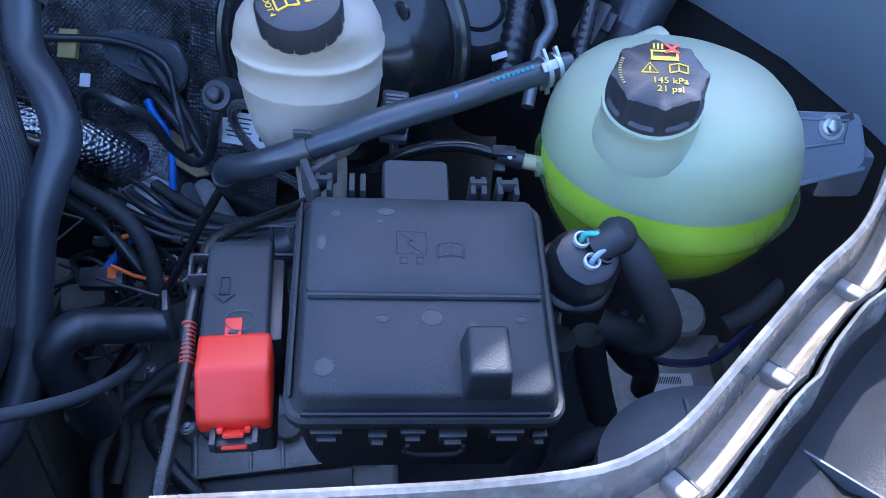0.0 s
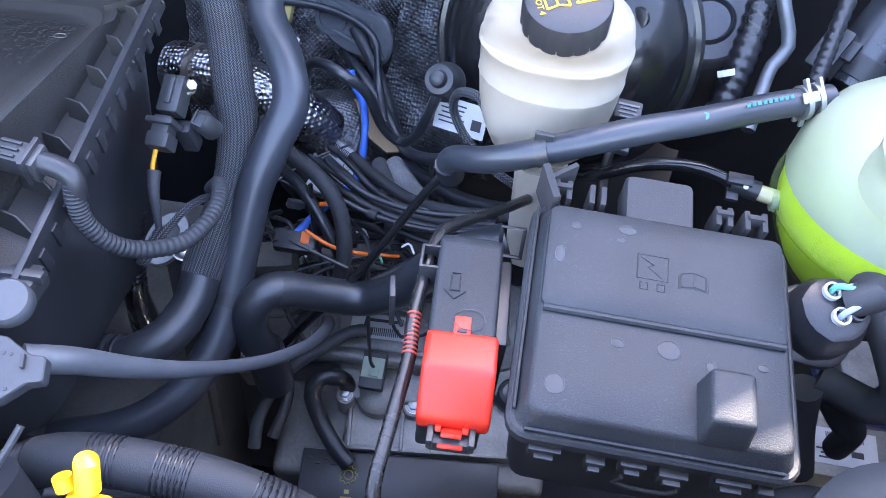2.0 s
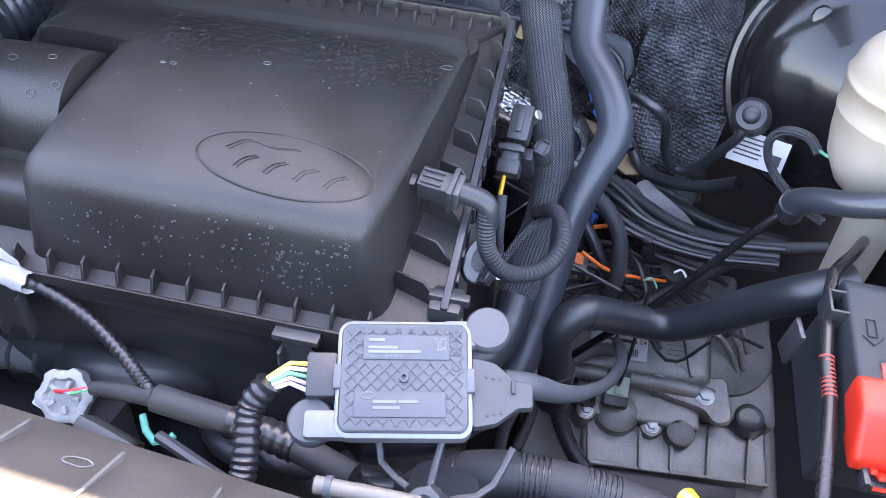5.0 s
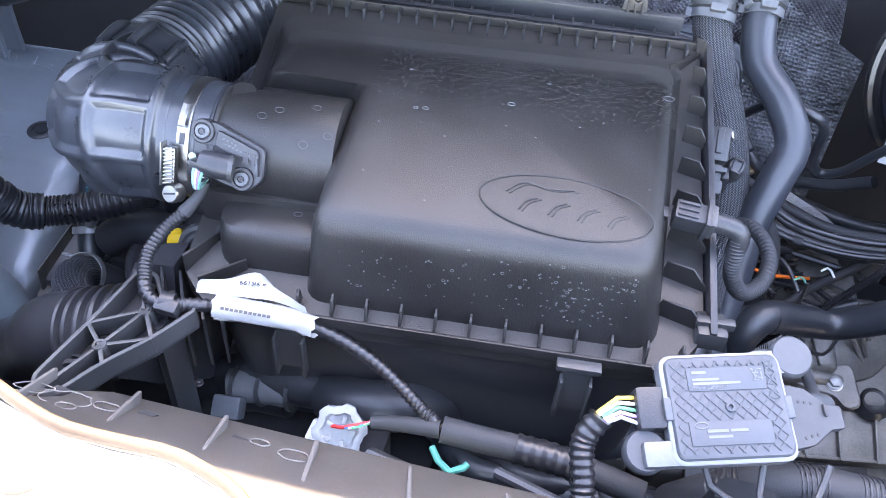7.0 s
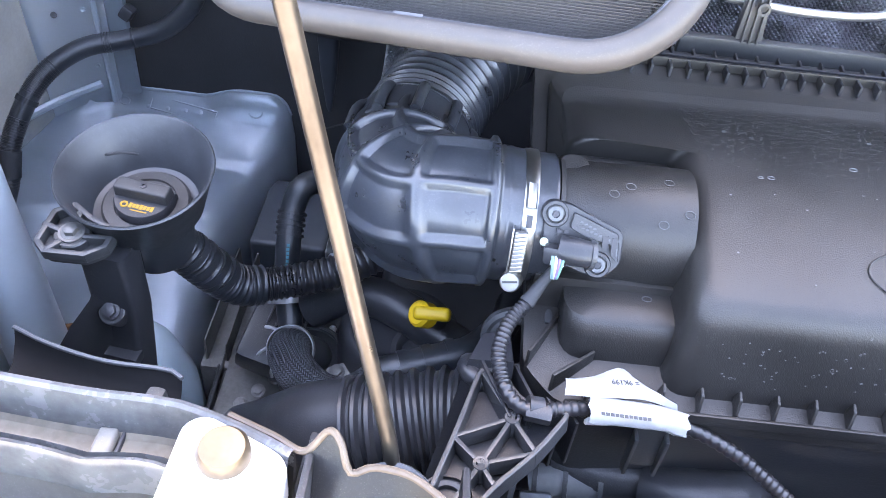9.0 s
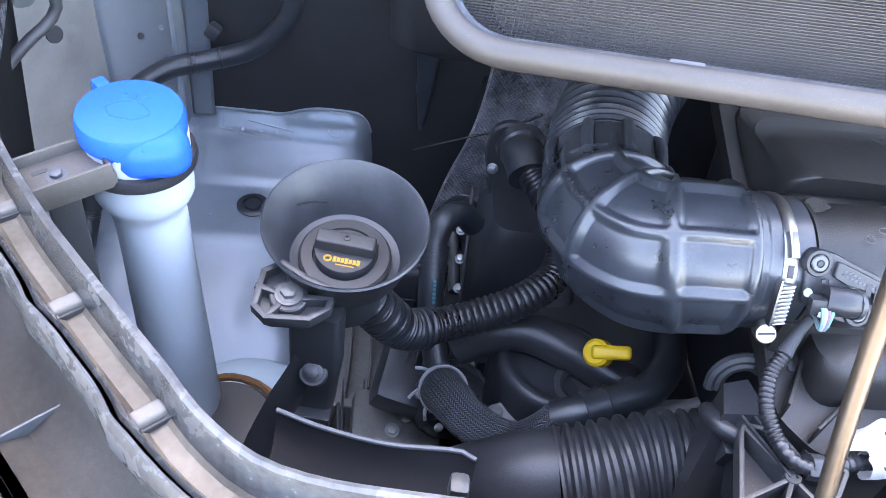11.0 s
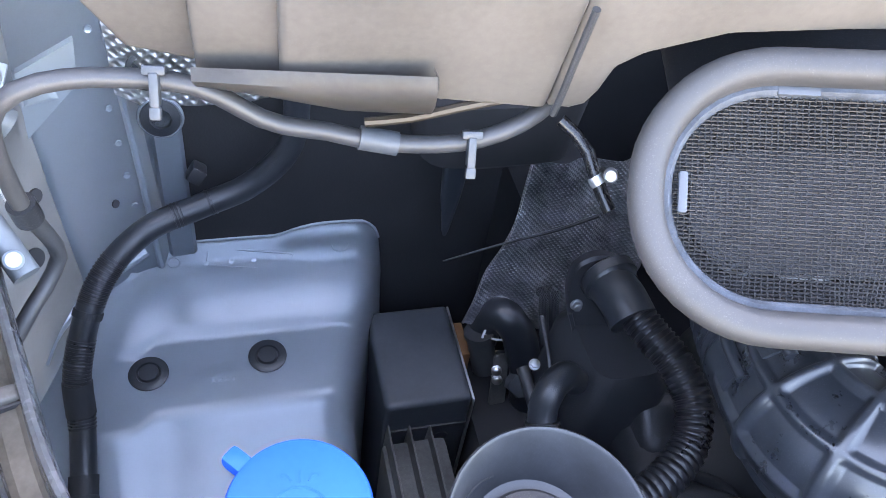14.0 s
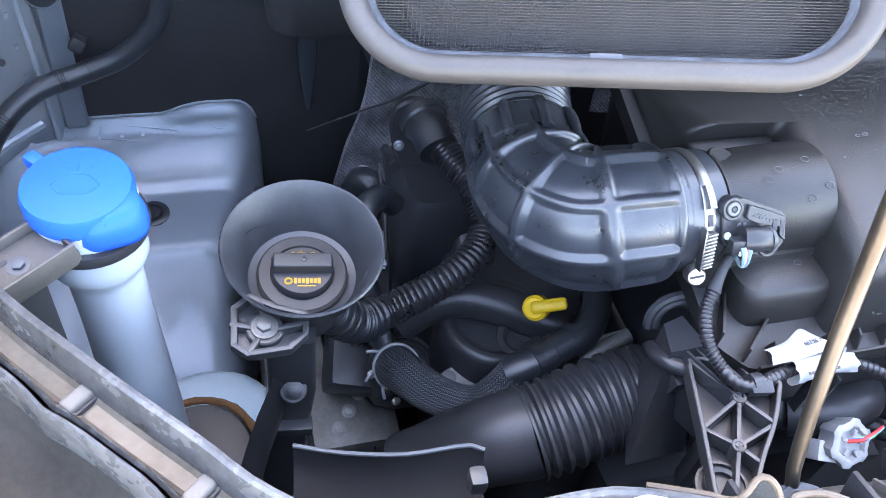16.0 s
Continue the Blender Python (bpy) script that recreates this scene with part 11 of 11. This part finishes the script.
    part("steel_nut", lathe(facing((-0.522, 0.196, 0.458), (-0.3, -0.7, 0.5)), [(0.004, -0.01), (0.004, 0.002), (0.003, 0.003), (0, 0.003)], 16), ZINC, c)
    part("joint", tube([(-0.8552, 0.2255, 0.400), (-0.8545, 0.2285, 0.384)], 0.0085, 14, 0.006), BLACK, c)


cowl()


def snorkel():
    t = thing("intake_grille", (-0.35, 0.15, 0.45), "oval cowl air intake with a grey rubber rim and wire mesh", "intake grille")
    n = Vector((-0.249, -0.574, 0.78))
    a = Vector((0.97, -0.2, 0.14))
    m = axes((-0.3486, 0.1214, 0.5123), a, n.cross(a))
    if m.to_3x3().col[2].dot(n) < 0:
        m = m @ Matrix.Rotation(math.pi, 4, "X")
    W, H, R = 0.372, 0.155, 0.075
    prof = [(-0.010, -0.020), (-0.001, -0.016), (0.0, -0.011), (-0.0005, -0.006), (-0.003, -0.0015), (-0.008, 0.0005), (-0.014, -0.0005), (-0.0175, -0.004), (-0.019, -0.010), (-0.0195, -0.018)]
    part("rim", loft([[m @ Vector((p.x, p.y, z)) for p in rrect(W + 2 * o, H + 2 * o, R + o, n=12)] for o, z in prof], cap=False), RING_GREY, t, "soft grey rubber rim", 60)
    part("inner_lip", loft([[m @ Vector((p.x, p.y, z)) for p in rrect(W + 2 * o, H + 2 * o, R + o, n=12)] for o, z in ((-0.019, -0.013), (-0.0215, -0.0125), (-0.0235, -0.0145), (-0.024, -0.019))], cap=False), material("dusty_inner_lip", (0.06, 0.07, 0.085), 0.55, vary=0.6, grain=700, coarse=60, bump=0.4, dust=0.2, dustcol=(0.16, 0.18, 0.21)), t)
    part("side_wall", loft([[m @ Vector((p.x, p.y, z)) for p in rrect(W + 2 * o, H + 2 * o, R + o, n=12)] for o, z in ((-0.012, -0.018), (-0.040, -0.06))], cap=False), BLACK, t)
    # woven wire mesh clipped to the opening
    w, h, r = W / 2 - 0.0205, H / 2 - 0.0205, R - 0.0205

    def span(v, lim, other):
        e = lim - r
        if abs(v) > lim:
            return 0
        return other if abs(v) <= e else other - r + math.sqrt(max(0, r * r - (abs(v) - e) ** 2))
    verts, faces = [], []

    def wire(line, across, wid):
        """One wire as a square rod through the given points."""
        k = len(verts)
        for p in line:
            for off in (across * wid, Vector((0, 0, wid)), -across * wid, Vector((0, 0, -wid))):
                verts.append(m @ (p + off))
        for i in range(len(line) - 1):
            a = k + 4 * i
            faces.extend([(a + j, a + (j + 1) % 4, a + 4 + (j + 1) % 4, a + 4 + j) for j in range(4)])
    px_, py_ = 0.0031, 0.0021

    def edge_z(x, y):
        # the cloth curls up where it meets the rim
        d = min(h - abs(y), w - abs(x) if abs(y) < h - r else h - abs(y))
        return -0.0185 + 0.004 * max(0.0, 1 - d / 0.006)
    lean = 0.9
    far = int((w + lean * h) / px_) + 1
    for i in range(-far, far + 1):
        line = []
        for j in range(-int(h / py_), int(h / py_) + 1):
            x, y = i * px_ + lean * j * py_ * (0.5 + 0.5 * min(1, max(-1, i * px_ / 0.08))), j * py_
            if abs(x) < span(y, h, w):
                line.append(Vector((x + 0.00018 * (-1) ** j, y, edge_z(x, y) + 0.00042 * (-1) ** (i + j))))
        if len(line) > 1:
            wire(line, Vector((1, 0, 0)), 0.00044)
    for j in range(-int(h / py_), int(h / py_) + 1):
        x = span(j * py_, h, w)
        if x > px_:
            c = int(x / px_)
            wire([Vector((i * px_, j * py_ + 0.00022 * (-1) ** (i + j), edge_z(i * px_, j * py_) - 0.00042 * (-1) ** (i + j))) for i in range(-c, c + 1)], Vector((0, 1, 0)), 0.00052)
    bm = bmesh.new()
    vs = [bm.verts.new(v) for v in verts]
    for f in faces:
        bm.faces.new([vs[i] for i in f])
    tagged(part("wire_mesh", bm, WIRE_MESH, t, "fine woven wire mesh"), kind="stuff")
    part("back_tray", loft([[m @ Vector((p.x, p.y, z)) for p in rrect(W - 0.085, H - 0.085, R - 0.042, n=12)] for z in (-0.062, -0.060)]), BLACK, t)
    part("duct", loft([[m @ Vector((p.x, p.y, -0.062)) for p in rrect(W - 0.09, H - 0.09, R - 0.046, n=8)], [Vector((-0.34 + p.x, 0.33 + 0.02, 0.52 + p.y * 0.4)) for p in rrect(W - 0.09, H - 0.09, R - 0.046, n=8)]]), BLACK, t)
    for x, y in ((-0.10, 0.056), (0.08, 0.056), (-0.157, 0.0), (0.0, -0.056)):
        part("clip", rbox(m @ Matrix.Translation((x, y, -0.016)), 0.022 if y else 0.005, 0.005 if y else 0.022, 0.004, 0.0015), GREY, t)
    return t


snorkel()


def lamp(path, side, name, label, shell, near=1.0, cut=9.0):
    """The back edge of a headlamp: a channel with cross ribs, the dark housing beyond it and the clear lens."""
    pts = smooth_path([Vector((x, y, 0.385)) for x, y in path], 0.012)
    t = thing(name, (pts[len(pts) // 2].x, pts[len(pts) // 2].y, -0.2), label, "headlamp")
    fr_ = frames_of(pts)
    out = [f[0].cross(Vector((0, 0, 1))).normalized() * side for f in fr_]
    first = next(i for i, p in enumerate(pts) if p.y < cut)
    def strip(cols, mat, nm, thick=0.002, wav=0.0, lab="", start=0):
        rows = []
        for i, (p, o) in list(enumerate(zip(pts, out)))[start:]:
            wv = wav * max(0.0, 1 - abs((i - 3 + 3.5) % 7 - 3.5) / 1.6)
            rows.append([p + o * ((d if d <= 0.036 else 0.036 + (d - 0.036) * near) + wv * (j > 0)) + Vector((0, 0, z)) for j, (d, z) in enumerate(cols)])
        return part(nm, sheet(rows, thick), mat, t, lab)
    amber = material("dusty_channel", (0.27, 0.235, 0.19), 0.4, vary=0.45, dust=0.25, coarse=25, coat=0.3)
    rimg = material("clear_grey_edge", (0.175, 0.18, 0.187), 0.2, vary=0.45, coat=0.9, dust=0.25, coarse=35)
    web = material("channel_web", (0.17, 0.16, 0.145), 0.5, vary=0.4, dust=0.3)
    strip([(0.0, -0.03), (0.0, -0.001), (0.0008, 0.0016), (0.0030, 0.0022), (0.0052, 0.0010), (0.0060, -0.004), (0.0072, -0.012), (0.0084, -0.023)], rimg, "inner_edge", lab="glossy pale grey sealing edge")
    strip([(0.0084, -0.0225), (0.011, -0.025), (0.020, -0.0255), (0.0235, -0.0215)], amber, "channel_floor")
    strip([(0.0232, -0.0220), (0.0245, -0.013), (0.0262, -0.010), (0.0275, -0.0135), (0.0295, -0.0135), (0.0305, -0.007), (0.0325, -0.0062), (0.0345, -0.010), (0.0350, -0.032)], rimg, "outer_edge", wav=0.0028)
    strip([(0.032, -0.028), (0.042, -0.046), (0.070, -0.056), (0.090, -0.050), (0.091, -0.040), (0.098, -0.040)], shell, "housing", 0.003, start=first)
    strip([(0.098, -0.046), (0.099, -0.034), (0.103, -0.034), (0.104, -0.042)], rimg, "housing_lip", start=first)
    strip([(0.104, -0.040), (0.106, -0.028), (0.110, -0.027), (0.113, -0.034)], NECK_WHITE, "lens_edge", lab="bright edge of the clear lens", start=first)
    strip([(0.113, -0.032), (0.15, -0.040), (0.20, -0.075), (0.25, -0.14), (0.28, -0.26)], LENS, "lens", 0.003, lab="fluted headlamp lens, sky reflection painted as pale blue", start=first)
    for i in range(3, len(pts) - 2, 7):
        f = axes(pts[i] + out[i] * 0.0175 + Vector((0, 0, -0.028)), out[i], fr_[i][0])
        if f.to_3x3().col[2].z < 0:
            f = f @ Matrix.Rotation(math.pi, 4, "X")
        rib = part("cross_rib", rbox(f @ Matrix.Translation((-0.0015, 0, 0.001)), 0.0165, 0.012, 0.0075, 0.002, 3, (1, 0.75)), web, t)
        part("rib_groove", rbox(f @ Matrix.Translation((-0.0015, 0.0072, 0.0005)), 0.0165, 0.0018, 0.0055, 0.0005), INK, rib)
    for i in range(first + 5, len(pts) - 3, 9):
        f = axes(pts[i] + out[i] * (0.036 + 0.030 * near) + Vector((0, 0, -0.056)), out[i], fr_[i][0])
        part("housing_rib", rbox(f if f.to_3x3().col[2].z > 0 else f @ Matrix.Rotation(math.pi, 4, "X"), 0.056 * near, 0.0018, 0.009, 0.0006), GREY, t)
    strip([(0.002, -0.012), (0.03, -0.30), (0.15, -0.45)], DEEP, "back_shell", 0.003)
    return t


LEFT = [(-0.888, 0.248), (-0.870, 0.205), (-0.841, 0.141), (-0.813, 0.080), (-0.789, 0.040), (-0.765, 0.007), (-0.736, -0.024), (-0.704, -0.055), (-0.674, -0.081), (-0.640, -0.110), (-0.601, -0.142), (-0.576, -0.164), (-0.545, -0.182), (-0.512, -0.188), (-0.47, -0.187), (-0.436, -0.1848), (-0.4128, -0.1818), (-0.3917, -0.1806), (-0.358, -0.1861), (-0.3303, -0.1938)]
RIGHT = [(0.93, 0.24), (0.898, 0.183), (0.86, 0.124), (0.819, 0.079), (0.775, 0.026), (0.728, -0.031), (0.703, -0.052), (0.680, -0.063), (0.634, -0.073), (0.58, -0.081), (0.50, -0.092)]
# Paler housing here, black on the other lamp: light put into the colour.
lamp(LEFT, 1, "headlamp", "translucent ribbed back edge of the headlamp beside the washer filler", material("lit_lamp_housing", (0.10, 0.091, 0.082), 0.4, vary=0.4, dust=0.15), 0.75, 0.010)
lamp(list(reversed(RIGHT)), 1, "headlamp", "sunlit translucent back edge of the headlamp beside the coolant tank", BLACK)
hm = thing("lamp_mount", (-0.86, 0.07, 0.2), "dark plastic headlamp mount with a lattice arm and bolt", "lamp mount")
mm = axes((-0.90, 0.11, 0.40), (0.45, -0.85, -0.05), (0.85, 0.45, 0))
for p, q in (((-0.07, -0.015), (0.06, -0.012)), ((-0.07, 0.015), (0.06, 0.012)),):
    part("rail", rbox(mm @ Matrix.Translation(((p[0] + q[0]) / 2, (p[1] + q[1]) / 2, -0.02)), 0.13, 0.003, 0.02, 0.001), GREY, hm)
for k in range(9):
    w = 0.030 - 0.0011 * k
    part("lattice_web", rbox(mm @ pose(-0.056 + 0.0145 * k, 0, -0.02, 0, 0, 90 + (6 if k % 2 else -6)), w, 0.0022, 0.019, 0.0007), GREY, hm)
part("spine", rbox(mm @ Matrix.Translation((0.0, 0, -0.02)), 0.125, 0.0022, 0.019, 0.0007), GREY, hm)
part("bolt", lathe(mm @ Matrix.Translation((-0.066, 0, -0.002)), [(0.0125, -0.004), (0.0130, 0.0), (0.0115, 0.003), (0.0070, 0.0042), (0.0065, 0.007), (0, 0.0072)], 28), material("dull_zinc_bolt", (0.19, 0.20, 0.21), 0.4, 0.4, vary=0.2), hm, "pale round-headed bolt")
part("ear", lathe(facing((-0.85, 0.052, 0.352), (0, -0.1, 1)), [(0.007, -0.02), (0.016, -0.02), (0.017, 0.0), (0.012, 0.004), (0.008, 0.0), (0.007, -0.02)], 24), GREY_BLACK, hm)
part("post", rbox(axes((-0.885, 0.08, 0.0), (0.45, -0.85, 0), (0.85, 0.45, 0)), 0.14, 0.04, 0.30, 0.006), GREY_BLACK, hm)

part("side_channel", join(rbox(axes((-0.862, 0.038, 0.30), (0.13, -0.99, 0), (0.99, 0.13, 0)), 0.066, 0.004, 0.034, 0.001), rbox(axes((-0.836, 0.034, 0.30), (0.13, -0.99, 0), (0.99, 0.13, 0)), 0.066, 0.008, 0.034, 0.001), rbox(axes((-0.844, 0.003, 0.30), (1, 0.1, 0), (0, 1, 0)), 0.04, 0.004, 0.024, 0.001)), BLACK, hm)
brown_pocket = material("brown_pocket", (0.070, 0.059, 0.049), 0.3, vary=0.4, dust=0.2)
part("brown_strip", rbox(axes((-0.826, 0.030, 0.302), (0.16, -0.98, -0.1), (0.98, 0.16, 0)), 0.064, 0.016, 0.022, 0.002), brown_pocket, hm)
part("side_plate", plate(axes((-0.880, 0.045, 0.322), (1, 0, 0), (0, 1, 0.1)), [(-0.05, -0.05), (0.016, -0.045), (0.016, 0.025), (0.010, 0.034), (-0.05, 0.036)], 0.004, 0.001, 0.006), brown_pocket, hm)
part("bright_stud", lathe(facing((-0.860, 0.062, 0.338), (0, -0.1, 1)), [(0.0085, -0.01), (0.0085, 0.004), (0.007, 0.006), (0, 0.006)], 20), STEEL, hm)
